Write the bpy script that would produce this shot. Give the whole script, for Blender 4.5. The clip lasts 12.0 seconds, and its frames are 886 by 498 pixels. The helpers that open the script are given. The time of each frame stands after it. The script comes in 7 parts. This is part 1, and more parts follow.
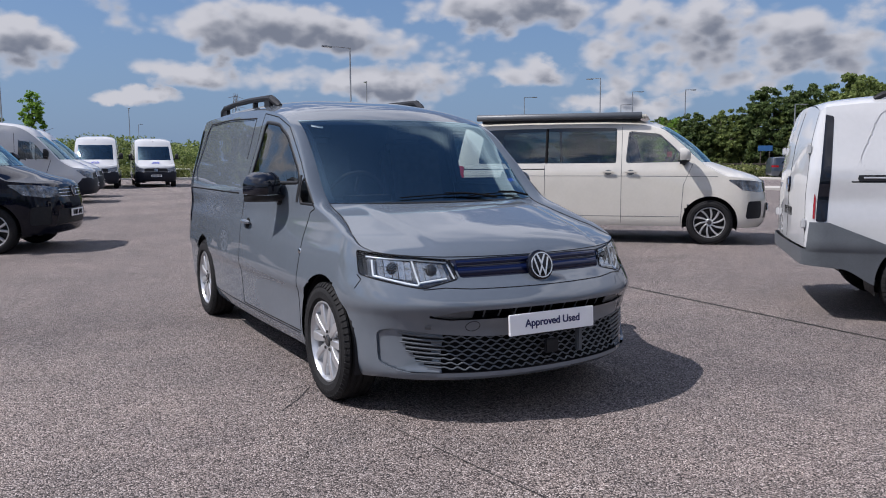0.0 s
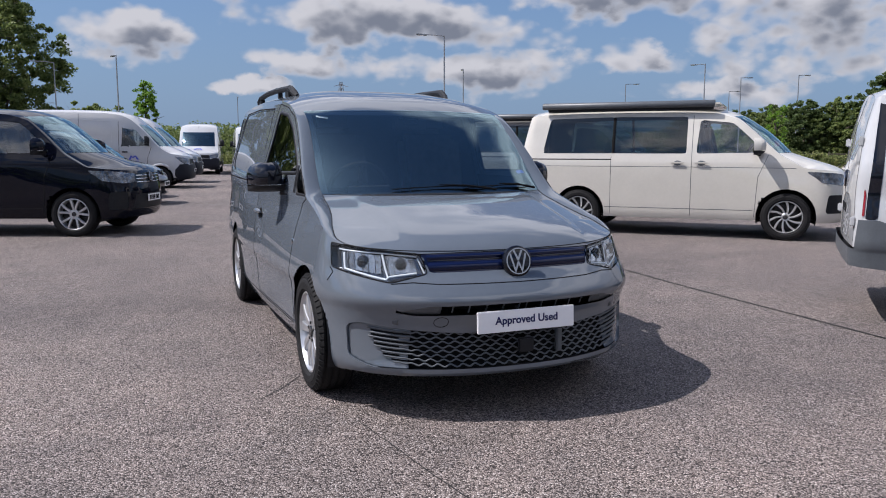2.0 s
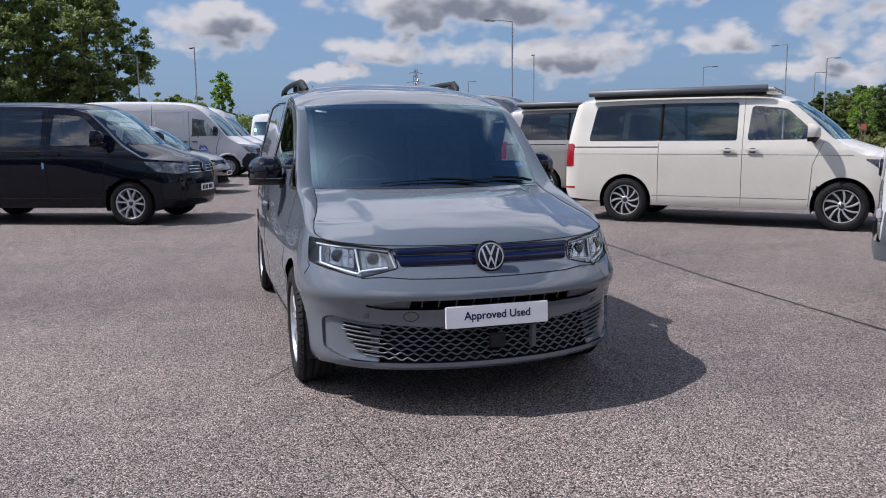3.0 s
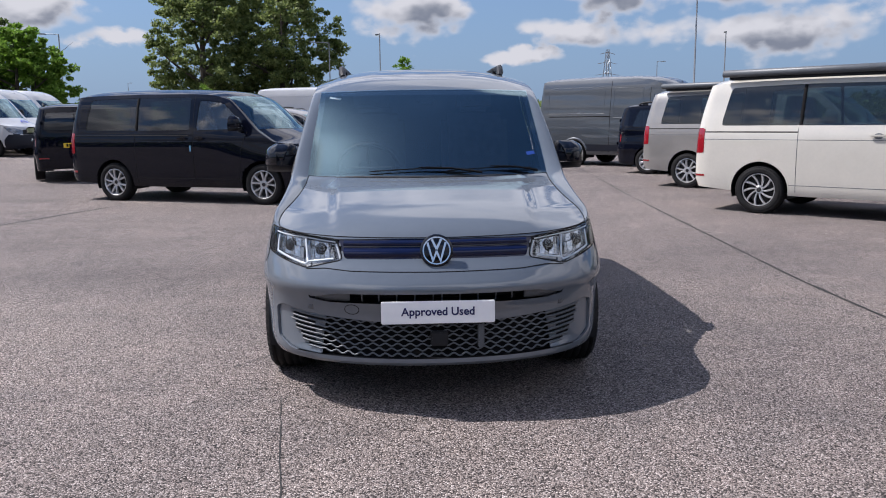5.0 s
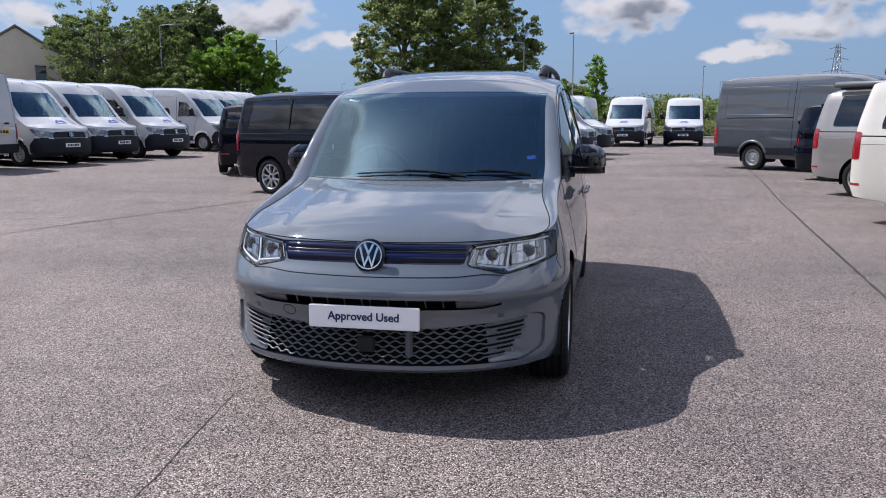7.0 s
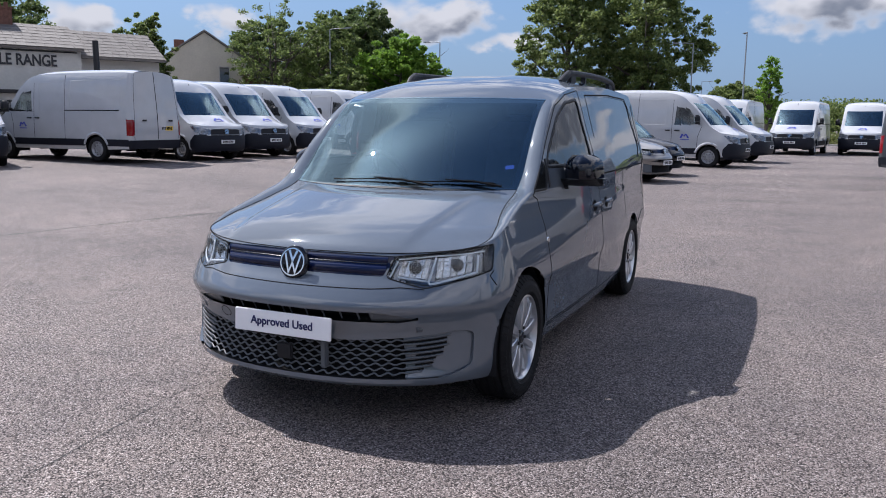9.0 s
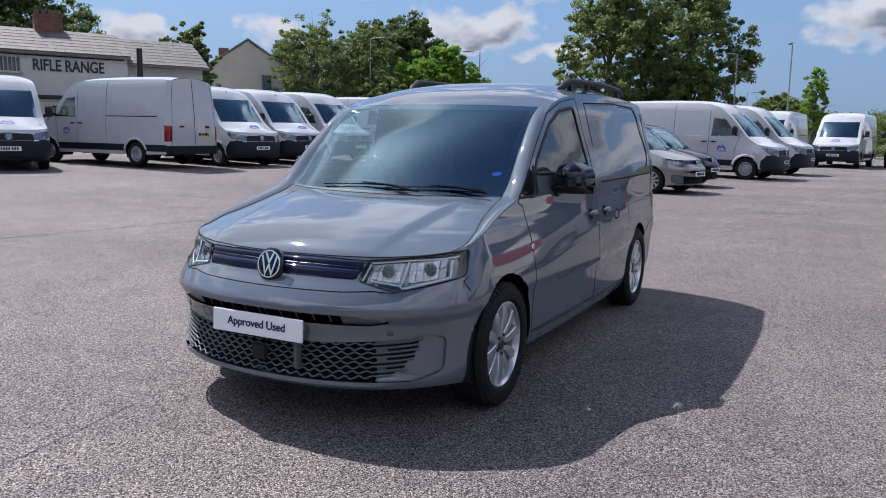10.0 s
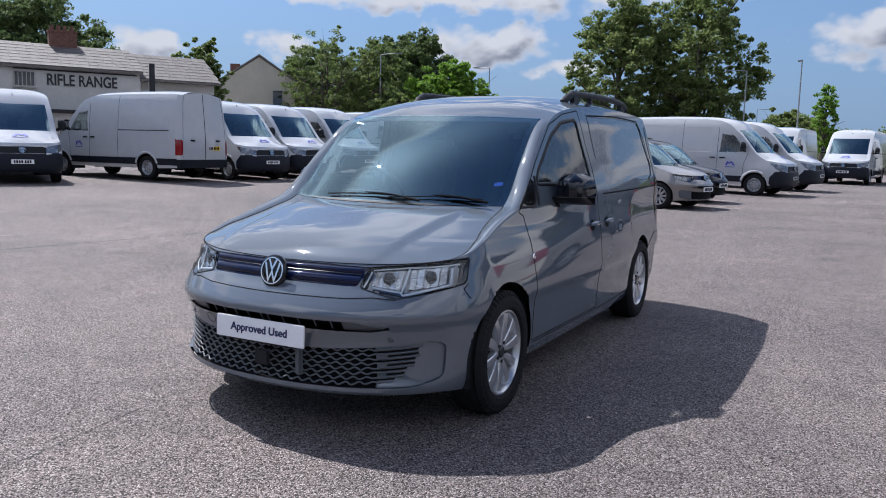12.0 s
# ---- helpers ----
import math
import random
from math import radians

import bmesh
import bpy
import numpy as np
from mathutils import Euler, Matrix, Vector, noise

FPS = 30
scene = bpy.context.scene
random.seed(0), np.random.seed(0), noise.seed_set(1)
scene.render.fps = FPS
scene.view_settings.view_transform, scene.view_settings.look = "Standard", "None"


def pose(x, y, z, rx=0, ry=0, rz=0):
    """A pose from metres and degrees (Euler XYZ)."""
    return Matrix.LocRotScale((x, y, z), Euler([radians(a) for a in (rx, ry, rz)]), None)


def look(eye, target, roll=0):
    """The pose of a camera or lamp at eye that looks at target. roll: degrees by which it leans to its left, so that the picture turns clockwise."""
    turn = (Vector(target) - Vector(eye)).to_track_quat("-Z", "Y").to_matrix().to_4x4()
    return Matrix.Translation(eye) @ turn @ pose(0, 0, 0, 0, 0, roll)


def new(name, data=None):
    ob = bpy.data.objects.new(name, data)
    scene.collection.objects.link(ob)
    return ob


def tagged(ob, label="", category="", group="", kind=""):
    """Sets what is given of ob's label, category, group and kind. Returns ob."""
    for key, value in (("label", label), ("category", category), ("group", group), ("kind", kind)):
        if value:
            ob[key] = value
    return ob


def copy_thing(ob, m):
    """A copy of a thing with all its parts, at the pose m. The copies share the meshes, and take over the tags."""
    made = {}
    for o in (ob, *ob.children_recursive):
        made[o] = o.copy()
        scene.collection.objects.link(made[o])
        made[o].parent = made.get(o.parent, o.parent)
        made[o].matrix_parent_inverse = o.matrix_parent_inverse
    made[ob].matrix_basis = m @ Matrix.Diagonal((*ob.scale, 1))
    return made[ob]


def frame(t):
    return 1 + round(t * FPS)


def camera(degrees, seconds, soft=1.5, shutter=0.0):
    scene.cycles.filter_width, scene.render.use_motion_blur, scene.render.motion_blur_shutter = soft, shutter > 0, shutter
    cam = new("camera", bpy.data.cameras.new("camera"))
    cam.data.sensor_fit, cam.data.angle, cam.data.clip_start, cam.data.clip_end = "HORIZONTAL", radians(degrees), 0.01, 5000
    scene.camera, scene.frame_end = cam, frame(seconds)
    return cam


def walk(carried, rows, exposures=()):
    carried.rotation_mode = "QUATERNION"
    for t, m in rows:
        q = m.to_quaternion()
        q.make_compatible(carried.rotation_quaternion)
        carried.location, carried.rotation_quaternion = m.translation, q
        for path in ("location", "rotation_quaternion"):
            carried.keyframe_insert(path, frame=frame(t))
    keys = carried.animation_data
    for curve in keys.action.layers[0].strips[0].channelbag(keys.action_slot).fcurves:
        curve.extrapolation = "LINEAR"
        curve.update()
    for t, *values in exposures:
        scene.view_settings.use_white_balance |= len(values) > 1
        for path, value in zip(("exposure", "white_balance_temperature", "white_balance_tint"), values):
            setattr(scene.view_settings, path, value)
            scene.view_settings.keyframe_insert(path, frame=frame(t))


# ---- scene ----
cam = camera(59.0, 12.0, 1.0)
PATH = [
    (0, (-2.361, -3.016, 1.275), (-1.38, -1.288, 1.053), -0.3),
    (0.5, (-2.253, -3.081, 1.281), (-1.313, -1.331, 1.055), -0.2),
    (1, (-2.111, -3.158, 1.286), (-1.225, -1.379, 1.056), -0.0),
    (1.5, (-1.976, -3.186, 1.292), (-1.155, -1.378, 1.052), 0.1),
    (2, (-1.762, -3.216, 1.294), (-1.013, -1.378, 1.042), 0.0),
    (2.5, (-1.566, -3.275, 1.314), (-0.897, -1.409, 1.047), -0.2),
    (3, (-1.294, -3.39, 1.333), (-0.728, -1.493, 1.048), -0.5),
    (3.5, (-1.063, -3.418, 1.329), (-0.614, -1.492, 1.03), -0.7),
    (5.5, (0.173, -3.435, 1.353), (0.15, -1.462, 1.027), -0.6),
    (6, (0.466, -3.399, 1.353), (0.319, -1.431, 1.027), -0.6),
    (6.5, (0.772, -3.35, 1.378), (0.494, -1.396, 1.054), -0.4),
    (7, (1.064, -3.249, 1.358), (0.656, -1.317, 1.037), -0.3),
    (7.5, (1.361, -3.153, 1.382), (0.83, -1.252, 1.061), -0.1),
    (9.5, (2.233, -2.721, 1.392), (1.37, -0.944, 1.081), 0.8),
    (10, (2.348, -2.683, 1.379), (1.447, -0.922, 1.082), 1.1),
    (10.5, (2.391, -2.678, 1.365), (1.469, -0.925, 1.083), 1.4),
    (11, (2.393, -2.686, 1.358), (1.464, -0.935, 1.088), 1.5),
    (11.5, (2.396, -2.699, 1.349), (1.468, -0.947, 1.087), 1.4),
    (12, (2.409, -2.71, 1.351), (1.484, -0.956, 1.093), 1.3),
]
walk(cam, [(t, look(eye, target, roll)) for t, eye, target, roll in PATH], [(0, 0.20, 6200, 15), (2.5, 0.30, 6250, 15), (5.5, 0.46, 6250, 15), (8, 0.48, 6150, 15), (12, 0.42, 5950, 13)])

# ---- light ----
world = bpy.data.worlds.new("world")
scene.world = world
world.use_nodes = True
SUN_EL, SUN_AZ = radians(53), math.atan2(-0.70, 0.20)  # azimuth clockwise from +y
sun = new("sun", bpy.data.lights.new("sun", "SUN"))
sun.data.energy, sun.data.angle, sun.data.color = 4.8, radians(0.55), (1.0, 0.95, 0.88)
SUN_DIR = Vector((math.sin(SUN_AZ) * math.cos(SUN_EL), math.cos(SUN_AZ) * math.cos(SUN_EL), math.sin(SUN_EL)))
sun.matrix_world = look(SUN_DIR * 50, (0, 0, 0))


# cloud heaps low over the horizon: azimuth, height, half-width, half-height in degrees
CLOUDS = ((6, 11.6, 8, 1.7), (18.5, 9.0, 10.5, 2.2), (12.5, 5.9, 4.6, 1.1), (25.5, 5.6, 7.5, 1.5), (45.5, 8.0, 6.5, 2.9), (34, 10.8, 7, 1.9), (55, 7.6, 6.5, 2.4), (36.5, 6.2, 3.2, 1.1),
          (42, 3.8, 5, 0.8), (1.0, 7.6, 5.5, 1.7), (8, 4.2, 2.6, 0.5), (-25, 7.0, 4.2, 1.5), (-19, 5.6, 2.8, 0.7), (-48, 6.4, 2.4, 1.3), (-39, 6.9, 2.6, 1.1), (-27, 10.2, 13, 0.9))


def build_sky():
    nt = world.node_tree
    N, Lk = nt.nodes, nt.links
    N.clear()

    def math_(op, a, b=None, c=None, clamp=False):
        x = N.new("ShaderNodeMath")
        x.operation, x.use_clamp = op, clamp
        for i, v in enumerate((a, b, c)):
            if v is None:
                continue
            if isinstance(v, (int, float)):
                x.inputs[i].default_value = v
            else:
                Lk.new(v, x.inputs[i])
        return x.outputs[0]

    def vec(op, a, b=None):
        x = N.new("ShaderNodeVectorMath")
        x.operation = op
        for i, v in enumerate((a, b)):
            if v is None:
                continue
            if isinstance(v, tuple):
                x.inputs[i].default_value = v
            else:
                Lk.new(v, x.inputs[i])
        return x.outputs["Value"] if op == "LENGTH" else x.outputs[0]

    def combine(x, y, z=0.0):
        c = N.new("ShaderNodeCombineXYZ")
        for i, v in enumerate((x, y, z)):
            if isinstance(v, (int, float)):
                c.inputs[i].default_value = v
            else:
                Lk.new(v, c.inputs[i])
        return c.outputs[0]

    def fbm(p, scale, detail, rough=0.55):
        t = N.new("ShaderNodeTexNoise")
        t.inputs["Scale"].default_value, t.inputs["Detail"].default_value, t.inputs["Roughness"].default_value = scale, detail, rough
        Lk.new(p, t.inputs["Vector"])
        return t.outputs[0]

    def step(x, lo, hi):
        m = N.new("ShaderNodeMapRange")
        m.interpolation_type = "SMOOTHSTEP"
        m.inputs[1].default_value, m.inputs[2].default_value = lo, hi
        Lk.new(x, m.inputs[0])
        return m.outputs[0]

    def mixc(f, a, b):
        x = N.new("ShaderNodeMix")
        x.data_type = "RGBA"
        Lk.new(f, x.inputs[0])
        for i, v in ((6, a), (7, b)):
            if isinstance(v, tuple):
                x.inputs[i].default_value = (*v, 1)
            else:
                Lk.new(v, x.inputs[i])
        return x.outputs[2]
    tc, sep = N.new("ShaderNodeTexCoord"), N.new("ShaderNodeSeparateXYZ")
    Lk.new(tc.outputs["Generated"], sep.inputs[0])
    X, Y, Z = sep.outputs
    az = math_("MULTIPLY", math_("ARCTAN2", X, Y), 57.29578)
    el = math_("MULTIPLY", math_("ARCSINE", Z), 57.29578)

    def density(da, de):
        a, e = math_("ADD", az, da), math_("ADD", el, de)
        p = combine(a, math_("MULTIPLY", e, 1.5))
        vo = N.new("ShaderNodeTexVoronoi")
        vo.feature = "SMOOTH_F1"
        for k_, v_ in (("Scale", 0.34), ("Detail", 2.0), ("Roughness", 0.5), ("Smoothness", 0.5)):
            vo.inputs[k_].default_value = v_
        Lk.new(p, vo.inputs["Vector"])
        puff = math_("MULTIPLY_ADD", vo.outputs["Distance"], -0.62, 1.08)
        n1 = math_("ADD", math_("MULTIPLY", fbm(p, 0.21, 9, 0.5), 0.45), math_("MULTIPLY", puff, 0.55))
        n2 = fbm(vec("ADD", p, (37.0, 11.0, 3.0)), 0.22, 6, 0.6)
        pw = combine(math_("ADD", a, math_("MULTIPLY_ADD", n2, 7.0, -3.5)), math_("ADD", e, math_("MULTIPLY_ADD", n2, 2.6, -1.3)))
        d = None
        for ca, ce, w, h in CLOUDS:
            k = vec("LENGTH", vec("MULTIPLY", vec("SUBTRACT", pw, (ca, ce, 0.0)), (1 / w, 1 / h, 0.0)))
            d = k if d is None else math_("MINIMUM", d, k)
        low = math_("SUBTRACT", 1.02, d)
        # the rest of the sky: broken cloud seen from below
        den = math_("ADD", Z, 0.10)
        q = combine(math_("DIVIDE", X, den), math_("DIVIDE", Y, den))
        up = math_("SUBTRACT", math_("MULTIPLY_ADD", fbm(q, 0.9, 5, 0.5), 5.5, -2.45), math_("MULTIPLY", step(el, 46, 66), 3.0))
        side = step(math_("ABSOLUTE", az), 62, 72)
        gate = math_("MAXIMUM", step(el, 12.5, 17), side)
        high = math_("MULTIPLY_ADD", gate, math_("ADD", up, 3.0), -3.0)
        return math_("ADD", math_("MAXIMUM", low, high), math_("MULTIPLY", math_("MULTIPLY_ADD", n1, 3.0, -1.5), math_("MULTIPLY_ADD", step(el, 18, 34), -1.0, 1.0)))
    d0, d1 = density(0.0, 0.0), density(-0.7, 1.1)
    mask = math_("MULTIPLY", step(d0, -0.08, 0.55), step(el, 0.2, 2.0))
    shade = math_("MULTIPLY", step(d1, -0.1, 0.9), step(d0, 0.1, 0.7))
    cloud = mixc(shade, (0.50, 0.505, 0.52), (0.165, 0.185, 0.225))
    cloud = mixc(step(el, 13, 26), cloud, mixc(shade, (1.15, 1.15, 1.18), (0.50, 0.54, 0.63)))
    sky = N.new("ShaderNodeTexSky")
    sky.sky_type, sky.sun_disc = "NISHITA", False
    sky.sun_elevation, sky.sun_rotation = SUN_EL, SUN_AZ
    sky.air_density, sky.dust_density, sky.ozone_density = 1.0, 1.6, 1.8
    tint = N.new("ShaderNodeMix")
    tint.data_type, tint.blend_type = "RGBA", "MULTIPLY"
    tint.inputs[0].default_value = 1
    Lk.new(sky.outputs[0], tint.inputs[6])
    tint.inputs[7].default_value = (SKY * 0.78, SKY * 0.95, SKY * 1.13, 1)
    haze = math_("MULTIPLY_ADD", step(el, 0, 20), -0.75, 0.75)
    clear = mixc(haze, tint.outputs[2], (0.185, 0.275, 0.415))
    bg, out = N.new("ShaderNodeBackground"), N.new("ShaderNodeOutputWorld")
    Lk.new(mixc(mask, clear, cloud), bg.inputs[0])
    Lk.new(bg.outputs[0], out.inputs[0])


SKY = 0.080
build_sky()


# ---- materials ----
def mat(name, colour, rough=0.5, metal=0.0, coat=0.0, noise_scale=0, amount=0.1, bump=0.0, bump_scale=None, spec=0.5, coat_ior=1.5):
    """A principled material; its colour and roughness vary over two scales of noise."""
    m = bpy.data.materials.new(name)
    m.use_nodes = True
    nt = m.node_tree
    p = nt.nodes["Principled BSDF"]
    p.inputs["Base Color"].default_value = (*colour, 1)
    p.inputs["Roughness"].default_value = rough
    p.inputs["Metallic"].default_value = metal
    p.inputs["Specular IOR Level"].default_value = spec
    p.inputs["Coat Weight"].default_value = coat
    p.inputs["Coat Roughness"].default_value = 0.025
    p.inputs["Coat IOR"].default_value = coat_ior
    if noise_scale:
        tc = nt.nodes.new("ShaderNodeTexCoord")
        acc = None
        for k, (sc, am) in enumerate(((noise_scale, amount), (noise_scale * 9.3, amount * 0.6))):
            tx = nt.nodes.new("ShaderNodeTexNoise")
            tx.inputs["Scale"].default_value, tx.inputs["Detail"].default_value = sc, 5
            nt.links.new(tc.outputs["Object"], tx.inputs["Vector"])
            mp = nt.nodes.new("ShaderNodeMapRange")
            mp.inputs[1].default_value, mp.inputs[2].default_value = 0.3, 0.7
            mp.inputs[3].default_value, mp.inputs[4].default_value = 1 - am, 1 + am
            nt.links.new(tx.outputs[0], mp.inputs[0])
            if acc is None:
                acc = mp
            else:
                mu = nt.nodes.new("ShaderNodeMath")
                mu.operation = "MULTIPLY"
                nt.links.new(acc.outputs[0], mu.inputs[0])
                nt.links.new(mp.outputs[0], mu.inputs[1])
                acc = mu
        mx = nt.nodes.new("ShaderNodeMix")
        mx.data_type, mx.blend_type = "RGBA", "MULTIPLY"
        mx.inputs[0].default_value = 1
        mx.inputs[6].default_value = (*colour, 1)
        nt.links.new(acc.outputs[0], mx.inputs[7])
        nt.links.new(mx.outputs[2], p.inputs["Base Color"])
        if bump:
            tb = nt.nodes.new("ShaderNodeTexNoise")
            tb.inputs["Scale"].default_value, tb.inputs["Detail"].default_value = bump_scale or noise_scale * 20, 4
            nt.links.new(tc.outputs["Object"], tb.inputs["Vector"])
            bp = nt.nodes.new("ShaderNodeBump")
            bp.inputs["Strength"].default_value, bp.inputs["Distance"].default_value = bump, 0.01
            nt.links.new(tb.outputs[0], bp.inputs["Height"])
            nt.links.new(bp.outputs[0], p.inputs["Normal"])
    return m


def glass_mat(name, tint, ior=1.5, rough=0.0, sheen=(1, 1, 1)):
    """Thin pane: tinted transparency with a Fresnel gloss."""
    m = bpy.data.materials.new(name)
    m.use_nodes = True
    nt = m.node_tree
    nt.nodes.clear()
    out, mix = nt.nodes.new("ShaderNodeOutputMaterial"), nt.nodes.new("ShaderNodeMixShader")
    tr, gl, lw = nt.nodes.new("ShaderNodeBsdfTransparent"), nt.nodes.new("ShaderNodeBsdfGlossy"), nt.nodes.new("ShaderNodeLayerWeight")
    lw.inputs[0].default_value = 0.5
    f0 = ((ior - 1) / (ior + 1)) ** 2
    pw, fr = nt.nodes.new("ShaderNodeMath"), nt.nodes.new("ShaderNodeMath")
    pw.operation, fr.operation = "POWER", "MULTIPLY_ADD"
    pw.inputs[1].default_value, fr.inputs[1].default_value, fr.inputs[2].default_value = 5.0, 1 - f0, f0
    nt.links.new(lw.outputs["Facing"], pw.inputs[0])
    nt.links.new(pw.outputs[0], fr.inputs[0])
    tr.inputs[0].default_value = (*tint, 1)
    gl.inputs["Roughness"].default_value = rough
    gl.inputs[0].default_value = (*sheen, 1)  # tint of the heat-reflecting coat
    nt.links.new(fr.outputs[0], mix.inputs[0])
    nt.links.new(tr.outputs[0], mix.inputs[1])
    nt.links.new(gl.outputs[0], mix.inputs[2])
    nt.links.new(mix.outputs[0], out.inputs[0])
    return m


def paint(name, colour, flake=0.0, gloss=1.8):
    return mat(name, colour, 0.4, flake, 1.0, 3.0, 0.03, spec=0.0 if not flake else 0.3, coat_ior=gloss)


PAINT_GREY = paint("paint_grey", (0.106, 0.124, 0.149))
PAINT_CREAM = paint("paint_cream", (0.56, 0.54, 0.49))
PAINT_WHITE = paint("paint_white", (0.48, 0.49, 0.505))
PAINT_BLACK = paint("paint_black", (0.003, 0.004, 0.010), 0.0, 1.38)
PAINT_SILVER = paint("paint_silver", (0.26, 0.25, 0.24), 0.3)
PAINT_BRONZE = paint("paint_bronze", (0.23, 0.215, 0.20), 0.3)
PAINT_DARKGREY = paint("paint_dark_grey", (0.050, 0.058, 0.068), 0.15)
GLOSS_BLACK = mat("gloss_black", (0.004, 0.005, 0.010), 0.08, 0, 1.0, spec=0.0)
PLASTIC = mat("black_plastic", (0.014, 0.015, 0.018), 0.5, 0, 0, 30, 0.15, 0.12, 600, spec=0.25)
PLASTIC_DARKBLUE = mat("bumper_plastic", (0.010, 0.012, 0.020), 0.5, 0, 0, 8, 0.12, 0.1, 500, spec=0.25)
PLASTIC_GREY = mat("grey_plastic", (0.085, 0.095, 0.108), 0.42, 0, 0, 8, 0.08, 0.08, 500)
RUBBER = mat("rubber", (0.013, 0.013, 0.014), 0.75, 0, 0, 12, 0.25, 0.25, 220, spec=0.2)
# near-black of seams and seals, also of sheets and strips standing for shade
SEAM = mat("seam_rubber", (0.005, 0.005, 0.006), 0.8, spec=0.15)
INTERIOR = mat("interior_trim", (0.013, 0.014, 0.017), 0.7, 0, 0, 15, 0.2, spec=0.2)
SEATCLOTH = mat("seat_cloth", (0.03, 0.031, 0.035), 0.9, 0, 0, 25, 0.25, 0.3, 300)
CHROME = mat("chrome", (0.82, 0.83, 0.85), 0.07, 1.0)
ALLOY = mat("alloy_silver", (0.56, 0.57, 0.59), 0.28, 0.7, 0.4, 6, 0.05)
ALLOY_DARK = mat("alloy_dark", (0.02, 0.021, 0.023), 0.3, 0.2, 0.5)
STEEL_SILVER = mat("steel_silver", (0.42, 0.43, 0.45), 0.38, 0.6, 0, 9, 0.1)
BRAKE = mat("brake_dark", (0.05, 0.05, 0.052), 0.5, 0.7, 0, 14, 0.3)
WHITE_PLATE = mat("plate_white", (0.88, 0.88, 0.89), 0.35, 0, 0.3, 7, 0.02)
YELLOW_PLATE = mat("plate_yellow", (0.75, 0.52, 0.03), 0.35, 0, 0.3, 7, 0.02)
NAVY = mat("navy_print", (0.012, 0.016, 0.09), 0.4)
BLUE_PRINT = mat("blue_print", (0.05, 0.07, 0.42), 0.4)
STICKER_BLUE = mat("sticker_blue", (0.03, 0.06, 0.30), 0.9, spec=0.05)
RED_LENS = mat("red_lens", (0.24, 0.006, 0.012), 0.12, 0, 1.0)
LENS_DARK = mat("dark_chrome", (0.05, 0.053, 0.058), 0.22, 0.6, 0.4)
LAMP_INNER = mat("lamp_housing", (0.17, 0.175, 0.19), 0.18, 0.9, 0.5, 20, 0.25)
NAVY_GLOSS = mat("navy_gloss", (0.004, 0.008, 0.036), 0.10, 0, 1.0, spec=0.0, coat_ior=1.42)
REFLECTOR = mat("reflector", (0.62, 0.63, 0.66), 0.08, 1.0, 0.3, 40, 0.12, 0.5, 90)
DRL = mat("light_guide", (0.62, 0.66, 0.72), 0.15, 0.0, 0.8)
GLASS_CLEAR = glass_mat("glass_clear", (0.93, 0.95, 0.95), 1.45)
GLASS_WS = glass_mat("glass_windscreen", (0.70, 0.80, 0.82), 2.55, 0.0, (0.68, 0.93, 1.0))
GLASS_SIDE = glass_mat("glass_side", (0.76, 0.82, 0.81), 2.0)
GLASS_TINT = glass_mat("glass_tinted", (0.16, 0.20, 0.20), 1.75)
GLASS_CAMPER = glass_mat("glass_camper", (0.26, 0.33, 0.33), 1.7)


# ---- mesh helpers ----
def mesh_of(name, verts, faces, material, smooth=True):
    me = bpy.data.meshes.new(name)
    me.from_pydata([tuple(map(float, v)) for v in verts], [], [tuple(int(i) for i in f) for f in faces])
    if smooth:
        me.polygons.foreach_set("use_smooth", [True] * len(me.polygons))
    me.materials.append(material)
    me.update()
    return me


def put(name, verts, faces, material, parent=None, label="", smooth=True, sharp=None):
    """One mesh object; sharp is the angle in degrees past which edges stay hard."""
    me = mesh_of(name, verts, faces, material, smooth)
    if sharp and smooth:
        me.set_sharp_from_angle(angle=radians(sharp))
    ob = new(name, me)
    ob.parent = parent
    return tagged(ob, label)


def part(name, bm, material, parent=None, label="", smooth=True, sharp=35):
    me = bpy.data.meshes.new(name)
    bm.to_mesh(me)
    bm.free()
    if smooth:
        me.polygons.foreach_set("use_smooth", [True] * len(me.polygons))
        me.set_sharp_from_angle(angle=radians(sharp))
    me.materials.append(material)
    ob = new(name, me)
    ob.parent = parent
    return tagged(ob, label)


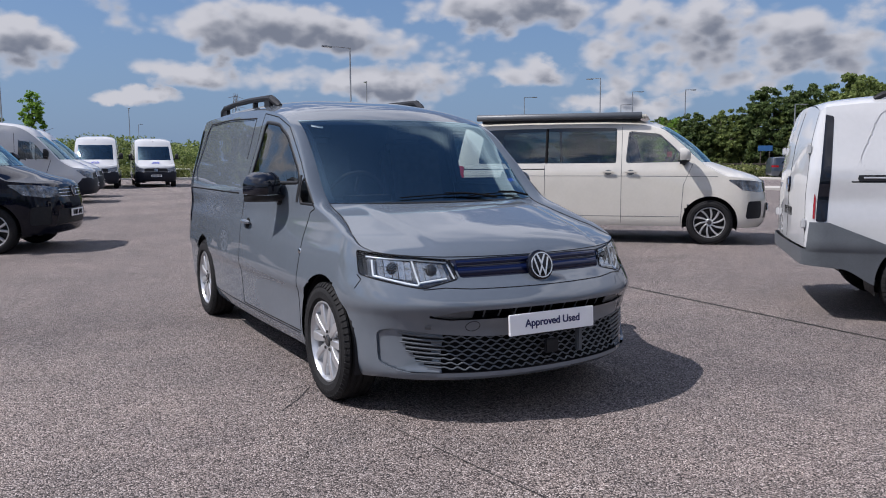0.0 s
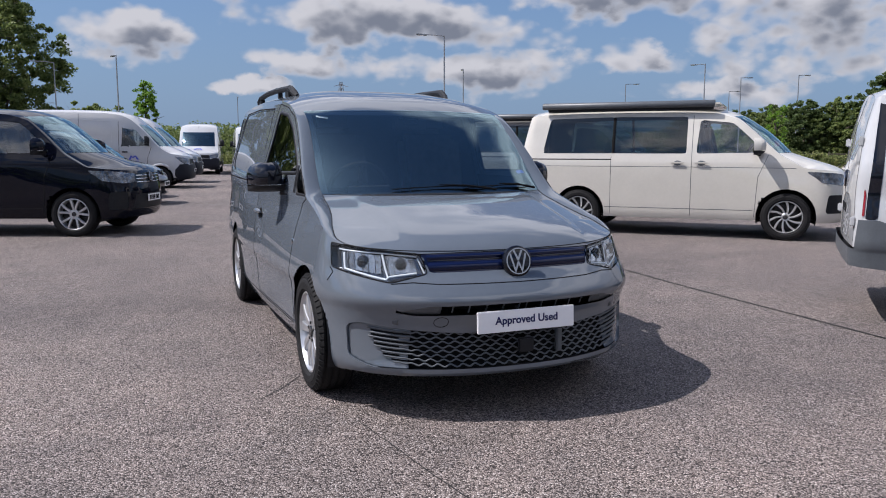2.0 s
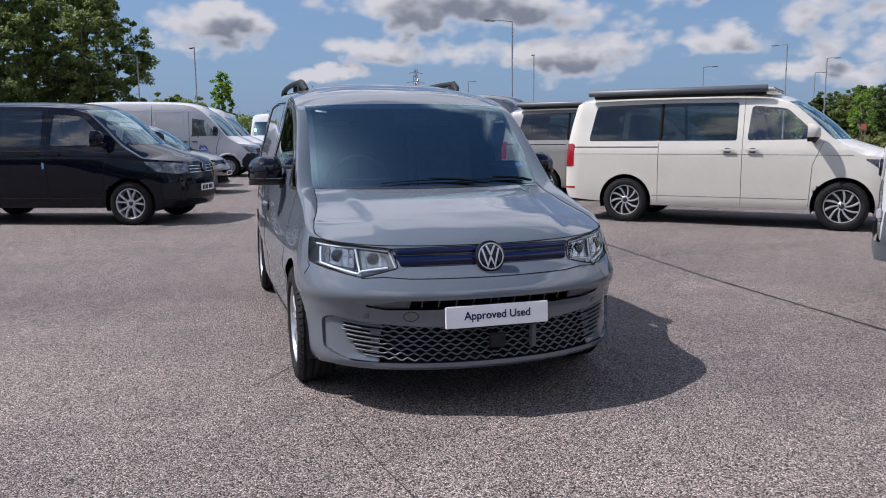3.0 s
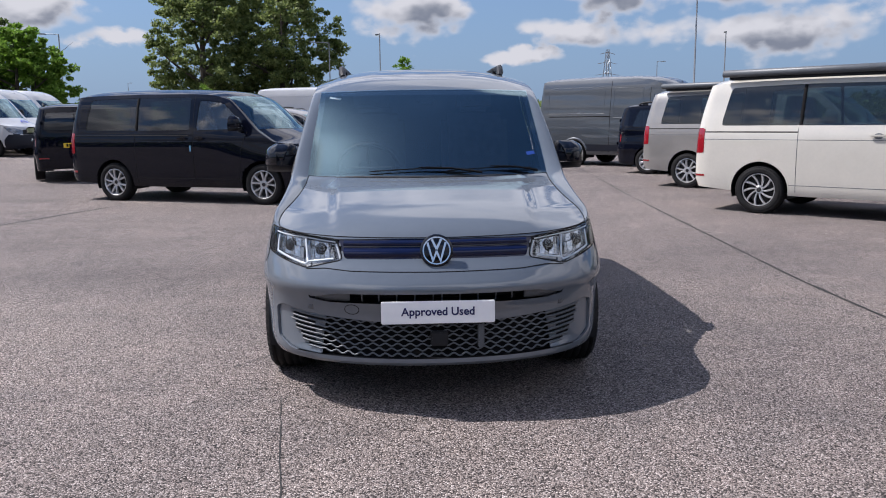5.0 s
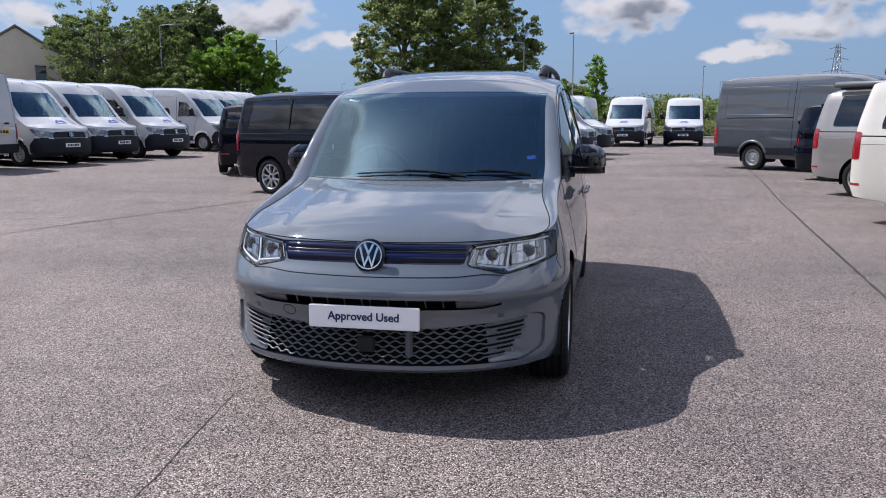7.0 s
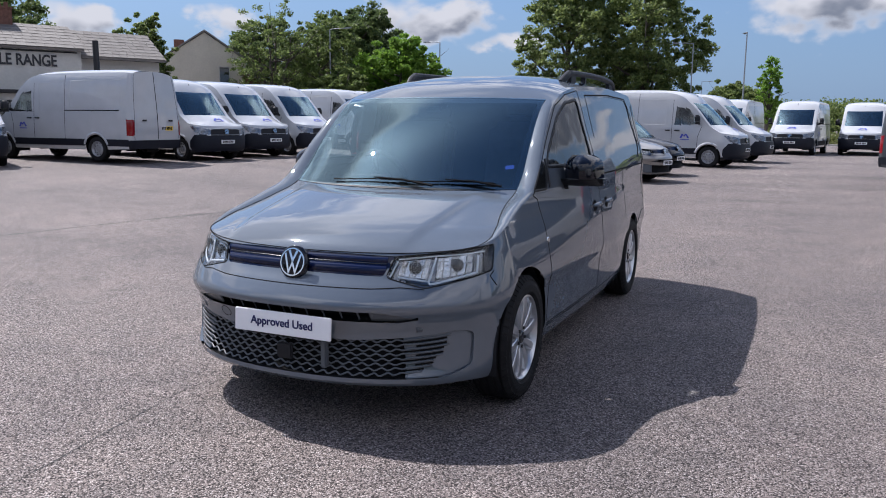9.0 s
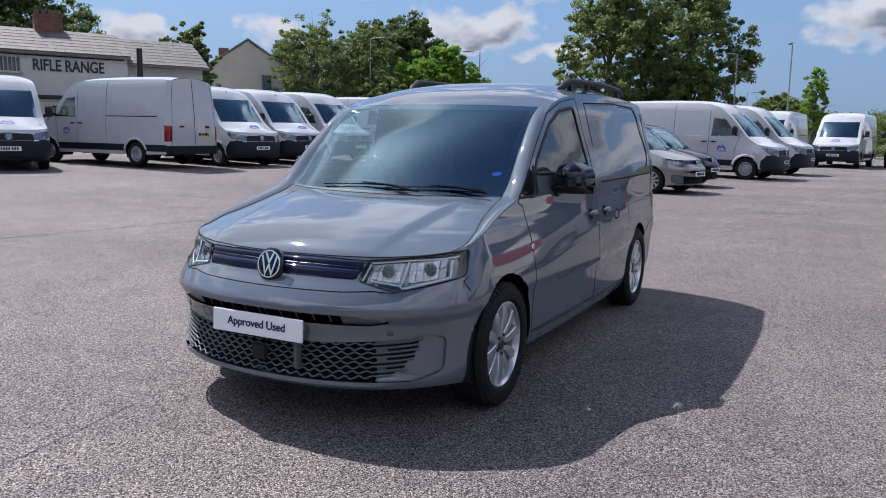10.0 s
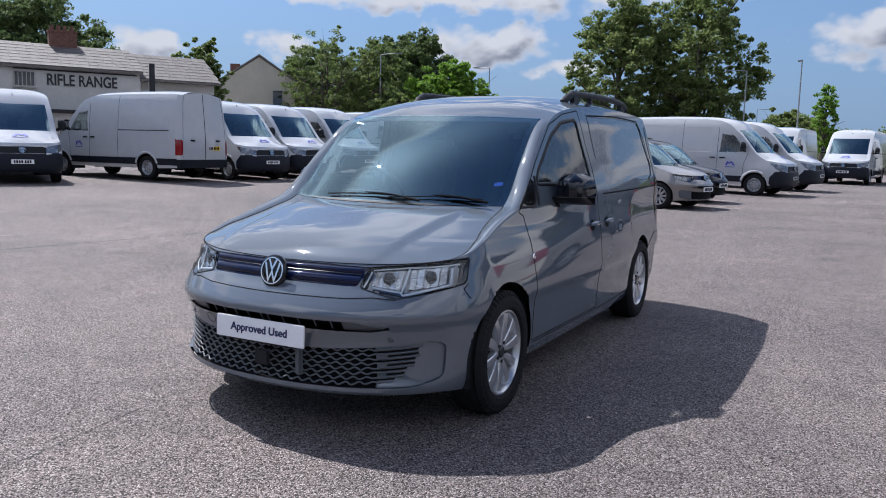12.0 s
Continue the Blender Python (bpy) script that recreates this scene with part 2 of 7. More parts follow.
class Acc:
    """Collects verts and faces of one part."""

    def __init__(self):
        self.v, self.f = [], []

    def add(self, verts, faces):
        k = len(self.v)
        self.v += [tuple(p) for p in verts]
        self.f += [tuple(i + k for i in f) for f in faces]
        return self

    def box(self, c, s, m=None, bev=0.0):
        bm = bmesh.new()
        bmesh.ops.create_cube(bm, size=1)
        bmesh.ops.scale(bm, vec=s, verts=bm.verts)
        if bev:
            bmesh.ops.bevel(bm, geom=bm.edges[:], offset=bev, segments=2, affect="EDGES")
        mm = Matrix.Translation(c) @ (m or Matrix())
        bm.verts.index_update()
        self.add([mm @ v.co for v in bm.verts], [[v.index for v in f.verts] for f in bm.faces])
        bm.free()
        return self

    def tube(self, pts, r, seg=8, cap=True):
        pts = [Vector(p) for p in pts]
        rs = r if isinstance(r, (list, tuple)) else [r] * len(pts)
        rings, up = [], Vector((0.13, 0.21, 0.97))
        for i, p in enumerate(pts):
            d = (pts[min(i + 1, len(pts) - 1)] - pts[max(i - 1, 0)]).normalized()
            a = d.cross(up if abs(d.dot(up)) < 0.95 else Vector((1, 0, 0))).normalized()
            b = d.cross(a)
            rings.append([p + (a * math.cos(t) + b * math.sin(t)) * rs[i] for t in np.linspace(0, 2 * math.pi, seg, endpoint=False)])
        v = [q for ring in rings for q in ring]
        f = [(i * seg + j, i * seg + (j + 1) % seg, (i + 1) * seg + (j + 1) % seg, (i + 1) * seg + j)
             for i in range(len(pts) - 1) for j in range(seg)]
        if cap:
            f += [tuple(range(seg - 1, -1, -1)), tuple(range((len(pts) - 1) * seg, len(pts) * seg))]
        return self.add(v, f)

    def lathe(self, prof, seg, m=Matrix(), closed=False, span=None):
        """prof: (axial, radius) pairs, spun round x; span: the angles between which, if not all round."""
        ang = np.radians(np.linspace(*span, seg)) if span else np.linspace(0, 2 * math.pi, seg, endpoint=False)
        v = [m @ Vector((a, r * math.cos(t), r * math.sin(t))) for t in ang for a, r in prof]
        k = len(prof)
        f = [(i * k + j, i * k + (j + 1) % k, ((i + 1) % seg) * k + (j + 1) % k, ((i + 1) % seg) * k + j)
             for i in range(seg - 1 if span else seg) for j in range(k if closed else k - 1)]
        return self.add(v, f)

    def done(self, name, material, parent=None, label="", smooth=True, sharp=35):
        return put(name, self.v, self.f, material, parent, label, smooth, sharp)


def curve(*pts):
    """Monotone cubic through (t, value) pairs, held flat outside them."""
    x, y = np.array([p[0] for p in pts], float), np.array([p[1] for p in pts], float)
    h, d = np.diff(x), np.diff(y) / np.diff(x)
    m = np.zeros(len(x))
    for i in range(1, len(x) - 1):
        if d[i - 1] * d[i] > 0:
            w1, w2 = 2 * h[i] + h[i - 1], h[i] + 2 * h[i - 1]
            m[i] = (w1 + w2) / (w1 / d[i - 1] + w2 / d[i])
    m[0], m[-1] = d[0], d[-1]

    def f(t):
        t = np.clip(np.asarray(t, float), x[0], x[-1])
        i = np.clip(np.searchsorted(x, t) - 1, 0, len(x) - 2)
        s = (t - x[i]) / h[i]
        return ((2 * s**3 - 3 * s**2 + 1) * y[i] + (s**3 - 2 * s**2 + s) * h[i] * m[i] + (3 * s**2 - 2 * s**3) * y[i + 1] + (s**3 - s**2) * h[i] * m[i + 1])
    return f


def smooth01(t):
    t = np.clip(t, 0, 1)
    return t * t * (3 - 2 * t)


def inside(poly, px, py):
    poly = np.asarray(poly, float)
    r = np.zeros(px.shape, bool)
    for (x0, y0), (x1, y1) in zip(poly, np.roll(poly, -1, 0)):
        c = (y0 > py) != (y1 > py)
        if y0 != y1:
            r ^= c & (px < (x1 - x0) * (py - y0) / (y1 - y0) + x0)
    return r


def rounded(poly, r, n=4):
    """A polygon with its corners rounded; r in the second coordinate's unit, the first is scaled by 80."""
    p = [Vector((a / 80.0, b)) for a, b in poly]
    out = []
    for i, c in enumerate(p):
        a, b = p[i - 1] - c, p[(i + 1) % len(p)] - c
        k = min(r, a.length * 0.45, b.length * 0.45)
        s, e = c + a.normalized() * k, c + b.normalized() * k
        for t in np.linspace(0, 1, n):
            q = s * (1 - t) ** 2 + c * 2 * t * (1 - t) + e * t * t
            out.append((q.x * 80, q.y))
    return out


class Skin:
    """The outer wall of a van's half: U runs round the plan (0 front middle, 90 end of the front corner, then centimetres along
    the side, then the rear corner and rear face), z is the height."""

    def __init__(s, S):
        s.S = S
        s.yf, s.w, s.k = curve(*S["front"]), curve(*S["width"]), curve(*S["taper"])
        s.ys, s.n, s.m, s.rc, s.L = S["ys"], S["n"], S["m"], S["rc"], S["L"]
        s.yr = curve(*S["rear"])
        s.yside = s.L - s.rc - S.get("lean", 0.1)
        s.Us = 90 + 100 * (s.yside - s.ys)
        s.Uc = s.Us + 30
        s.Ue = s.Uc + 70
        s.zt, s.zb = curve(*[(s.U(a), b) if f else (a, b) for f, a, b in S["edge"]] + [(s.Uc + 70 * (1 - q), S["rear_top"][1] + (S["rear_top"][0] - S["rear_top"][1]) * q**2.6) for q in (1, 0.93, 0.85, 0.7, 0.5, 0.25, 0)]), curve(*[(s.U(a) if f else a, b) for f, a, b in S["bottom"]])

    def U(s, y):
        return 90 + 100 * (y - s.ys)

    def xu(s, x, z):
        """U of the front at a half-width x."""
        w = s.w(z) * s.T(s.ys, z)
        return float(np.degrees(np.arcsin(np.clip(x / w, 0, 1) ** (s.m / 2))))

    def T(s, y, z):
        a, b = s.S["taper_y"]
        rt = s.S.get("rear_taper", 0.03)
        rt = rt if isinstance(rt, float) else curve(*rt)(z)
        return 1 - s.k(z) * smooth01((a - y) / (a - b)) - rt * smooth01((y - s.L * 0.6) / (s.L * 0.4))

    def pt(s, U, z):
        U, z = np.asarray(U, float), np.asarray(z, float)
        w, yf = s.w(z), s.yf(z)
        ph = np.radians(np.clip(U, 0, 90))
        yF = s.ys - (s.ys - yf) * np.abs(np.cos(ph)) ** (2 / s.n)
        xF = w * s.T(s.ys, z) * np.abs(np.sin(ph)) ** (2 / s.m)
        yS = s.ys + (np.clip(U, 90, s.Us) - 90) / 100
        xS = w * s.T(yS, z)
        r = np.clip((U - s.Us) / 30, 0, 1) * math.pi / 2
        xe = w * s.T(s.yside, z)
        yR = s.yside + (s.yr(z) - s.yside) * np.sin(r)
        xR = xe - s.rc + s.rc * np.cos(r)
        xB = (xe - s.rc) * (1 - np.clip((U - s.Uc) / 70, 0, 1))
        yB = s.yr(z) + 0.03 * (1 - (xB / 0.9) ** 2) - 0.03 * (1 - ((xe - s.rc) / 0.9) ** 2)
        x = np.where(U <= 90, xF, np.where(U <= s.Us, xS, np.where(U <= s.Uc, xR, xB)))
        y = np.where(U <= 90, yF, np.where(U <= s.Us, yS, np.where(U <= s.Uc, yR, yB)))
        return np.stack([x, y, z + 0 * x], -1)

    def nrm(s, U, z):
        e = 0.8
        U = np.asarray(U, float)
        a = s.pt(np.clip(U + e, 0, s.Ue), z) - s.pt(np.clip(U - e, 0, s.Ue), z)
        b = s.pt(U, np.asarray(z) + 0.006) - s.pt(U, np.asarray(z) - 0.006)
        n = np.cross(a, b)
        return n / np.maximum(np.linalg.norm(n, axis=-1, keepdims=True), 1e-9)

    def off(s, U, z, d):
        return s.pt(U, z) + s.nrm(U, z) * d

    def top(s, U):
        return s.pt(U, s.zt(U))

    def grid(s, us, zs, regions):
        """Faces of the grid us x zs (zs may be a 2D array of heights), with lines drawn to the regions' outlines, sorted by region."""
        nu, nz = len(us), zs.shape[1]
        UU, ZZ = np.repeat(np.asarray(us, float)[:, None], nz, 1), zs.copy()
        cu, cz = np.median(np.diff(us)) / 80, np.median(np.diff(zs, axis=1))
        cell = 0.62 * max(cu, cz)
        best, bu, bz = np.full(UU.shape, 9.0), UU.copy(), ZZ.copy()
        for _, poly in regions:
            P = np.asarray(poly, float) / (80, 1)
            for p, q in zip(P, np.roll(P, -1, 0)):
                d = q - p
                t = np.clip(((UU / 80 - p[0]) * d[0] + (ZZ - p[1]) * d[1]) / max(d @ d, 1e-12), 0, 1)
                qx, qz = p[0] + t * d[0], p[1] + t * d[1]
                dist = np.hypot(UU / 80 - qx, ZZ - qz)
                near = dist < best
                best, bu, bz = np.where(near, dist, best), np.where(near, qx * 80, bu), np.where(near, qz, bz)
        snap = best < cell
        snap[:, -1] = False
        UU, ZZ = np.where(snap & (UU > 0), bu, UU), np.where(snap, bz, ZZ)
        fu, fz = (UU[:-1, :-1] + UU[1:, :-1] + UU[:-1, 1:] + UU[1:, 1:]) / 4, (ZZ[:-1, :-1] + ZZ[1:, :-1] + ZZ[:-1, 1:] + ZZ[1:, 1:]) / 4
        kind = np.full(fu.shape, -1)
        for i, (_, poly) in reversed(list(enumerate(regions))):
            kind[inside(poly, fu, fz)] = i
        idx = np.arange(nu * nz).reshape(nu, nz)
        F = np.stack([idx[:-1, :-1], idx[1:, :-1], idx[1:, 1:], idx[:-1, 1:]], -1)
        return UU.ravel(), ZZ.ravel(), F, kind


def sub(verts, faces):
    used = np.unique(faces)
    remap = np.zeros(used.max() + 1, int)
    remap[used] = np.arange(len(used))
    return verts[used], remap[faces]


def both(verts, faces):
    """The half and its mirror image."""
    v2 = verts * (-1, 1, 1)
    return np.vstack([verts, v2]), np.vstack([faces, faces[:, ::-1] + len(verts)])


def coons(F, C, M, S):
    """A patch: F, C over a (front, back), M, S over b (middle, side)."""
    na, nb = len(F), len(M)
    a, b = np.linspace(0, 1, na)[:, None, None], np.linspace(0, 1, nb)[None, :, None]
    P = (1 - b) * F[:, None] + b * C[:, None]
    a = a * a  # smooth across the middle
    P = P + (1 - a) * M[None] + a * S[None]
    return P - ((1 - a) * (1 - b) * F[0] + a * (1 - b) * F[-1] + (1 - a) * b * C[0] + a * b * C[-1])


def patch_faces(na, nb):
    i = np.arange(na * nb).reshape(na, nb)
    return np.stack([i[:-1, :-1], i[:-1, 1:], i[1:, 1:], i[1:, :-1]], -1).reshape(-1, 4)


def arc(fn, a, b, n):
    """n points of the curve fn between the parameters a and b, evenly spaced along it."""
    t = np.linspace(a, b, 240)
    P = fn(t)
    s = np.concatenate([[0], np.cumsum(np.linalg.norm(np.diff(P, axis=0), axis=1))])
    return fn(np.interp(np.linspace(0, s[-1], n), s, t))


def thin(verts, faces, d, normals):
    """The sheet with a second layer d below and a rim."""
    k = len(verts)
    v = np.vstack([verts, verts - normals * d])
    ed = {}
    for f in faces:
        for p, q in zip(f, np.roll(f, -1)):
            ed[(p, q)] = 1
    rim = [(q, p, p + k, q + k) for p, q in ed if (q, p) not in ed]
    return v, [tuple(f) for f in faces] + [tuple(i + k for i in f[::-1]) for f in faces] + rim


def surf_panel(sk, poly, off, cell, side=1, depth=0.0):
    """Verts and faces of the piece of a skin inside poly, raised by off; side -1 mirrors it."""
    P = np.asarray(poly, float)
    us = np.arange(P[:, 0].min() - cell * 80, P[:, 0].max() + cell * 160, cell * 80)
    us = us[us >= -1e-6] if P[:, 0].min() > 0 else np.concatenate([[0], us[us > 0]])
    zz = np.arange(P[:, 1].min() - cell, P[:, 1].max() + 2 * cell, cell)
    UU, ZZ, F, kind = sk.grid(us, np.repeat(zz[None], len(us), 0), [("p", poly)])
    f = F[kind == 0]
    pts, nn = sk.off(UU, ZZ, off), sk.nrm(UU, ZZ)
    v, f2 = sub(pts, f)
    n2, _ = sub(nn, f)
    if side < 0:
        v, n2, f2 = v * (-1, 1, 1), n2 * (-1, 1, 1), f2[:, ::-1]
    return thin(v, f2, depth, n2) if depth else (v, [tuple(i) for i in f2])


def ribbon(sk, line, width, off, side=1, closed=False, step=0.02):
    """A narrow strip on a skin along a line of (U, z)."""
    L = [np.array(p, float) for p in line] + ([np.array(line[0], float)] if closed else [])
    pts = []
    for p, q in zip(L[:-1], L[1:]):
        k = max(1, int(np.linalg.norm((q - p) / (80, 1)) / step))
        pts += [p + (q - p) * t for t in np.linspace(0, 1, k, endpoint=False)]
    pts.append(L[-1])
    A = np.array(pts)
    P, N = sk.off(A[:, 0], A[:, 1], off), sk.nrm(A[:, 0], A[:, 1])
    T = np.gradient(P, axis=0)
    if closed:
        T[0] = T[-1] = P[1] - P[-2]
    sd = np.cross(N, T)
    sd /= np.maximum(np.linalg.norm(sd, axis=1, keepdims=True), 1e-9)
    lo = 0.004
    rows = [P - sd * width / 2 - N * lo, P - sd * width / 2, P + sd * width / 2, P + sd * width / 2 - N * lo]
    v = np.stack(rows, 1).reshape(-1, 3)
    f = [(4 * i + j, 4 * i + j + 1, 4 * i + j + 5, 4 * i + j + 4) for i in range(len(P) - 1) for j in range(3)]
    if side < 0:
        v, f = v * (-1, 1, 1), [q[::-1] for q in f]
    return v, f


def circle(U, z, r, n=40):
    return [(U + 100 * r * math.cos(t), z + r * math.sin(t)) for t in np.linspace(0, 2 * math.pi, n, endpoint=False)]


# ---- wheels ----
WHEEL_DATA = {}


def wheel_data(style, r, width, rim_r):
    """Meshes of one wheel; +x is its outer side, the hub at the origin."""
    key = (style, r)
    if key in WHEEL_DATA:
        return WHEEL_DATA[key]
    h, w = width / 2, width
    t = Acc()
    tread = []
    for k, a in enumerate(np.linspace(-h * 0.74, h * 0.74, 17)):
        tread.append((a, r - 0.004 - (0.007 if k % 4 == 2 else 0) - 0.01 * (a / h) ** 4))
    prof = [(-h * 0.78, rim_r), (-h * 0.98, rim_r + 0.02), (-h, (r + rim_r) / 2), (-h * 0.93, r - 0.03), *tread,
            (h * 0.93, r - 0.03), (h * 0.99, r - 0.055), (h, (r + rim_r) / 2), (h * 0.985, rim_r + 0.02), (h * 0.80, rim_r)]
    t.lathe(prof, 64)
    # shoulder blocks of the tread
    for k in range(56):
        m = Matrix.Rotation(2 * math.pi * k / 56, 4, "X")
        for s in (1, -1):
            t.add(
                [m @ Vector(p) for p in ((s * h * 0.74, -0.011, r - 0.003), (s * h * 0.74, 0.011, r - 0.003), (s * h * 0.95, 0.011, r - 0.024), (s * h * 0.95, -0.011, r - 0.024),
                                         (s * h * 0.74, -0.011, r - 0.012), (s * h * 0.74, 0.011, r - 0.012), (s * h * 0.93, 0.011, r - 0.034), (s * h * 0.93, -0.011, r - 0.034))],
                [(0, 1, 2, 3), (0, 4, 5, 1), (1, 5, 6, 2), (2, 6, 7, 3), (3, 7, 4, 0)])
    tyre = mesh_of("tyre", t.v, t.f, RUBBER)
    tyre.set_sharp_from_angle(angle=radians(40))
    rim, face, dark = Acc(), Acc(), Acc()
    o = h * 0.80
    rim.lathe([(o, rim_r), (o + 0.006, rim_r + 0.004), (o + 0.008, rim_r - 0.004), (o - 0.004, rim_r - 0.014), (o - 0.03, rim_r - 0.02), (-h * 0.7, rim_r - 0.025)], 64)
    dark.lathe([(h * 0.05, 0.0), (h * 0.05, rim_r * 0.72), (-h * 0.05, rim_r * 0.72), (-h * 0.1, rim_r - 0.025)], 48)
    dark.box((h * 0.08, 0.06, rim_r * 0.55), (0.07, 0.07, 0.10), Matrix.Rotation(0.6, 4, "X"), 0.012)

    def spoke(acc, a0, r0, w0, a1, r1, w1, x0, x1, thick=0.018, mid=None):
        """A bar from radius r0 at angle a0 to r1 at a1, of widths w0, w1, its face at x0, x1."""
        P = []
        n = 6
        for i in range(n + 1):
            s = i / n
            a, rr, ww = a0 + (a1 - a0) * s, r0 + (r1 - r0) * s, w0 + (w1 - w0) * s
            if mid:
                ww += mid * math.sin(math.pi * s)
            xx = x0 + (x1 - x0) * s + 0.006 * math.sin(math.pi * s)
            c, e = Vector((0, math.cos(a), math.sin(a))), Vector((0, -math.sin(a), math.cos(a)))
            for q, dx in ((-ww / 2 - 0.004, -thick), (-ww / 2, -0.004), (-ww / 2 + 0.004, 0), (ww / 2 - 0.004, 0), (ww / 2, -0.004), (ww / 2 + 0.004, -thick)):
                v = c * rr + e * q
                P.append((xx + dx, v.y, v.z))
        acc.add(P, [(6 * i + j, 6 * i + j + 1, 6 * i + j + 7, 6 * i + j + 6) for i in range(n) for j in range(5)])

    cap_r = 0.032
    if style == "ten_spoke":
        for k in range(10):
            a = 2 * math.pi * k / 10 + 0.1
            wide = k % 2
            spoke(face, a, 0.045, 0.028, a + 0.03, rim_r - 0.012, 0.052 if wide else 0.04, o - 0.012, o - 0.004, 0.03, 0.006)
        face.lathe([(o - 0.045, 0.07), (o - 0.016, 0.066), (o - 0.010, 0.05), (o - 0.012, 0.034)], 32)
        for k in range(5):
            a = 2 * math.pi * k / 5 + 0.42
            dark.lathe([(o - 0.004, 0.0), (o - 0.004, 0.009), (o - 0.02, 0.009)], 8, Matrix.Translation((0.0, 0.05 * math.cos(a), 0.05 * math.sin(a))))
    elif style == "five_double":
        for k in range(5):
            a = 2 * math.pi * k / 5 + math.pi / 2
            for s in (1, -1):
                spoke(face, a + 0.16 * s, 0.05, 0.024, a + 0.29 * s, rim_r - 0.012, 0.030, o - 0.016, o - 0.004, 0.03, 0.004)
        face.lathe([(o - 0.05, 0.075), (o - 0.018, 0.072), (o - 0.012, 0.05), (o - 0.014, 0.034)], 32)
    elif style == "turbine":
        for k in range(10):
            a = 2 * math.pi * k / 10
            spoke(face, a, 0.045, 0.012, a + 0.40, rim_r - 0.004, 0.030, o - 0.014, o + 0.002, 0.02, 0.004)
        face.lathe([(o + 0.002, rim_r - 0.016), (o + 0.010, rim_r - 0.012), (o + 0.010, rim_r - 0.003), (o + 0.002, rim_r)], 64)
        face.lathe([(o - 0.05, 0.06), (o - 0.018, 0.058), (o - 0.012, 0.05), (o - 0.014, 0.034)], 32)
    else:  # pressed steel
        face.lathe([(o - 0.012, rim_r - 0.012), (o - 0.05, rim_r - 0.035), (o - 0.055, rim_r * 0.72), (o - 0.02, rim_r * 0.58), (o - 0.012, rim_r * 0.46), (o - 0.03, rim_r * 0.40), (o - 0.025, 0.03), (o - 0.02, 0.0)], 48)
        for k in range(10):
            a = 2 * math.pi * k / 10
            dark.lathe([(o - 0.049, 0.0), (o - 0.049, 0.017), (o - 0.06, 0.017)], 10, Matrix.Translation((0.004, rim_r * 0.78 * math.cos(a), rim_r * 0.78 * math.sin(a))))
        for k in range(6):
            a = 2 * math.pi * k / 6
            dark.lathe([(o - 0.004, 0.0), (o - 0.004, 0.012), (o - 0.03, 0.012)], 6, Matrix.Translation((0.0, rim_r * 0.46 * math.cos(a), rim_r * 0.46 * math.sin(a))))
        cap_r = 0.05
    cap = Acc()
    cap.lathe([(o - 0.022, cap_r), (o - 0.008, cap_r - 0.001), (o - 0.004, cap_r - 0.006), (o - 0.003, 0.0)], 24)
    fm = {"ten_spoke": ALLOY, "five_double": ALLOY, "turbine": ALLOY, "steel": STEEL_SILVER}[style]
    rm = ALLOY_DARK if style == "turbine" else fm
    out = [tyre]
    for nm, acc, ma in (("rim", rim, rm), ("spokes", face, fm), ("brake", dark, BRAKE), ("hub_cap", cap, LENS_DARK if style != "steel" else STEEL_SILVER)):
        me = mesh_of(nm, acc.v, acc.f, ma)
        me.set_sharp_from_angle(angle=radians(32))
        out.append(me)
    WHEEL_DATA[key] = out
    return out


def wheel(root, x, y, r, width, rim_r, style, turn=0.0):
    data = wheel_data(style, r, width, rim_r)
    hub = new("wheel", data[1])
    hub.parent = root
    hub.matrix_basis = Matrix.Translation((x, y, r - 0.006)) @ Matrix.Rotation(0 if x > 0 else math.pi, 4, "Z") @ Matrix.Rotation(turn, 4, "X")
    for me in (data[0], data[2], data[3], data[4]):
        o = new(me.name.split(".")[0], me)
        o.parent = hub
    return hub


# ---- vans ----
def thing(name, label, category, group=""):
    ob = new(name)
    ob.empty_display_size = 0.3
    return tagged(ob, label, category, group)


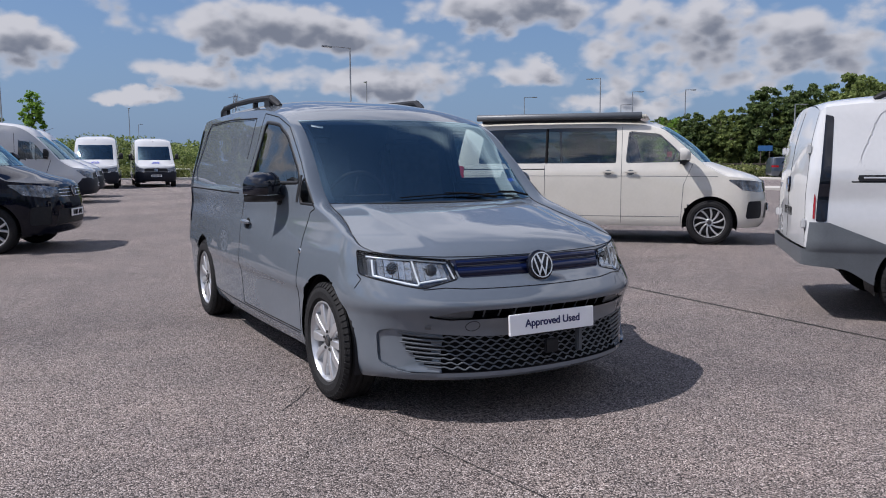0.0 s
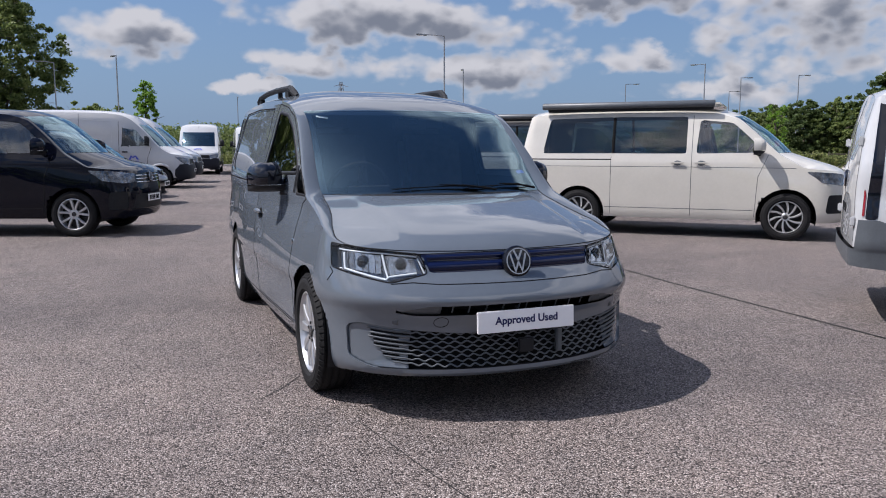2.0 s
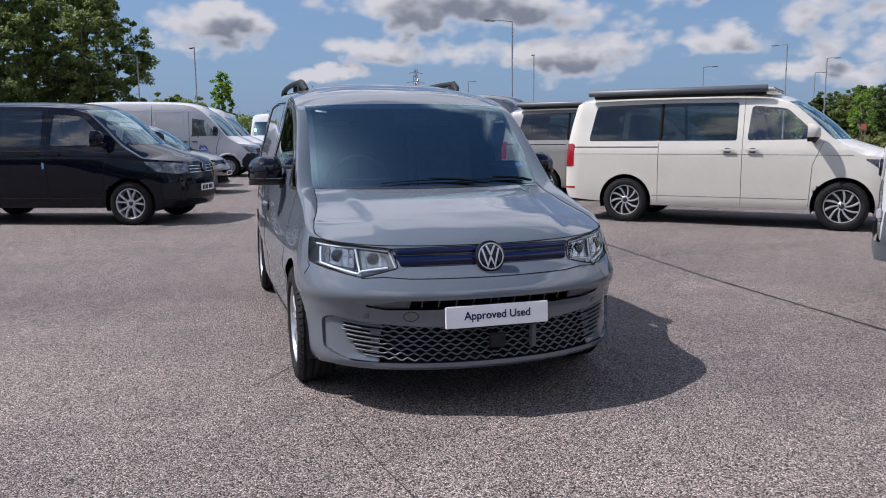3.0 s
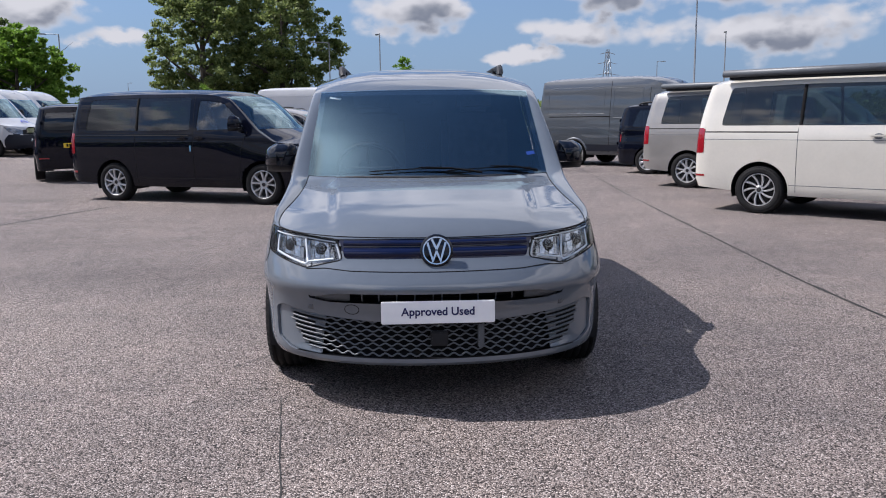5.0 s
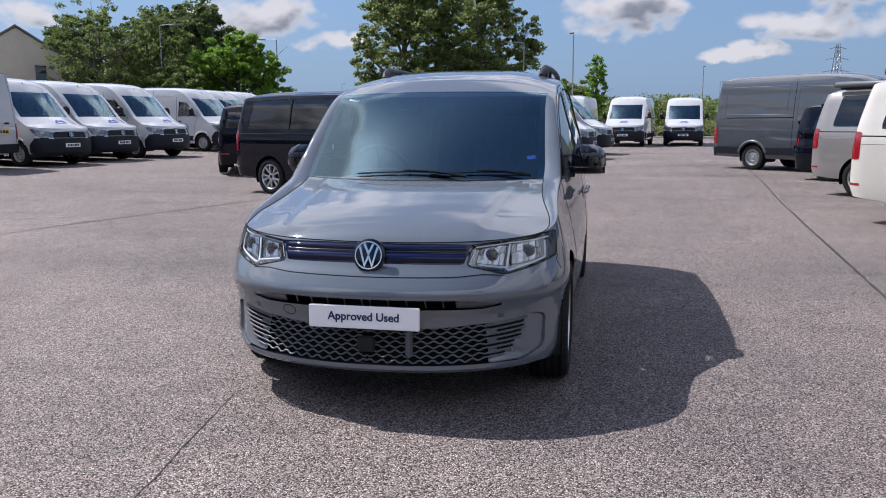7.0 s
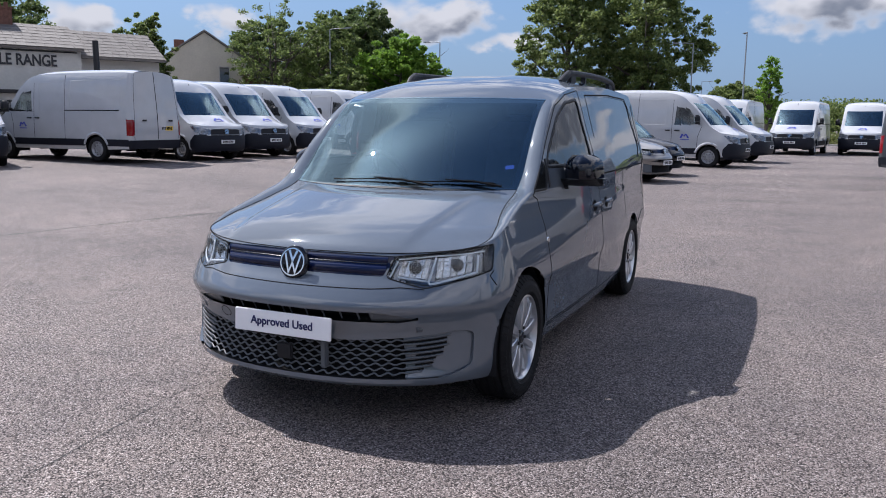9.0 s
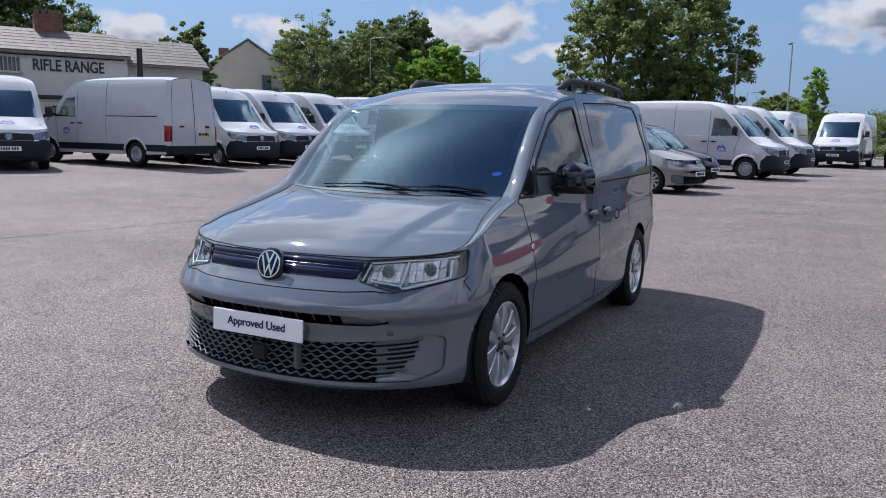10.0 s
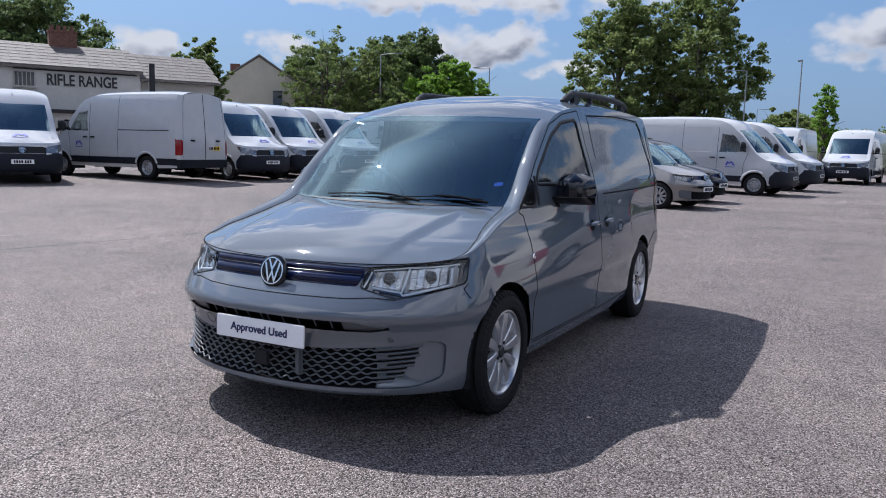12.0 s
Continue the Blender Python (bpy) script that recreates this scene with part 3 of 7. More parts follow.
def van(S, root, body, du=5.0, nz=(10, 14), hood_n=(14, 14)):
    """The shell of a van from its measures S under root; it faces -y, its front at y = 0. Returns its skin and lines."""
    sk = Skin(S)
    us = np.unique(np.concatenate([np.arange(0, sk.Us, du), [sk.Us], np.linspace(sk.Us, sk.Uc, max(5, int(30 / du) + 2)), np.linspace(sk.Uc, sk.Ue, max(4, int(70 / du / 1.5)))]))
    zb, zt = sk.zb(us)[:, None], sk.zt(us)[:, None]
    zm = S["zmid"]
    zs = np.concatenate([zb + (zm - zb) * np.linspace(0, 1, nz[0], endpoint=False)[None], zm + (zt - zm) * np.linspace(0, 1, nz[1])[None]], 1)
    R = S["regions"](sk)
    UU, ZZ, F, kind = sk.grid(us, zs, [(n, p) for n, p, *_ in R])
    P = sk.pt(UU, ZZ)
    bodyf = F[kind == -1].reshape(-1, 4)
    v, f = both(*sub(P, bodyf))
    put("body", v, f, body, root, sharp=38)
    for i, (name, poly, ma, off) in enumerate(R):
        ff = F[kind == i].reshape(-1, 4)
        if ma is None or not len(ff):
            continue
        pp = P + sk.nrm(UU, ZZ) * off if off else P
        v, f = sub(pp, ff)
        one = abs(v[:, 0]).min() < 1e-3
        if one:
            v2, f2 = both(v, f)
            put(name, v2, f2, body if ma == "body" else ma, root, sharp=38)
        else:
            for s in (1, -1):
                put(name, v * (s, 1, 1), f if s > 0 else f[:, ::-1], body if ma == "body" else ma, root, sharp=38)
    # lines of the upper body
    Uh1, Uh2, Ua, Uq = S["hood_corner"], sk.U(S["cowl"][2][1]), sk.U(S["ws_side_y"]), sk.Uc
    (xc, yc, zc), Cc = S["cowl"][1], np.array(S["cowl"][2])
    Tc = np.array(S["ws_top"][1])
    At, t0 = sk.top(Ua), np.array(S["ws_top"][0])
    q = Tc[0] / At[0]
    Tc = np.array([Tc[0], t0[1] + (At[1] - t0[1]) * q**2.4 + 0.004, t0[2] + (At[2] - t0[2]) * q**2.6 + 0.002])
    d0, d1 = Cc - sk.top(Uh2), Tc - sk.top(Ua)

    def inner(U):
        U = np.asarray(U, float)[..., None]
        s1, s2 = 1 - (1 - np.clip((U - Uh1) / (Uh2 - Uh1), 0, 1)) ** S.get("gap_power", 1.8), np.clip((U - Uh2) / (Ua - Uh2), 0, 1)
        return sk.top(U[..., 0]) + np.where(U <= Uh2, d0 * s1, d0 + (d1 - d0) * s2)
    na, nb = hood_n
    a = np.linspace(0, 1, na)[:, None]
    cowl = np.concatenate([a * Cc[0], yc + (Cc[1] - yc) * a**2.2, zc + (Cc[2] - zc) * a**3], 1)
    t0 = np.array(S["ws_top"][0])
    wtop = np.concatenate([a * Tc[0], t0[1] + (Tc[1] - t0[1]) * a**2.4, t0[2] + (Tc[2] - t0[2]) * a**2.6], 1)
    hf = arc(sk.top, 0, Uh1, na)
    hm_y = np.linspace(hf[0, 1], yc, nb)
    hm = np.stack([0 * hm_y, hm_y, curve(*S["hood_mid"])(hm_y)], 1)
    hm[0], hm[-1] = hf[0], cowl[0]
    hs = arc(inner, Uh1, Uh2, nb)
    H = coons(hf, cowl, hm, hs)
    if S.get("dome"):
        bb = np.linspace(0, 1, nb)[None, :]
        H[..., 2] += S["dome"] * np.sin(math.pi * bb) ** 0.5 * (1 - smooth01((H[..., 0] - 0.455 - 0.07 * bb) / 0.06))
    v, f = both(H.reshape(-1, 3), patch_faces(na, nb))
    put("bonnet", v, f[:, ::-1], body, root, sharp=50)
    b = np.linspace(0, 1, nb)[:, None]
    wm = cowl[0] + (wtop[0] - cowl[0]) * b + np.array([0, -0.02, 0.03]) * np.sin(math.pi * b) * S.get("ws_bulge", 1)
    ws = arc(inner, Uh2, Ua, nb)
    G = coons(cowl, wtop, wm, ws)
    st = []
    Us_ = np.concatenate([np.linspace(Uh1 + 1, Uh2, 20, endpoint=False), np.linspace(Uh2, Ua, 20)])
    A, B = sk.top(Us_), inner(Us_)
    nn = 9
    arch = np.linalg.norm(B - A, axis=1) * (S.get("pillar_round", 0.25) * (1 - 0.75 * smooth01((Us_ - Ua + 22) / 22)))
    for i in range(nn):
        s = i / (nn - 1)
        p = A * (1 - s) + B * s
        p[:, 2] += s * (1 - s) * arch
        p[:, 0] += s * (1 - s) ** 1.5 * arch * 1.3
        st.append(p)
    st = np.stack(st, 1)
    for s in (1, -1):
        f = patch_faces(len(Us_), nn)
        put("pillar", st.reshape(-1, 3) * (s, 1, 1), f if s > 0 else f[:, ::-1], body, root, sharp=60)
    # roof
    nr = 26
    ra = np.linspace(0, 1, na + 4)[:, None]
    At = sk.top(Ua)
    cr = S.get("crown", 2.6)
    rf = np.concatenate([ra * At[0], t0[1] + (At[1] - t0[1]) * ra**2.4, t0[2] + (At[2] - t0[2]) * ra**2.6], 1)
    rr = arc(sk.top, sk.Ue, Uq, na + 4)
    ry = np.linspace(t0[1], rr[0, 1], nr)
    rm = np.stack([0 * ry, ry, curve(*S["roof_mid"])(ry)], 1)
    rm[0], rm[-1] = rf[0], rr[0]
    rs = arc(sk.top, Ua, Uq, nr)
    ra3 = ra[:, None, :]
    RF = np.concatenate([ra3 * rs[None, :, :1], rm[None, :, 1:2] + (rs - rm)[None, :, 1:2] * ra3**2.4, rm[None, :, 2:] + (rs - rm)[None, :, 2:] * ra3 ** (2.6 + (cr - 2.6) * np.minimum(1, np.linspace(0, 4, nr)))[None, :, None]], 2)
    v, f = both(RF.reshape(-1, 3), patch_faces(na + 4, nr))
    put("roof", v, f[:, ::-1], body, root, sharp=50)
    # windscreen with a dark band round its rim
    q = patch_faces(na, nb).reshape(na - 1, nb - 1, 4)
    g = G.reshape(-1, 3)
    Gn = np.cross(np.gradient(G, axis=0), np.gradient(G, axis=1)).reshape(-1, 3)
    Gn /= np.maximum(np.linalg.norm(Gn, axis=1, keepdims=True), 1e-9)
    v, f = both(g + Gn * 0.004, q.reshape(-1, 4))
    w = put("windscreen", v, f[:, ::-1], S.get("ws_glass", GLASS_WS), root)
    w.visible_shadow = False
    m = np.zeros((na - 1, nb - 1), bool)
    eb = max(1, int(nb * 0.07))
    m[-max(1, int(na * 0.05)):, :], m[:, :1], m[:, -eb:] = True, True, True
    v, f = both(*sub(g - Gn * 0.004, q[m]))
    put("windscreen_border", v, f[:, ::-1], GLOSS_BLACK, root)
    # cowl, underside and wheel houses
    for cy in S["wheels"][1:3]:
        ra_ = S["arch_r"]
        xo = float(sk.pt(sk.U(cy), S["wheels"][0])[0])
        for s in (1, -1):
            Acc().lathe([(s * 0.50, 0.0), (s * 0.50, ra_), (s * (xo - 0.03), ra_ + 0.004), (s * (xo - 0.012), ra_ + 0.001)], 36, Matrix.Translation((0, cy, S["wheels"][0])), False, (-17, 197)).done("wheel_arch_liner", PLASTIC, root, sharp=40)
    z0 = S["floor_z"]
    uu = np.concatenate([np.linspace(4, sk.Us, 40), np.linspace(sk.Us, sk.Ue, 12)])
    zz = np.maximum(sk.zb(uu), z0) + 0.03
    e = sk.pt(uu, zz) * (0.97, 1, 1)
    v = np.concatenate([e, e * (-1, 1, 1)])
    k = len(e)
    put("underbody", v, [(i, i + 1, k + i + 1, k + i) for i in range(k - 1)], PLASTIC, root, smooth=False)
    x = S["track"]
    for yy in S["wheels"][1:3]:
        for s in (1, -1):
            wheel(root, s * x, yy, S["tyre"][0], S["tyre"][1], S["tyre"][2], S["rim"], turn=yy + s)
    return sk, dict(G=G, H=H, inner=inner, Uh1=Uh1, Uh2=Uh2, Ua=Ua, cowl=cowl, wtop=wtop, RF=RF)


def seams(sk, root, lines, width=0.006, off=0.0012, name="panel_gap", sides=(1, -1), material=None):
    for s in sides:
        for ln in lines:
            v, f = ribbon(sk, ln, width, off, s)
            put(name, v, f, material or SEAM, root)


def arch_regions(sk, S):
    z0, out = S["wheels"][0], []
    for cy in S["wheels"][1:3]:
        ring = []
        for t in np.linspace(0, 2 * math.pi, 48, endpoint=False):
            y, z = cy + S["arch_r"] * math.cos(t), z0 + S["arch_r"] * math.sin(t)
            if y < sk.ys:
                yf = float(sk.yf(z))
                ring.append((math.degrees(math.acos(min(1.0, (sk.ys - y) / (sk.ys - yf)) ** (sk.n / 2))), z))
            else:
                ring.append((sk.U(y), z))
        out.append(("arch", ring, None, 0))
    return out


def fx(sk, *pts):
    """Front outline points (half-width, height) as (U, z)."""
    return [(sk.xu(x, z) if x >= 0 else -6.0, z) for x, z in pts]


def caddy_lines(sk):
    U = sk.U
    return dict(
        door_window=rounded([(U(1.47), 1.155), (U(1.51), 1.225), (U(1.80), 1.435), (U(2.0), 1.52), (U(2.29), 1.55), (U(2.345), 1.135)], 0.05),
        quarter=rounded([(U(1.21), 1.035), (U(1.40), 1.185), (U(1.435), 1.16), (U(1.425), 1.07), (U(1.40), 1.035)], 0.015),
        lamp=rounded(fx(sk, (0.44, 0.708), (0.466, 0.798), (0.70, 0.822)) + [(U(0.61), 0.838)] + fx(sk, (0.83, 0.725), (0.615, 0.668)), 0.02),
        band=fx(sk, (-1, 0.716), (-1, 0.803), (0.25, 0.804), (0.457, 0.799), (0.428, 0.712)),
        intake=rounded(fx(sk, (-1, 0.517), (-1, 0.570), (0.47, 0.566), (0.61, 0.532), (0.52, 0.517)), 0.01),
        lower=rounded(fx(sk, (-1, 0.262), (-1, 0.425), (0.30, 0.425), (0.55, 0.445), (0.74, 0.475), (0.79, 0.455), (0.785, 0.30), (0.70, 0.262)), 0.03),
        door=[(U(1.285), 0.30), (U(1.275), 0.85), (U(1.245), 0.99), (U(1.19), 1.012), (U(1.30), 1.098), (U(1.5), 1.278), (U(1.8), 1.50), (U(2.05), 1.572), (U(2.36), 1.61), (U(2.41), 1.2), (U(2.41), 0.30)],
        slide=[(U(2.43), 0.30), (U(2.43), 1.2), (U(2.385), 1.61), (U(2.8), 1.635), (U(3.24), 1.64), (U(3.26), 0.75), (U(3.20), 0.30)],
        pressing=rounded([(U(2.56), 1.12), (U(2.54), 1.575), (U(3.3), 1.60), (U(4.0), 1.59), (U(4.16), 1.20), (U(4.05), 1.12)], 0.07),
        tail=rounded([(sk.Us - 1, 0.76), (sk.Us - 5, 1.55), (sk.Us + 3, 1.57), (sk.Us + 10, 0.76)], 0.02),
        tail_red=rounded([(sk.Us + 11, 0.78), (sk.Us + 10, 0.93), (sk.Us + 12, 0.98), (sk.Us + 13.5, 0.78)], 0.01),
        rear_bumper=[(U(3.655 + 0.30), 0.2), (U(3.655 + 0.30), 0.58), (U(4.15), 0.66), (sk.Us - 2, 0.66), (sk.Us + 24, 0.66), (sk.Uc + 6, 0.56), (sk.Ue + 9, 0.56), (sk.Ue + 9, 0.2)])


def caddy_regions(sk, dark_bumper=False, glazed=False):
    L = caddy_lines(sk)
    if dark_bumper:
        L["rear_bumper"] = [(sk.U(3.955), 0.2), (sk.U(3.955), 0.60), (sk.Us - 2, 0.755), (sk.Us + 15, 0.755), (sk.Us + 18, 0.56), (sk.Ue + 9, 0.56), (sk.Ue + 9, 0.2)]
    R = arch_regions(sk, CADDY)
    R += [("door_window", L["door_window"], GLASS_SIDE, -0.004), ("quarter_window", L["quarter"], GLASS_SIDE, -0.004),
          ("lamp", L["lamp"], None, 0), ("grille_band", L["band"], NAVY_GLOSS, -0.004), ("intake", L["intake"], None, 0), ("lower_grille", L["lower"], None, 0),
          ("tail_lamp_lens", L["tail_red"], RED_LENS, 0.006), ("tail_lamp", L["tail"], GLOSS_BLACK, 0.003),
          ("rear_bumper", L["rear_bumper"], PLASTIC_GREY if dark_bumper else "body", 0.03 if dark_bumper else 0.003),
          ("side_pressing", L["pressing"], "body", -0.005), ("front_door", L["door"], "body", 0), ("side_door", L["slide"], "body", 0)]
    if glazed:
        U = sk.U
        R.insert(2, ("rear_window", rounded([(sk.Uc + 4, 1.14), (sk.Uc + 3, 1.53), (sk.Ue + 60, 1.54), (sk.Ue + 60, 1.14)], 0.06), GLASS_TINT, -0.003))
        R.insert(2, ("side_window", rounded([(U(2.50), 1.15), (U(2.48), 1.545), (U(3.20), 1.56), (U(3.20), 1.15)], 0.05), GLASS_TINT, -0.003))
        R.insert(2, ("side_window", rounded([(U(3.32), 1.15), (U(3.32), 1.56), (U(3.95), 1.55), (U(4.10), 1.15)], 0.05), GLASS_TINT, -0.003))
    return R


CADDY = dict(
    L=4.50, ys=0.75, n=2.5, m=2.15, rc=0.14, lean=0.12, zmid=0.80, floor_z=0.17,
    crown=3.6, dome=0.012, pillar_round=0.75,
    front=((0.18, 0.17), (0.22, 0.085), (0.243, 0.058), (0.262, 0.060), (0.29, 0.080), (0.36, 0.100), (0.44, 0.110), (0.52, 0.080), (0.565, 0.052), (0.585, 0.046), (0.603, 0.053), (0.63, 0.076), (0.67, 0.112), (0.71, 0.157), (0.80, 0.20), (0.86, 0.26), (1.7, 0.5)),
    width=((0.17, 0.83), (0.22, 0.865), (0.30, 0.890), (0.42, 0.898), (0.535, 0.908), (0.57, 0.920), (0.60, 0.923), (0.66, 0.919), (0.76, 0.911), (0.83, 0.902), (0.90, 0.890), (0.95, 0.880), (1.05, 0.868), (1.2, 0.830), (1.4, 0.772), (1.55, 0.732), (1.64, 0.70), (1.75, 0.64)),
    taper=((0.3, 0.028), (0.62, 0.038), (0.77, 0.058), (0.9, 0.078), (1.05, 0.09), (1.3, 0.08), (1.55, 0.06)), taper_y=(2.4, 0.8), rear_taper=((0.9, 0.07), (1.15, 0.03)),
    rear=((0.2, 4.46), (0.5, 4.50), (0.9, 4.50), (1.3, 4.47), (1.7, 4.38)), rear_top=(1.60, 1.66),
    edge=((0, 0, 0.808), (0, 30, 0.812), (0, 55, 0.825), (0, 75, 0.852), (1, 0.75, 0.900), (1, 1.0, 0.972), (1, 1.2, 1.030), (1, 1.28, 1.085), (1, 1.5, 1.29), (1, 1.8, 1.515), (1, 2.05, 1.59), (1, 2.55, 1.645), (1, 3.3, 1.665), (1, 4.1, 1.645)),
    bottom=((0, 0, 0.225), (0, 60, 0.225), (0, 85, 0.20), (1, 1.3, 0.215), (1, 3.3, 0.215), (1, 4.0, 0.22), (1, 5.2, 0.30)),
    hood_corner=66, hood_mid=((0.2, 0.808), (0.30, 0.865), (0.45, 0.912), (0.65, 0.958), (0.85, 1.005), (0.99, 1.035)),
    cowl=(0, (0, 0.985, 1.035), (0.705, 1.215, 1.037)), ws_top=((0, 1.70, 1.545), (0.672, 1.83, 1.512)), ws_side_y=1.84,
    roof_mid=((1.70, 1.545), (1.80, 1.60), (1.95, 1.645), (2.2, 1.69), (2.6, 1.73), (3.1, 1.745), (3.7, 1.74), (4.2, 1.705), (4.45, 1.66)),
    wheels=(0.315, 0.90, 3.655), arch_r=0.365, track=0.785, tyre=(0.322, 0.205, 0.215), rim="ten_spoke", regions=caddy_regions)


# ---- ground ----
def asphalt():
    m = bpy.data.materials.new("asphalt")
    m.use_nodes = True
    nt = m.node_tree
    N, Lk = nt.nodes, nt.links
    p = N["Principled BSDF"]
    tc = N.new("ShaderNodeTexCoord")

    def noise_tex(scale, detail=4, rough=0.55):
        t = N.new("ShaderNodeTexNoise")
        t.inputs["Scale"].default_value, t.inputs["Detail"].default_value, t.inputs["Roughness"].default_value = scale, detail, rough
        Lk.new(tc.outputs["Object"], t.inputs["Vector"])
        return t

    def ramp(src, stops):
        r = N.new("ShaderNodeValToRGB")
        e = r.color_ramp.elements
        while len(e) < len(stops):
            e.new(0.5)
        for k, (pos, c) in zip(e, stops):
            k.position, k.color = pos, (*c, 1)
        Lk.new(src, r.inputs[0])
        return r

    def mixc(a, b, blend, fac=1.0):
        x = N.new("ShaderNodeMix")
        x.data_type, x.blend_type = "RGBA", blend
        x.inputs[0].default_value = fac
        Lk.new(a, x.inputs[6])
        Lk.new(b, x.inputs[7])
        return x.outputs[2]
    vor = N.new("ShaderNodeTexVoronoi")
    vor.inputs["Scale"].default_value = 150
    Lk.new(tc.outputs["Object"], vor.inputs["Vector"])
    sep = N.new("ShaderNodeSeparateColor")
    Lk.new(vor.outputs["Color"], sep.inputs[0])
    chips = ramp(sep.outputs[0], ((0.0, (0.030, 0.025, 0.025)), (0.22, (0.10, 0.083, 0.079)), (0.36, (0.215, 0.182, 0.171)), (0.8, (0.33, 0.283, 0.266)), (1.0, (0.62, 0.56, 0.54))))
    gap = ramp(vor.outputs["Distance"], ((0.0, (1, 1, 1)), (0.55, (0.90, 0.90, 0.90)), (0.80, (0.10, 0.10, 0.10))))
    big = ramp(noise_tex(0.35, 6).outputs[0], ((0.3, (0.78, 0.78, 0.80)), (0.7, (1.14, 1.12, 1.10))))
    mid = ramp(noise_tex(2.6, 6, 0.65).outputs[0], ((0.3, (0.82, 0.83, 0.84)), (0.7, (1.12, 1.10, 1.08))))
    st = N.new("ShaderNodeMapping")
    st.inputs["Rotation"].default_value, st.inputs["Scale"].default_value = (0, 0, 0.5), (0.25, 0.9, 1)
    Lk.new(tc.outputs["Object"], st.inputs["Vector"])
    sn = noise_tex(0.55, 5, 0.6)
    Lk.new(st.outputs[0], sn.inputs["Vector"])
    stain = ramp(sn.outputs[0], ((0.28, (0.66, 0.66, 0.68)), (0.48, (1, 1, 1)), (0.75, (1.10, 1.09, 1.07))))
    c = mixc(mixc(mixc(chips.outputs[0], gap.outputs[0], "MULTIPLY"), big.outputs[0], "MULTIPLY"), mid.outputs[0], "MULTIPLY")
    c = mixc(c, stain.outputs[0], "MULTIPLY")
    Lk.new(c, p.inputs["Base Color"])
    p.inputs["Roughness"].default_value = 0.78
    p.inputs["Specular IOR Level"].default_value = 0.35
    bp = N.new("ShaderNodeBump")
    bp.inputs["Strength"].default_value, bp.inputs["Distance"].default_value = 1.0, 0.007
    inv = N.new("ShaderNodeMath")
    inv.operation = "SUBTRACT"
    inv.inputs[0].default_value = 1
    Lk.new(vor.outputs["Distance"], inv.inputs[1])
    Lk.new(inv.outputs[0], bp.inputs["Height"])
    Lk.new(bp.outputs[0], p.inputs["Normal"])
    return m


ASPHALT = asphalt()


def ground_z(x, y):
    """The car park is level round the grey van and rises gently towards the far corner."""
    d = -0.9 * np.asarray(x, float) + 0.43 * np.asarray(y, float) - 9
    return 0.0175 * np.where(d > 0, np.minimum(d * d / (d + 2.5), 24), 0)


gx = np.concatenate([[-1500, -400, -120], np.arange(-60, 61, 3.0), [120, 400, 1500]])
gy = np.concatenate([[-1500, -400, -120], np.arange(-30, 91, 3.0), [140, 400, 2500]])
GX, GY = np.meshgrid(gx, gy, indexing="ij")
tagged(put("ground", np.stack([GX, GY, ground_z(GX, GY)], -1).reshape(-1, 3), patch_faces(len(gx), len(gy))[:, ::-1], ASPHALT), "worn pinkish-grey asphalt of the car park, with pale chippings", "ground", kind="structure")


# ---- fittings shared by the vans ----
def mirror(root, p, size, shell, s, arm_dir=(-0.12, 0.0, -0.02), foot=PLASTIC):
    """A door mirror: shell over a dark lower half, glass at the back and an arm; p is its middle, s its side."""
    w, d, h = size
    out = []
    for nm, ma, zlo, zhi, g in (("mirror_shell", shell, -0.24, 0.5, 1.0), ("mirror_base", foot, -0.5, -0.26, 0.98)):
        v, f = [], []
        na, nb = 14, 7
        for i in range(na):
            for j in range(nb):
                t = -1 + 2 * i / (na - 1)
                z = zlo + (zhi - zlo) * j / (nb - 1)
                e = (1 - abs(t) ** 3.2) ** 0.5 * (1 - (abs(z) / 0.53) ** 3) ** 0.5
                round_ = (1 - (max(0.0, z + 0.1) / 0.62) ** 2.6) ** 0.4
                x = t * w / 2 * (round_ if t > 0 else 0.5 + 0.5 * round_) * g
                if nm == "mirror_base":
                    x = x * 1.18 - w * 0.10
                for_ = -d * e * g
                v.append((s * (p[0] + x), p[1] + for_ + 0.25 * d * (t - 0.3) * (t > 0), p[2] + z * h))
        f = [(i * nb + j, (i + 1) * nb + j, (i + 1) * nb + j + 1, i * nb + j + 1) for i in range(na - 1) for j in range(nb - 1)]
        k = len(v)
        ring = [i * nb for i in range(na)] + [(na - 1) * nb + j for j in range(1, nb)] + [i * nb + nb - 1 for i in range(na - 2, -1, -1)] + [j for j in range(nb - 2, 0, -1)]
        f.append(tuple(ring[::-1]))
        if s < 0:
            f = [q[::-1] for q in f]
        out.append(put(nm, v, f, ma, root, sharp=50))
    a = Acc()
    x0, z0 = p[0] - w / 2 + 0.02, p[2] - 0.42 * h
    a.tube([(s * x0, p[1] - d * 0.3, z0), (s * (x0 - 0.05), p[1] - d * 0.35, z0 - 0.012), (s * (x0 + arm_dir[0]), p[1] - d * 0.35 + arm_dir[1], z0 + arm_dir[2])], [0.035, 0.032, 0.03], 8)
    a.done("mirror_arm", foot, root)
    m = Acc()
    m.box((s * p[0], p[1] + 0.006, p[2] + 0.03 * h), (w * 0.8, 0.004, h * 0.62), None, 0.001)
    m.done("mirror_glass", CHROME, root)


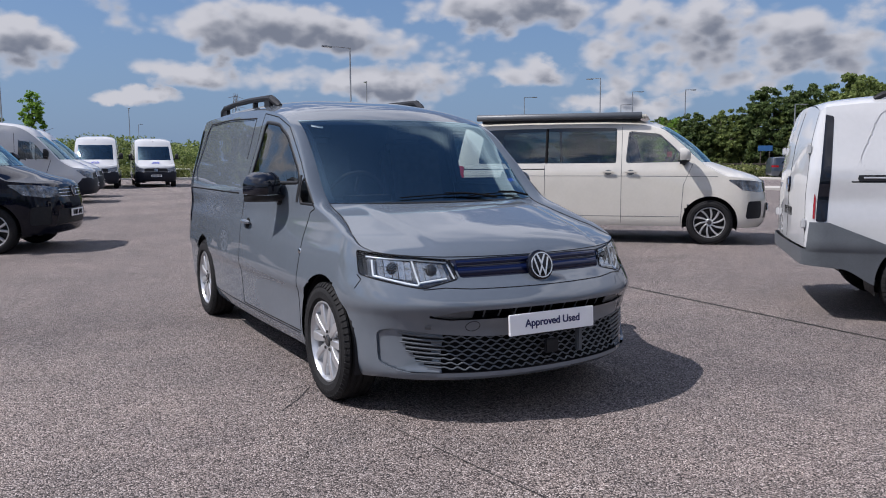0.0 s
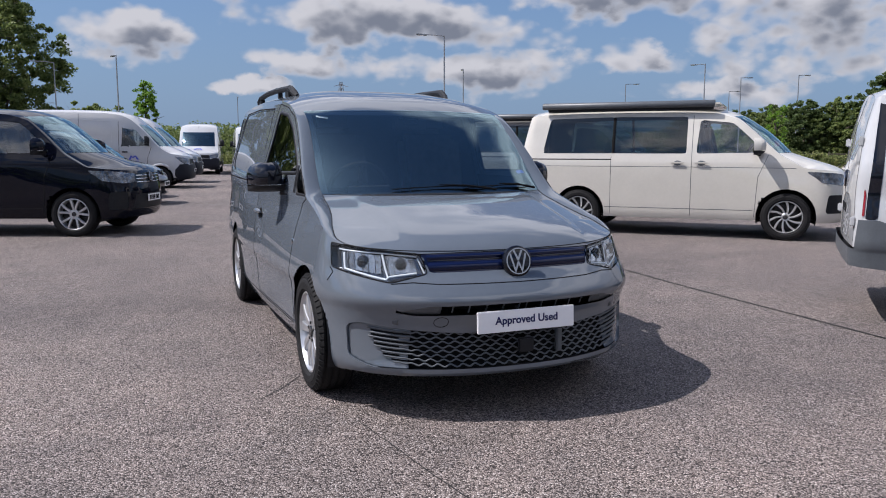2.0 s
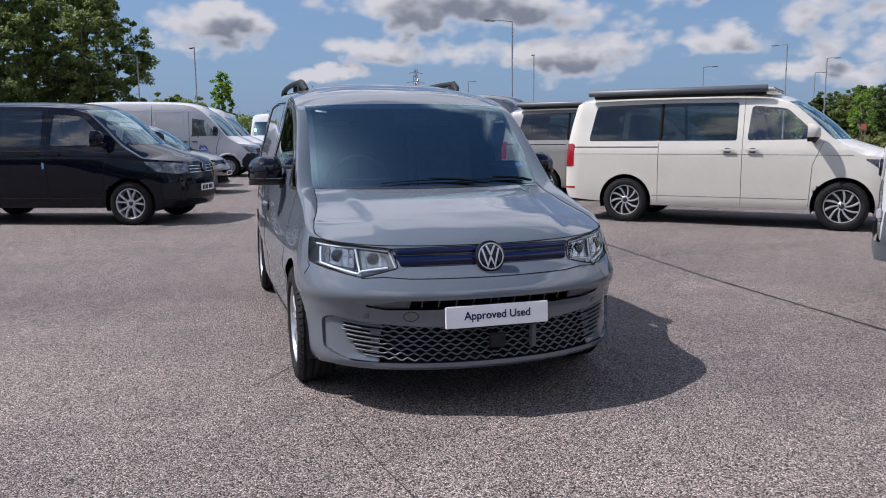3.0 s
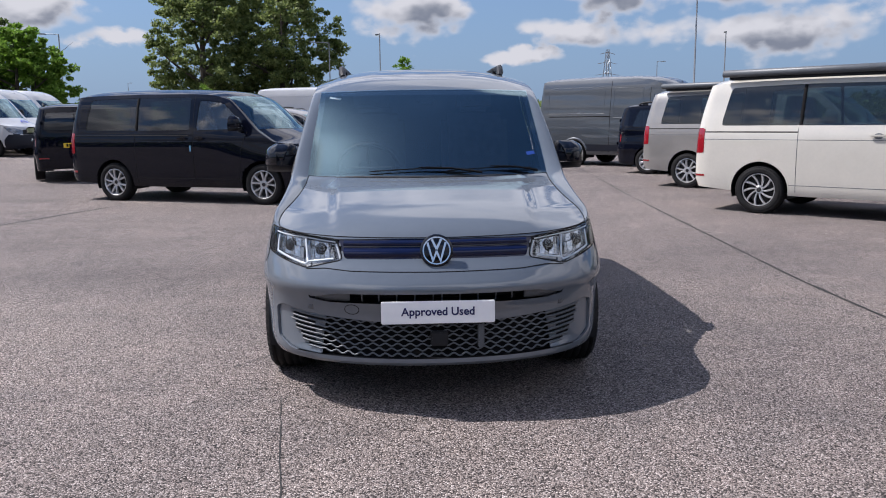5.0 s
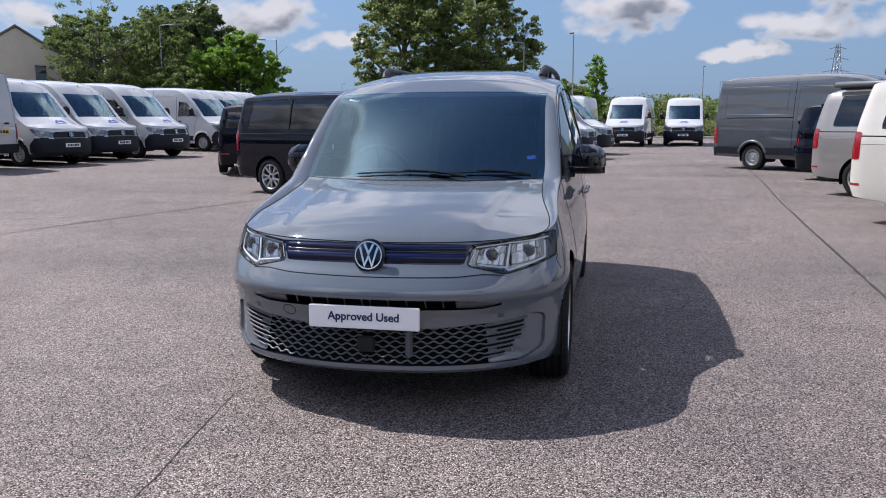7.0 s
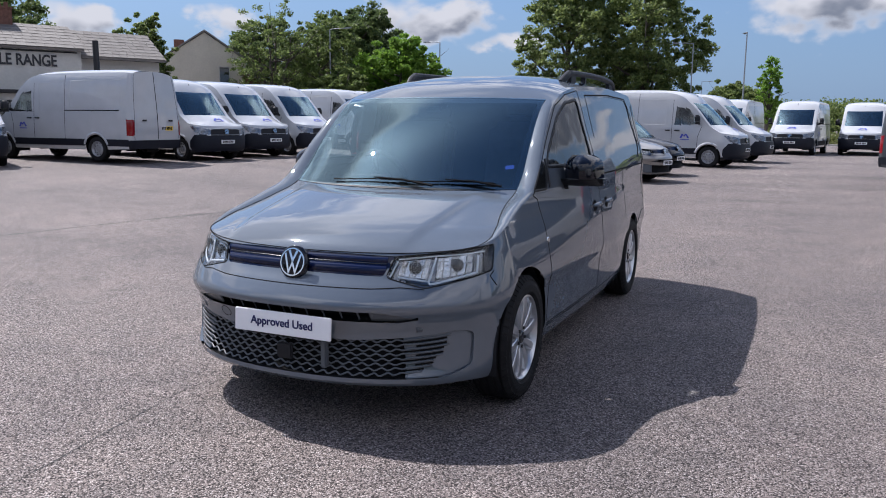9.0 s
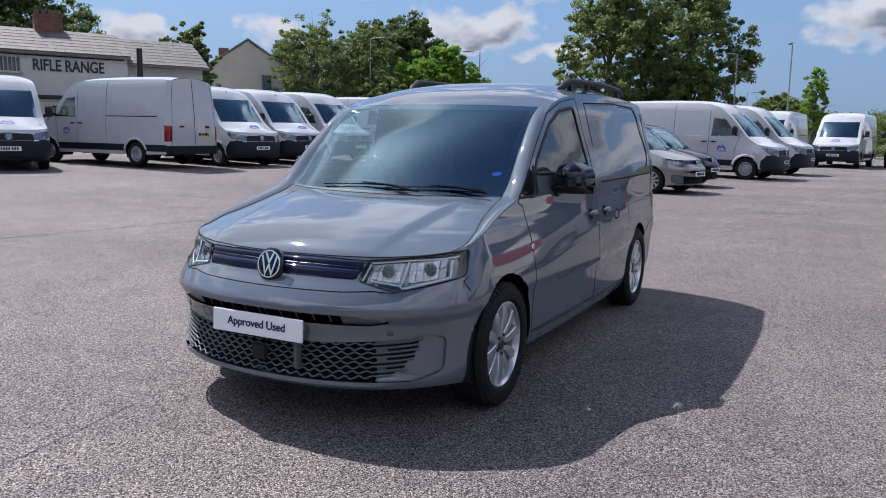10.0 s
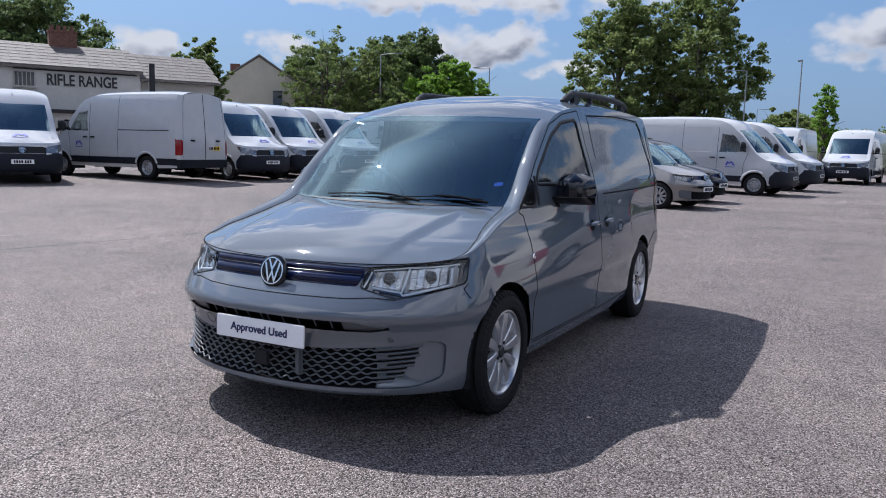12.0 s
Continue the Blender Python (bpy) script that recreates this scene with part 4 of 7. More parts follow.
def badge(root, p, r, tilt=0.0):
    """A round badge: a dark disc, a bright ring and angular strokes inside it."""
    m = Matrix.Translation(p) @ Matrix.Rotation(radians(-tilt), 4, "X") @ Matrix.Rotation(radians(-90), 4, "Z")
    d = Acc().lathe([(-0.012, r * 1.14), (0.004, r * 1.13), (0.010, r * 1.06), (0.012, r * 0.98), (0.012, 0)], 40, m)
    disc = d.done("badge", GLOSS_BLACK, root)
    c = Acc().lathe([(0.011, r * 0.97), (0.016, r * 0.955), (0.016, r * 0.87), (0.011, r * 0.855)], 40, m)
    z = 0.014
    c.done("badge_ring", CHROME, disc, sharp=30)
    for line in (((-0.62, 0.56), (-0.26, -0.70), (0, -0.04), (0.26, -0.70), (0.62, 0.56)), ((-0.32, 0.78), (0, 0.10), (0.32, 0.78))):
        P = [Vector(p) * r for p in line]
        b = Acc()
        k = len(P)
        for i, p in enumerate(P):
            d0, d1 = (p - P[i - 1]).normalized() if i else None, (P[i + 1] - p).normalized() if i < k - 1 else None
            d0, d1 = d0 or d1, d1 or d0
            n = (Vector((-d0.y, d0.x)) + Vector((-d1.y, d1.x))).normalized()
            n *= r * 0.075 / max(0.42, n.dot(Vector((-d0.y, d0.x))))
            b.v += [tuple(m @ Vector((zz, -w.x, w.y))) for w in (p + n, p - n) for zz in (z, z - 0.005)]
        for i in range(k - 1):
            o = 4 * i
            b.f += [(o, o + 2, o + 6, o + 4), (o, o + 4, o + 5, o + 1), (o + 2, o + 3, o + 7, o + 6)]
        b.done("badge_mark", CHROME, disc, sharp=30)
    return disc


def plate(root, c, size, material, ny=-1, bars=True):
    """A number plate at c that faces ny along y, with plain bars for its writing."""
    a = Acc()
    a.box(c, (size[0], 0.012, size[1]), None, 0.003)
    p = a.done("number_plate", material, root)
    if bars:
        b = Acc()
        for k, x in enumerate((-0.36, -0.25, -0.14, -0.03, 0.12, 0.23, 0.34)):
            b.box((c[0] + x * size[0], c[1] + ny * 0.008, c[2]), (size[0] * 0.075, 0.003, size[1] * 0.62))
        b.done("plate_bars", SEAM, p, smooth=False)
    return p


def seat(root, x, y, z, w=0.5):
    a = Acc()
    a.box((x, y, z), (w, 0.5, 0.14), None, 0.05)
    a.done("seat_cushion", SEATCLOTH, root)
    a = Acc()
    a.box((x, y + 0.3, z + 0.38), (w * 0.96, 0.14, 0.66), Matrix.Rotation(radians(-14), 4, "X"), 0.05)
    a.done("seat_backrest", SEATCLOTH, root)
    a = Acc()
    a.box((x, y + 0.41, z + 0.80), (0.26, 0.09, 0.18), Matrix.Rotation(radians(-10), 4, "X"), 0.035)
    a.done("headrest", SEATCLOTH, root)


def steering_wheel(root, x, y, z, r=0.19):
    m = Matrix.Translation((x, y, z)) @ Matrix.Rotation(radians(-62), 4, "X") @ Matrix.Rotation(radians(90), 4, "Y")
    a = Acc().lathe([(0.014 * math.cos(t), r + 0.016 * math.sin(t)) for t in np.linspace(0, 2 * math.pi, 8, endpoint=False)], 36, m, True)
    a.lathe([(0.02, 0.0), (0.02, 0.05), (-0.02, 0.07)], 20, m)
    for t in (0.0, math.pi, math.pi / 2 * 3):
        a.tube([m @ Vector((0, 0.05 * math.cos(t), 0.05 * math.sin(t))), m @ Vector((0, r * math.cos(t), r * math.sin(t)))], 0.013, 6)
    a.done("steering_wheel", INTERIOR, root)


def cabin(root, S, sk, bulk_y, seat_y, seat_z, dash_y, dash_z):
    """Dashboard, seats, wheel and bulkhead behind the windscreen."""
    hw = float(sk.pt(sk.U(dash_y + 0.2), dash_z - 0.1)[0]) - 0.06
    a = Acc()
    a.box((0, dash_y + 0.16, dash_z - 0.19), (hw * 1.72, 0.34, 0.30), None, 0.07)
    a.box((-0.36, dash_y + 0.2, dash_z - 0.03), (0.36, 0.18, 0.10), None, 0.04)
    a.done("dashboard", INTERIOR, root)
    seat(root, -0.37, seat_y, seat_z)
    seat(root, 0.37, seat_y, seat_z)
    steering_wheel(root, -0.37, dash_y + 0.38, dash_z - 0.01)
    if bulk_y:
        U = sk.U(bulk_y)
        zz = np.linspace(0.4, float(sk.zt(U)) - 0.02, 12)
        x = sk.pt(np.full(12, U), zz)[:, 0] - 0.03
        v = [(s * a_, bulk_y, b_) for a_, b_ in zip(x, zz) for s in (-1, 1)]
        top = float(curve(*S["roof_mid"])(bulk_y)) - 0.03
        v += [(-0.3, bulk_y, top), (0.3, bulk_y, top)]
        put("bulkhead", v, [(2 * i, 2 * i + 1, 2 * i + 3, 2 * i + 2) for i in range(12)], INTERIOR, root, smooth=False)


def front_bars(sk, root, x1, zs, material, h=0.012, off=0.004):
    for z in zs:
        for s in (1, -1):
            U = sk.xu(x1, z)
            v, f = ribbon(sk, [(0, z), (U, z)], h, off, s)
            put("grille_bar", v, f, material, root)


def text_mesh(body, size, depth=0.02, bold=0.0):
    c = bpy.data.curves.new("letters", "FONT")
    c.body, c.size, c.extrude, c.offset = body, size, depth, bold
    c.align_x, c.align_y = "CENTER", "CENTER"
    o = bpy.data.objects.new("letters_tmp", c)
    me = bpy.data.meshes.new_from_object(o)
    bpy.data.objects.remove(o)
    return me


# ---- the grey van ----
def on_screen(D, x, b):
    """A point of the windscreen at x, a share b of the way up, and its outward normal."""
    G = D["G"]
    na, nb = G.shape[:2]
    j = min(nb - 2, int(b * (nb - 1)))
    t = b * (nb - 1) - j
    row = G[:, j] * (1 - t) + G[:, j + 1] * t
    p = np.array([np.interp(abs(x), row[:, 0], row[:, k]) for k in range(3)])
    p[0] = x
    n = Vector((0, -0.62, 0.78))
    return Vector(p), n


def caddy_fittings(root, sk, D, body, fine=True):
    """Lamps, grilles, seams, handles and mirrors of the compact van."""
    U, L = sk.U, caddy_lines(sk)
    cell = 0.016 if fine else 0.04
    for s in (1, -1):
        v, f = surf_panel(sk, L["lamp"], -0.036, cell, s)
        housing = put("headlamp", v, f, LAMP_INNER, root)
        # side wall of the recess
        A = np.array(L["lamp"] + L["lamp"][:1])
        o, i = sk.off(A[:, 0], A[:, 1], 0.0), sk.off(A[:, 0], A[:, 1], -0.038)
        w = np.concatenate([o, i]) * (s, 1, 1)
        k = len(A)
        put("lamp_rim", w, [(j, j + 1, k + j + 1, k + j) for j in range(k - 1)], LAMP_INNER, housing)
        if fine:
            for poly in (((0.645, 0.708), (0.64, 0.800), (0.775, 0.815), (0.78, 0.722)), ((0.485, 0.722), (0.50, 0.785), (0.615, 0.800), (0.612, 0.706))):
                (xa, za), (xb, zb_), (xc, zc), (xd, zd) = poly
                n_ = 5
                for q in range(n_):
                    t0, t1 = (q + 0.06) / n_, (q + 0.94) / n_
                    for h0, h1, dp in ((0.04, 0.52, -0.016), (0.56, 0.97, -0.022)):
                        lo = lambda t: (xa + (xd - xa) * t, za + (zd - za) * t)
                        hi = lambda t: (xb + (xc - xb) * t, zb_ + (zc - zb_) * t)
                        pt_ = lambda t, h: tuple(a_ + (b_ - a_) * h for a_, b_ in zip(lo(t), hi(t)))
                        sq = [pt_(t0, h0), pt_(t0, h1), pt_(t1, h1), pt_(t1, h0)]
                        V = [Vector(sk.off(*fx(sk, c)[0], dp - (0.008 if k in ((0, 1) if q % 2 else (2, 3)) else 0) - (0.005 if k in (0, 3) else 0)) * (s, 1, 1)) for k, c in enumerate(sq)]
                        put("reflector_facet", V, [(0, 1, 2, 3)] if s < 0 else [(3, 2, 1, 0)], REFLECTOR, housing, smooth=False)
                c = np.mean(np.array(fx(sk, *poly)), 0)
                q = sk.off(c[0], c[1], -0.016) * (s, 1, 1)
                Acc().lathe([(-0.010, 0.030), (0.004, 0.028), (0.008, 0.020), (0.011, 0.0)], 20, Matrix.Translation(tuple(q)) @ Matrix.Rotation(radians(-90 + 28 * s), 4, "Z")).done("bulb_lens", LENS_DARK, housing)
            for ln, wd in ((((0.785, 0.80), (0.792, 0.725), (0.63, 0.690), (0.618, 0.70)), 0.010), (((0.632, 0.80), (0.622, 0.70), (0.49, 0.716)), 0.009), (((0.80, 0.815), (0.62, 0.806), (0.48, 0.79)), 0.006), (((0.455, 0.715), (0.478, 0.782)), 0.008)):
                v, f = ribbon(sk, fx(sk, *ln), wd, -0.014, s)
                put("light_guide", v, f, DRL, housing)
        v, f = surf_panel(sk, L["lamp"], 0.0015, cell, s)
        gl = put("lamp_cover", v, f, GLASS_CLEAR, housing)
        gl.visible_shadow = False
        v, f = ribbon(sk, L["lamp"], 0.0045, 0.002, s, True)
        put("lamp_seal", v, f, SEAM, housing)
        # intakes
        # near-black sheet in place of the shade inside the slot
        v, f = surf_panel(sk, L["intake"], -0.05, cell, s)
        put("intake_shade_sheet", v, f, SEAM, root)
        A = np.array([p for p in L["intake"] if p[0] >= 0])
        o, i = sk.off(A[:, 0], A[:, 1], 0.0), sk.off(A[:, 0], A[:, 1], -0.052)
        k = len(A)
        put("intake_rim", np.concatenate([o, i]) * (s, 1, 1), [(j, j + 1, k + j + 1, k + j) for j in range(k - 1)], PLASTIC, root)
        v, f = surf_panel(sk, rounded(fx(sk, (0.41, 0.518), (0.41, 0.566), (0.47, 0.564), (0.60, 0.532), (0.52, 0.519)), 0.006), -0.010, cell, s, 0.004)
        put("intake_blank", v, f, PLASTIC_GREY, root)
        for x in (0.02, 0.105, 0.19, 0.275, 0.355):
            v, f = ribbon(sk, fx(sk, (x, 0.518), (x, 0.569)), 0.007, -0.018, s)
            put("intake_slat", v, f, PLASTIC_GREY, root)
        # the dark depth behind the lower grille is a near-black sheet too
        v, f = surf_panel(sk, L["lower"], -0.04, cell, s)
        put("lower_grille_shade_sheet", v, f, SEAM, root)
        A = np.array([p for p in L["lower"] if p[0] >= 0])
        o, i = sk.off(A[:, 0], A[:, 1], 0.0), sk.off(A[:, 0], A[:, 1], -0.042)
        k = len(A)
        put("lower_grille_rim", np.concatenate([o, i]) * (s, 1, 1), [(j, j + 1, k + j + 1, k + j) for j in range(k - 1)], body, root)
        # closed outer end of the lower grille
        v, f = surf_panel(sk, rounded(fx(sk, (0.55, 0.258), (0.545, 0.36), (0.53, 0.44), (0.55, 0.445), (0.74, 0.475), (0.79, 0.455), (0.785, 0.30), (0.70, 0.262)), 0.02), -0.012, 0.011 if fine else 0.04, s, 0.004)
        put("grille_end", v, f, PLASTIC_GREY if not fine else body, root)
        if fine:
            for r, z in enumerate(np.arange(0.280, 0.425, 0.0205)):
                xe = 0.72 - 0.10 * ((0.43 - z) / 0.16) ** 2 - (0.0 if r % 2 else 0.012)
                xs = np.arange(0, xe, 0.0073)
                ph = (r % 2) * 0.5
                ln = [(sk.xu(float(x), float(z)) if x > 0 else 0.0, float(z + 0.0056 * math.sin(2 * math.pi * (x / 0.058 + ph)) * max(0.0, min(1.0, (0.60 - x) / 0.12)) + 0.20 * max(0, x - 0.35) ** 2)) for x in xs]
                v, f = ribbon(sk, ln, 0.0074, -0.003 if z < 0.41 else -0.006, s, step=0.03)
                put("grille_strand", v, f, PLASTIC_GREY, root)
                # dark strips on the closed end imitate shaded slits between strands
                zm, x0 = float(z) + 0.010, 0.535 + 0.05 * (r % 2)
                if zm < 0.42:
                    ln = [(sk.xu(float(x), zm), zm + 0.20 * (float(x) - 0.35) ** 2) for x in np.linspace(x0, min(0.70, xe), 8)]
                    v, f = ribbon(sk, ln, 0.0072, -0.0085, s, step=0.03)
                    put("grille_slit_shade", v, f, SEAM, root)
        # seams
        for ln, wd in (([*fx(sk, (0.0, 0.662), (0.40, 0.664), (0.52, 0.672)), *fx(sk, (0.615, 0.664))], 0.004), ([*fx(sk, (0.835, 0.722)), (U(0.56), 0.70), (U(0.60), 0.655)], 0.005),
                       (L["door"] + L["door"][:1], 0.006), *((([(U(3.26), 0.72), (U(3.255), 1.055)], 0.003),) if s > 0 else ()), ([(U(2.55), 1.06), (U(4.2), 1.06)], 0.010),
                       ([(U(1.30), 0.285), (U(3.28), 0.285)], 0.005), ([(sk.Ue - 0.4, 0.58), (sk.Ue - 0.4, 1.62)], 0.008), ([(sk.Uc - 2, 0.60), (sk.Uc - 2, 1.58)], 0.006)):
            v, f = ribbon(sk, ln, wd, 0.0012, s)
            put("panel_gap", v, f, SEAM, root)
        # shade along the recessed panel's edge, drawn as a near-black ribbon
        v, f = ribbon(sk, [(U(2.545), 1.30), (U(2.54), 1.585), (U(3.3), 1.61), (U(3.98), 1.60), (U(4.10), 1.45), (U(4.16), 1.22)], 0.011, 0.001, s)
        if fine:
            put("pressing_edge_shade", v, f, SEAM, root)
        for nm in ("door_window", "quarter"):
            v, f = ribbon(sk, L[nm], 0.024 if nm == "door_window" else 0.014, 0.001, s, True)
            put("window_seal", v, f, PLASTIC, root)
        v, f = ribbon(sk, [(U(1.452), 1.04), (U(1.455), 1.20)], 0.03, 0.003, s)
        put("mirror_foot", v, f, PLASTIC, root)
        mirror(root, (0.940, 1.76, 1.125), (0.215, 0.165, 0.18), GLOSS_BLACK, s, (-0.10, -0.05, -0.02))
        # handles
        for y in ((2.25,) if s < 0 else (2.25, 2.565)):
            # the cup's hollow is a flush near-black disc: its shade as colour
            c = circle(U(y), 0.868, 0.048, 20)
            v, f = surf_panel(sk, [(a, 0.868 + (b - 0.868) * 0.75) for a, b in c], 0.001, 0.012, s)
            cup = put("handle_cup_shade", v, f, SEAM, root)
            P = [Vector(sk.off(U(y + t), 0.872 + 0.004 * math.cos(t * 14), 0.016 + 0.014 * math.cos(t * 17)) * (s, 1, 1)) for t in np.linspace(-0.085, 0.085, 9)]
            Acc().tube(P, [0.008, 0.013, 0.015, 0.015, 0.015, 0.015, 0.015, 0.013, 0.008], 8).done("door_handle", body, root)
        v, f = surf_panel(sk, rounded([(U(1.262), 0.755), (U(1.262), 0.785), (U(1.298), 0.785), (U(1.298), 0.755)], 0.012), 0.003, 0.01, s, 0.003)
        put("side_badge", v, f, CHROME, root)
        v, f = surf_panel(sk, circle(sk.xu(0.60, 0.475), 0.483, 0.012, 12), 0.002, 0.008, s, 0.002)
        put("parking_sensor", v, f, PLASTIC_GREY, root)
        # roof rail
        P = [(0.575, 2.46, 1.672), (0.585, 2.52, 1.70), (0.592, 2.60, 1.735), (0.598, 2.70, 1.742), (0.605, 3.1, 1.752), (0.606, 3.5, 1.752), (0.602, 3.85, 1.738), (0.596, 3.97, 1.712), (0.59, 4.03, 1.682)]
        a = Acc().tube([(s * x, y, z) for x, y, z in P], [0.018, 0.027, 0.025, 0.022, 0.021, 0.021, 0.022, 0.025, 0.018], 10)
        for y, w_ in ((2.66, 0.14), (3.0, 0.06), (3.86, 0.14)):
            a.box((s * 0.597, y, 1.715), (0.03, w_, 0.09), None, 0.008)
        a.done("roof_rail", PLASTIC, root, "black roof rail")
    if fine:
        for s in (1, -1):
            for z, h_, ma in ((0.742, 0.044, NAVY_GLOSS), (0.786, 0.024, NAVY_GLOSS), (0.769, 0.003, LENS_DARK)):
                v, f = ribbon(sk, fx(sk, (0.0, z), (0.2, z + 0.0005), (0.436, z - 0.003)), h_, 0.0, s)
                put("grille_bar", v, f, ma, root)
    badge(root, (0, 0.150, 0.754), 0.068, 12)
    # wipers and scuttle
    c = D["cowl"]
    row = np.concatenate([c[::-1] * (-1, 1, 1), c[1:]])
    row = row[np.abs(row[:, 0]) < 0.66]
    tp = 1 - (np.abs(row[:, :1]) / 0.66) ** 3
    v = np.concatenate([row + tp * (0, -0.010, 0.0) + (0, 0, 0.002), row + tp * (0, 0.012, 0.010) + (0, 0, 0.003)])
    k = len(row)
    put("scuttle", v, [(i, i + 1, k + i + 1, k + i) for i in range(k - 1)], PLASTIC, root)
    for s in (1, -1):
        P = D["inner"](np.linspace(D["Uh1"], D["Uh2"], 30)) + (0, 0, 0.001)
        Acc().tube([(s * p[0], p[1], p[2]) for p in P], 0.0022, 6).done("bonnet_gap", SEAM, root)
    P = arc(sk.top, 0, D["Uh1"], 40) + (0, -0.001, -0.001)
    Acc().tube([(-p[0], p[1], p[2]) for p in P[::-1]] + [tuple(p) for p in P[1:]], 0.0024, 6).done("bonnet_gap", SEAM, root)
    for x0, x1, xp in ((-0.34, 0.22, 0.30), (0.10, 0.60, 0.64)):
        w = Acc()
        P = [on_screen(D, x, 0.030 + 0.022 * math.sin((x - x0) / (x1 - x0) * 2.6))[0] + Vector((0, -0.008, 0.016)) for x in np.linspace(x0, x1, 9)]
        w.tube(P, 0.0035, 6)
        q = on_screen(D, min(xp, 0.66), 0.02)[0] + Vector((0, -0.03, 0.012))
        w.tube([q, q.lerp(P[4], 0.5) + Vector((0, 0, 0.014)), P[4] + Vector((0, 0, 0.01))], [0.008, 0.006, 0.004], 6)
        w.done("wiper", SEAM, root)


def hero_van():
    root = thing("grey_panel_van", "grey compact panel van with black mirrors, parked on asphalt", "van")
    sk, D = van(CADDY, root, PAINT_GREY, 1.5, (34, 38), (44, 44))
    caddy_fittings(root, sk, D, PAINT_GREY)
    cabin(root, CADDY, sk, 2.44, 1.95, 0.70, 1.26, 1.05)
    # hidden sheet under the bonnet, added to stop sunlight leaking through the body
    Acc().box((0, 0.875, 0.79), (1.56, 0.66, 0.02)).done("light_leak_block", PLASTIC, root, smooth=False)
    # show plate
    a = Acc().box((0, 0.046, 0.487), (0.52, 0.012, 0.104), Matrix.Rotation(radians(-3), 4, "X"), 0.003)
    p = a.done("show_plate", WHITE_PLATE, root, "white show plate with navy lettering")
    me = text_mesh("Approved Used", 0.0525, 0.0012, 0.0010)
    me.materials.append(NAVY)
    t = new("plate_lettering", me)
    t.parent = p
    t.matrix_basis = Matrix.Translation((0, 0.0388, 0.490)) @ Matrix.Rotation(radians(90 - 3), 4, "X")
    Acc().box((0, 0.05, 0.432), (0.40, 0.008, 0.010)).done("plate_strip", PLASTIC, p, smooth=False)
    a = Acc()
    a.box((0.005, 0.058, 0.36), (0.082, 0.02, 0.072), None, 0.006)
    a.done("radar_cover", PLASTIC, root, "matt black sensor cover")
    a = Acc()
    a.box((0.20, 0.085, 0.365), (0.03, 0.03, 0.12), None, 0.006)
    a.done("radiator_strut", PLASTIC_GREY, root)
    ring = ribbon(sk, circle(sk.xu(0.40, 0.48), 0.483, 0.025, 24), 0.003, 0.001, -1, True)
    put("tow_eye_cover", *ring, SEAM, root)
    # rear-view mirror, sensor box, stickers
    q, _ = on_screen(D, 0.0, 0.93)
    a = Acc().box(tuple(q + Vector((0, 0.06, -0.03))), (0.13, 0.10, 0.06), Matrix.Rotation(radians(35), 4, "X"), 0.02)
    a.done("sensor_box", INTERIOR, root)
    q, _ = on_screen(D, 0.0, 0.80)
    a = Acc().box(tuple(q + Vector((0, 0.14, -0.01))), (0.24, 0.03, 0.07), None, 0.012)
    a.done("inner_mirror", INTERIOR, root)
    for x, b, w_, h_, ma, nm in ((-0.575, 0.92, 0.075, 0.018, WHITE_PLATE, "sticker"), (0.625, 0.24, 0.050, 0.03, STICKER_BLUE, "round_sticker")):
        q, n = on_screen(D, x, b)
        Acc().box(tuple(q + Vector((0, 0.012, -0.012))), (w_, h_, 0.001), Matrix.Rotation(radians(40), 4, "X") @ Matrix.Rotation(radians(12 if x > 0 else -12), 4, "Z")).done(nm, ma, root, smooth=False)
    # door cards and head lining behind the glass
    for s in (1, -1):
        v, f = surf_panel(sk, [(sk.U(1.25), 0.45), (sk.U(1.25), 1.02), (sk.U(1.45), 1.12), (sk.U(2.38), 1.12), (sk.U(2.38), 0.45)], -0.05, 0.05, s)
        put("door_card", v, f, INTERIOR, root)
    return root


hero_van()


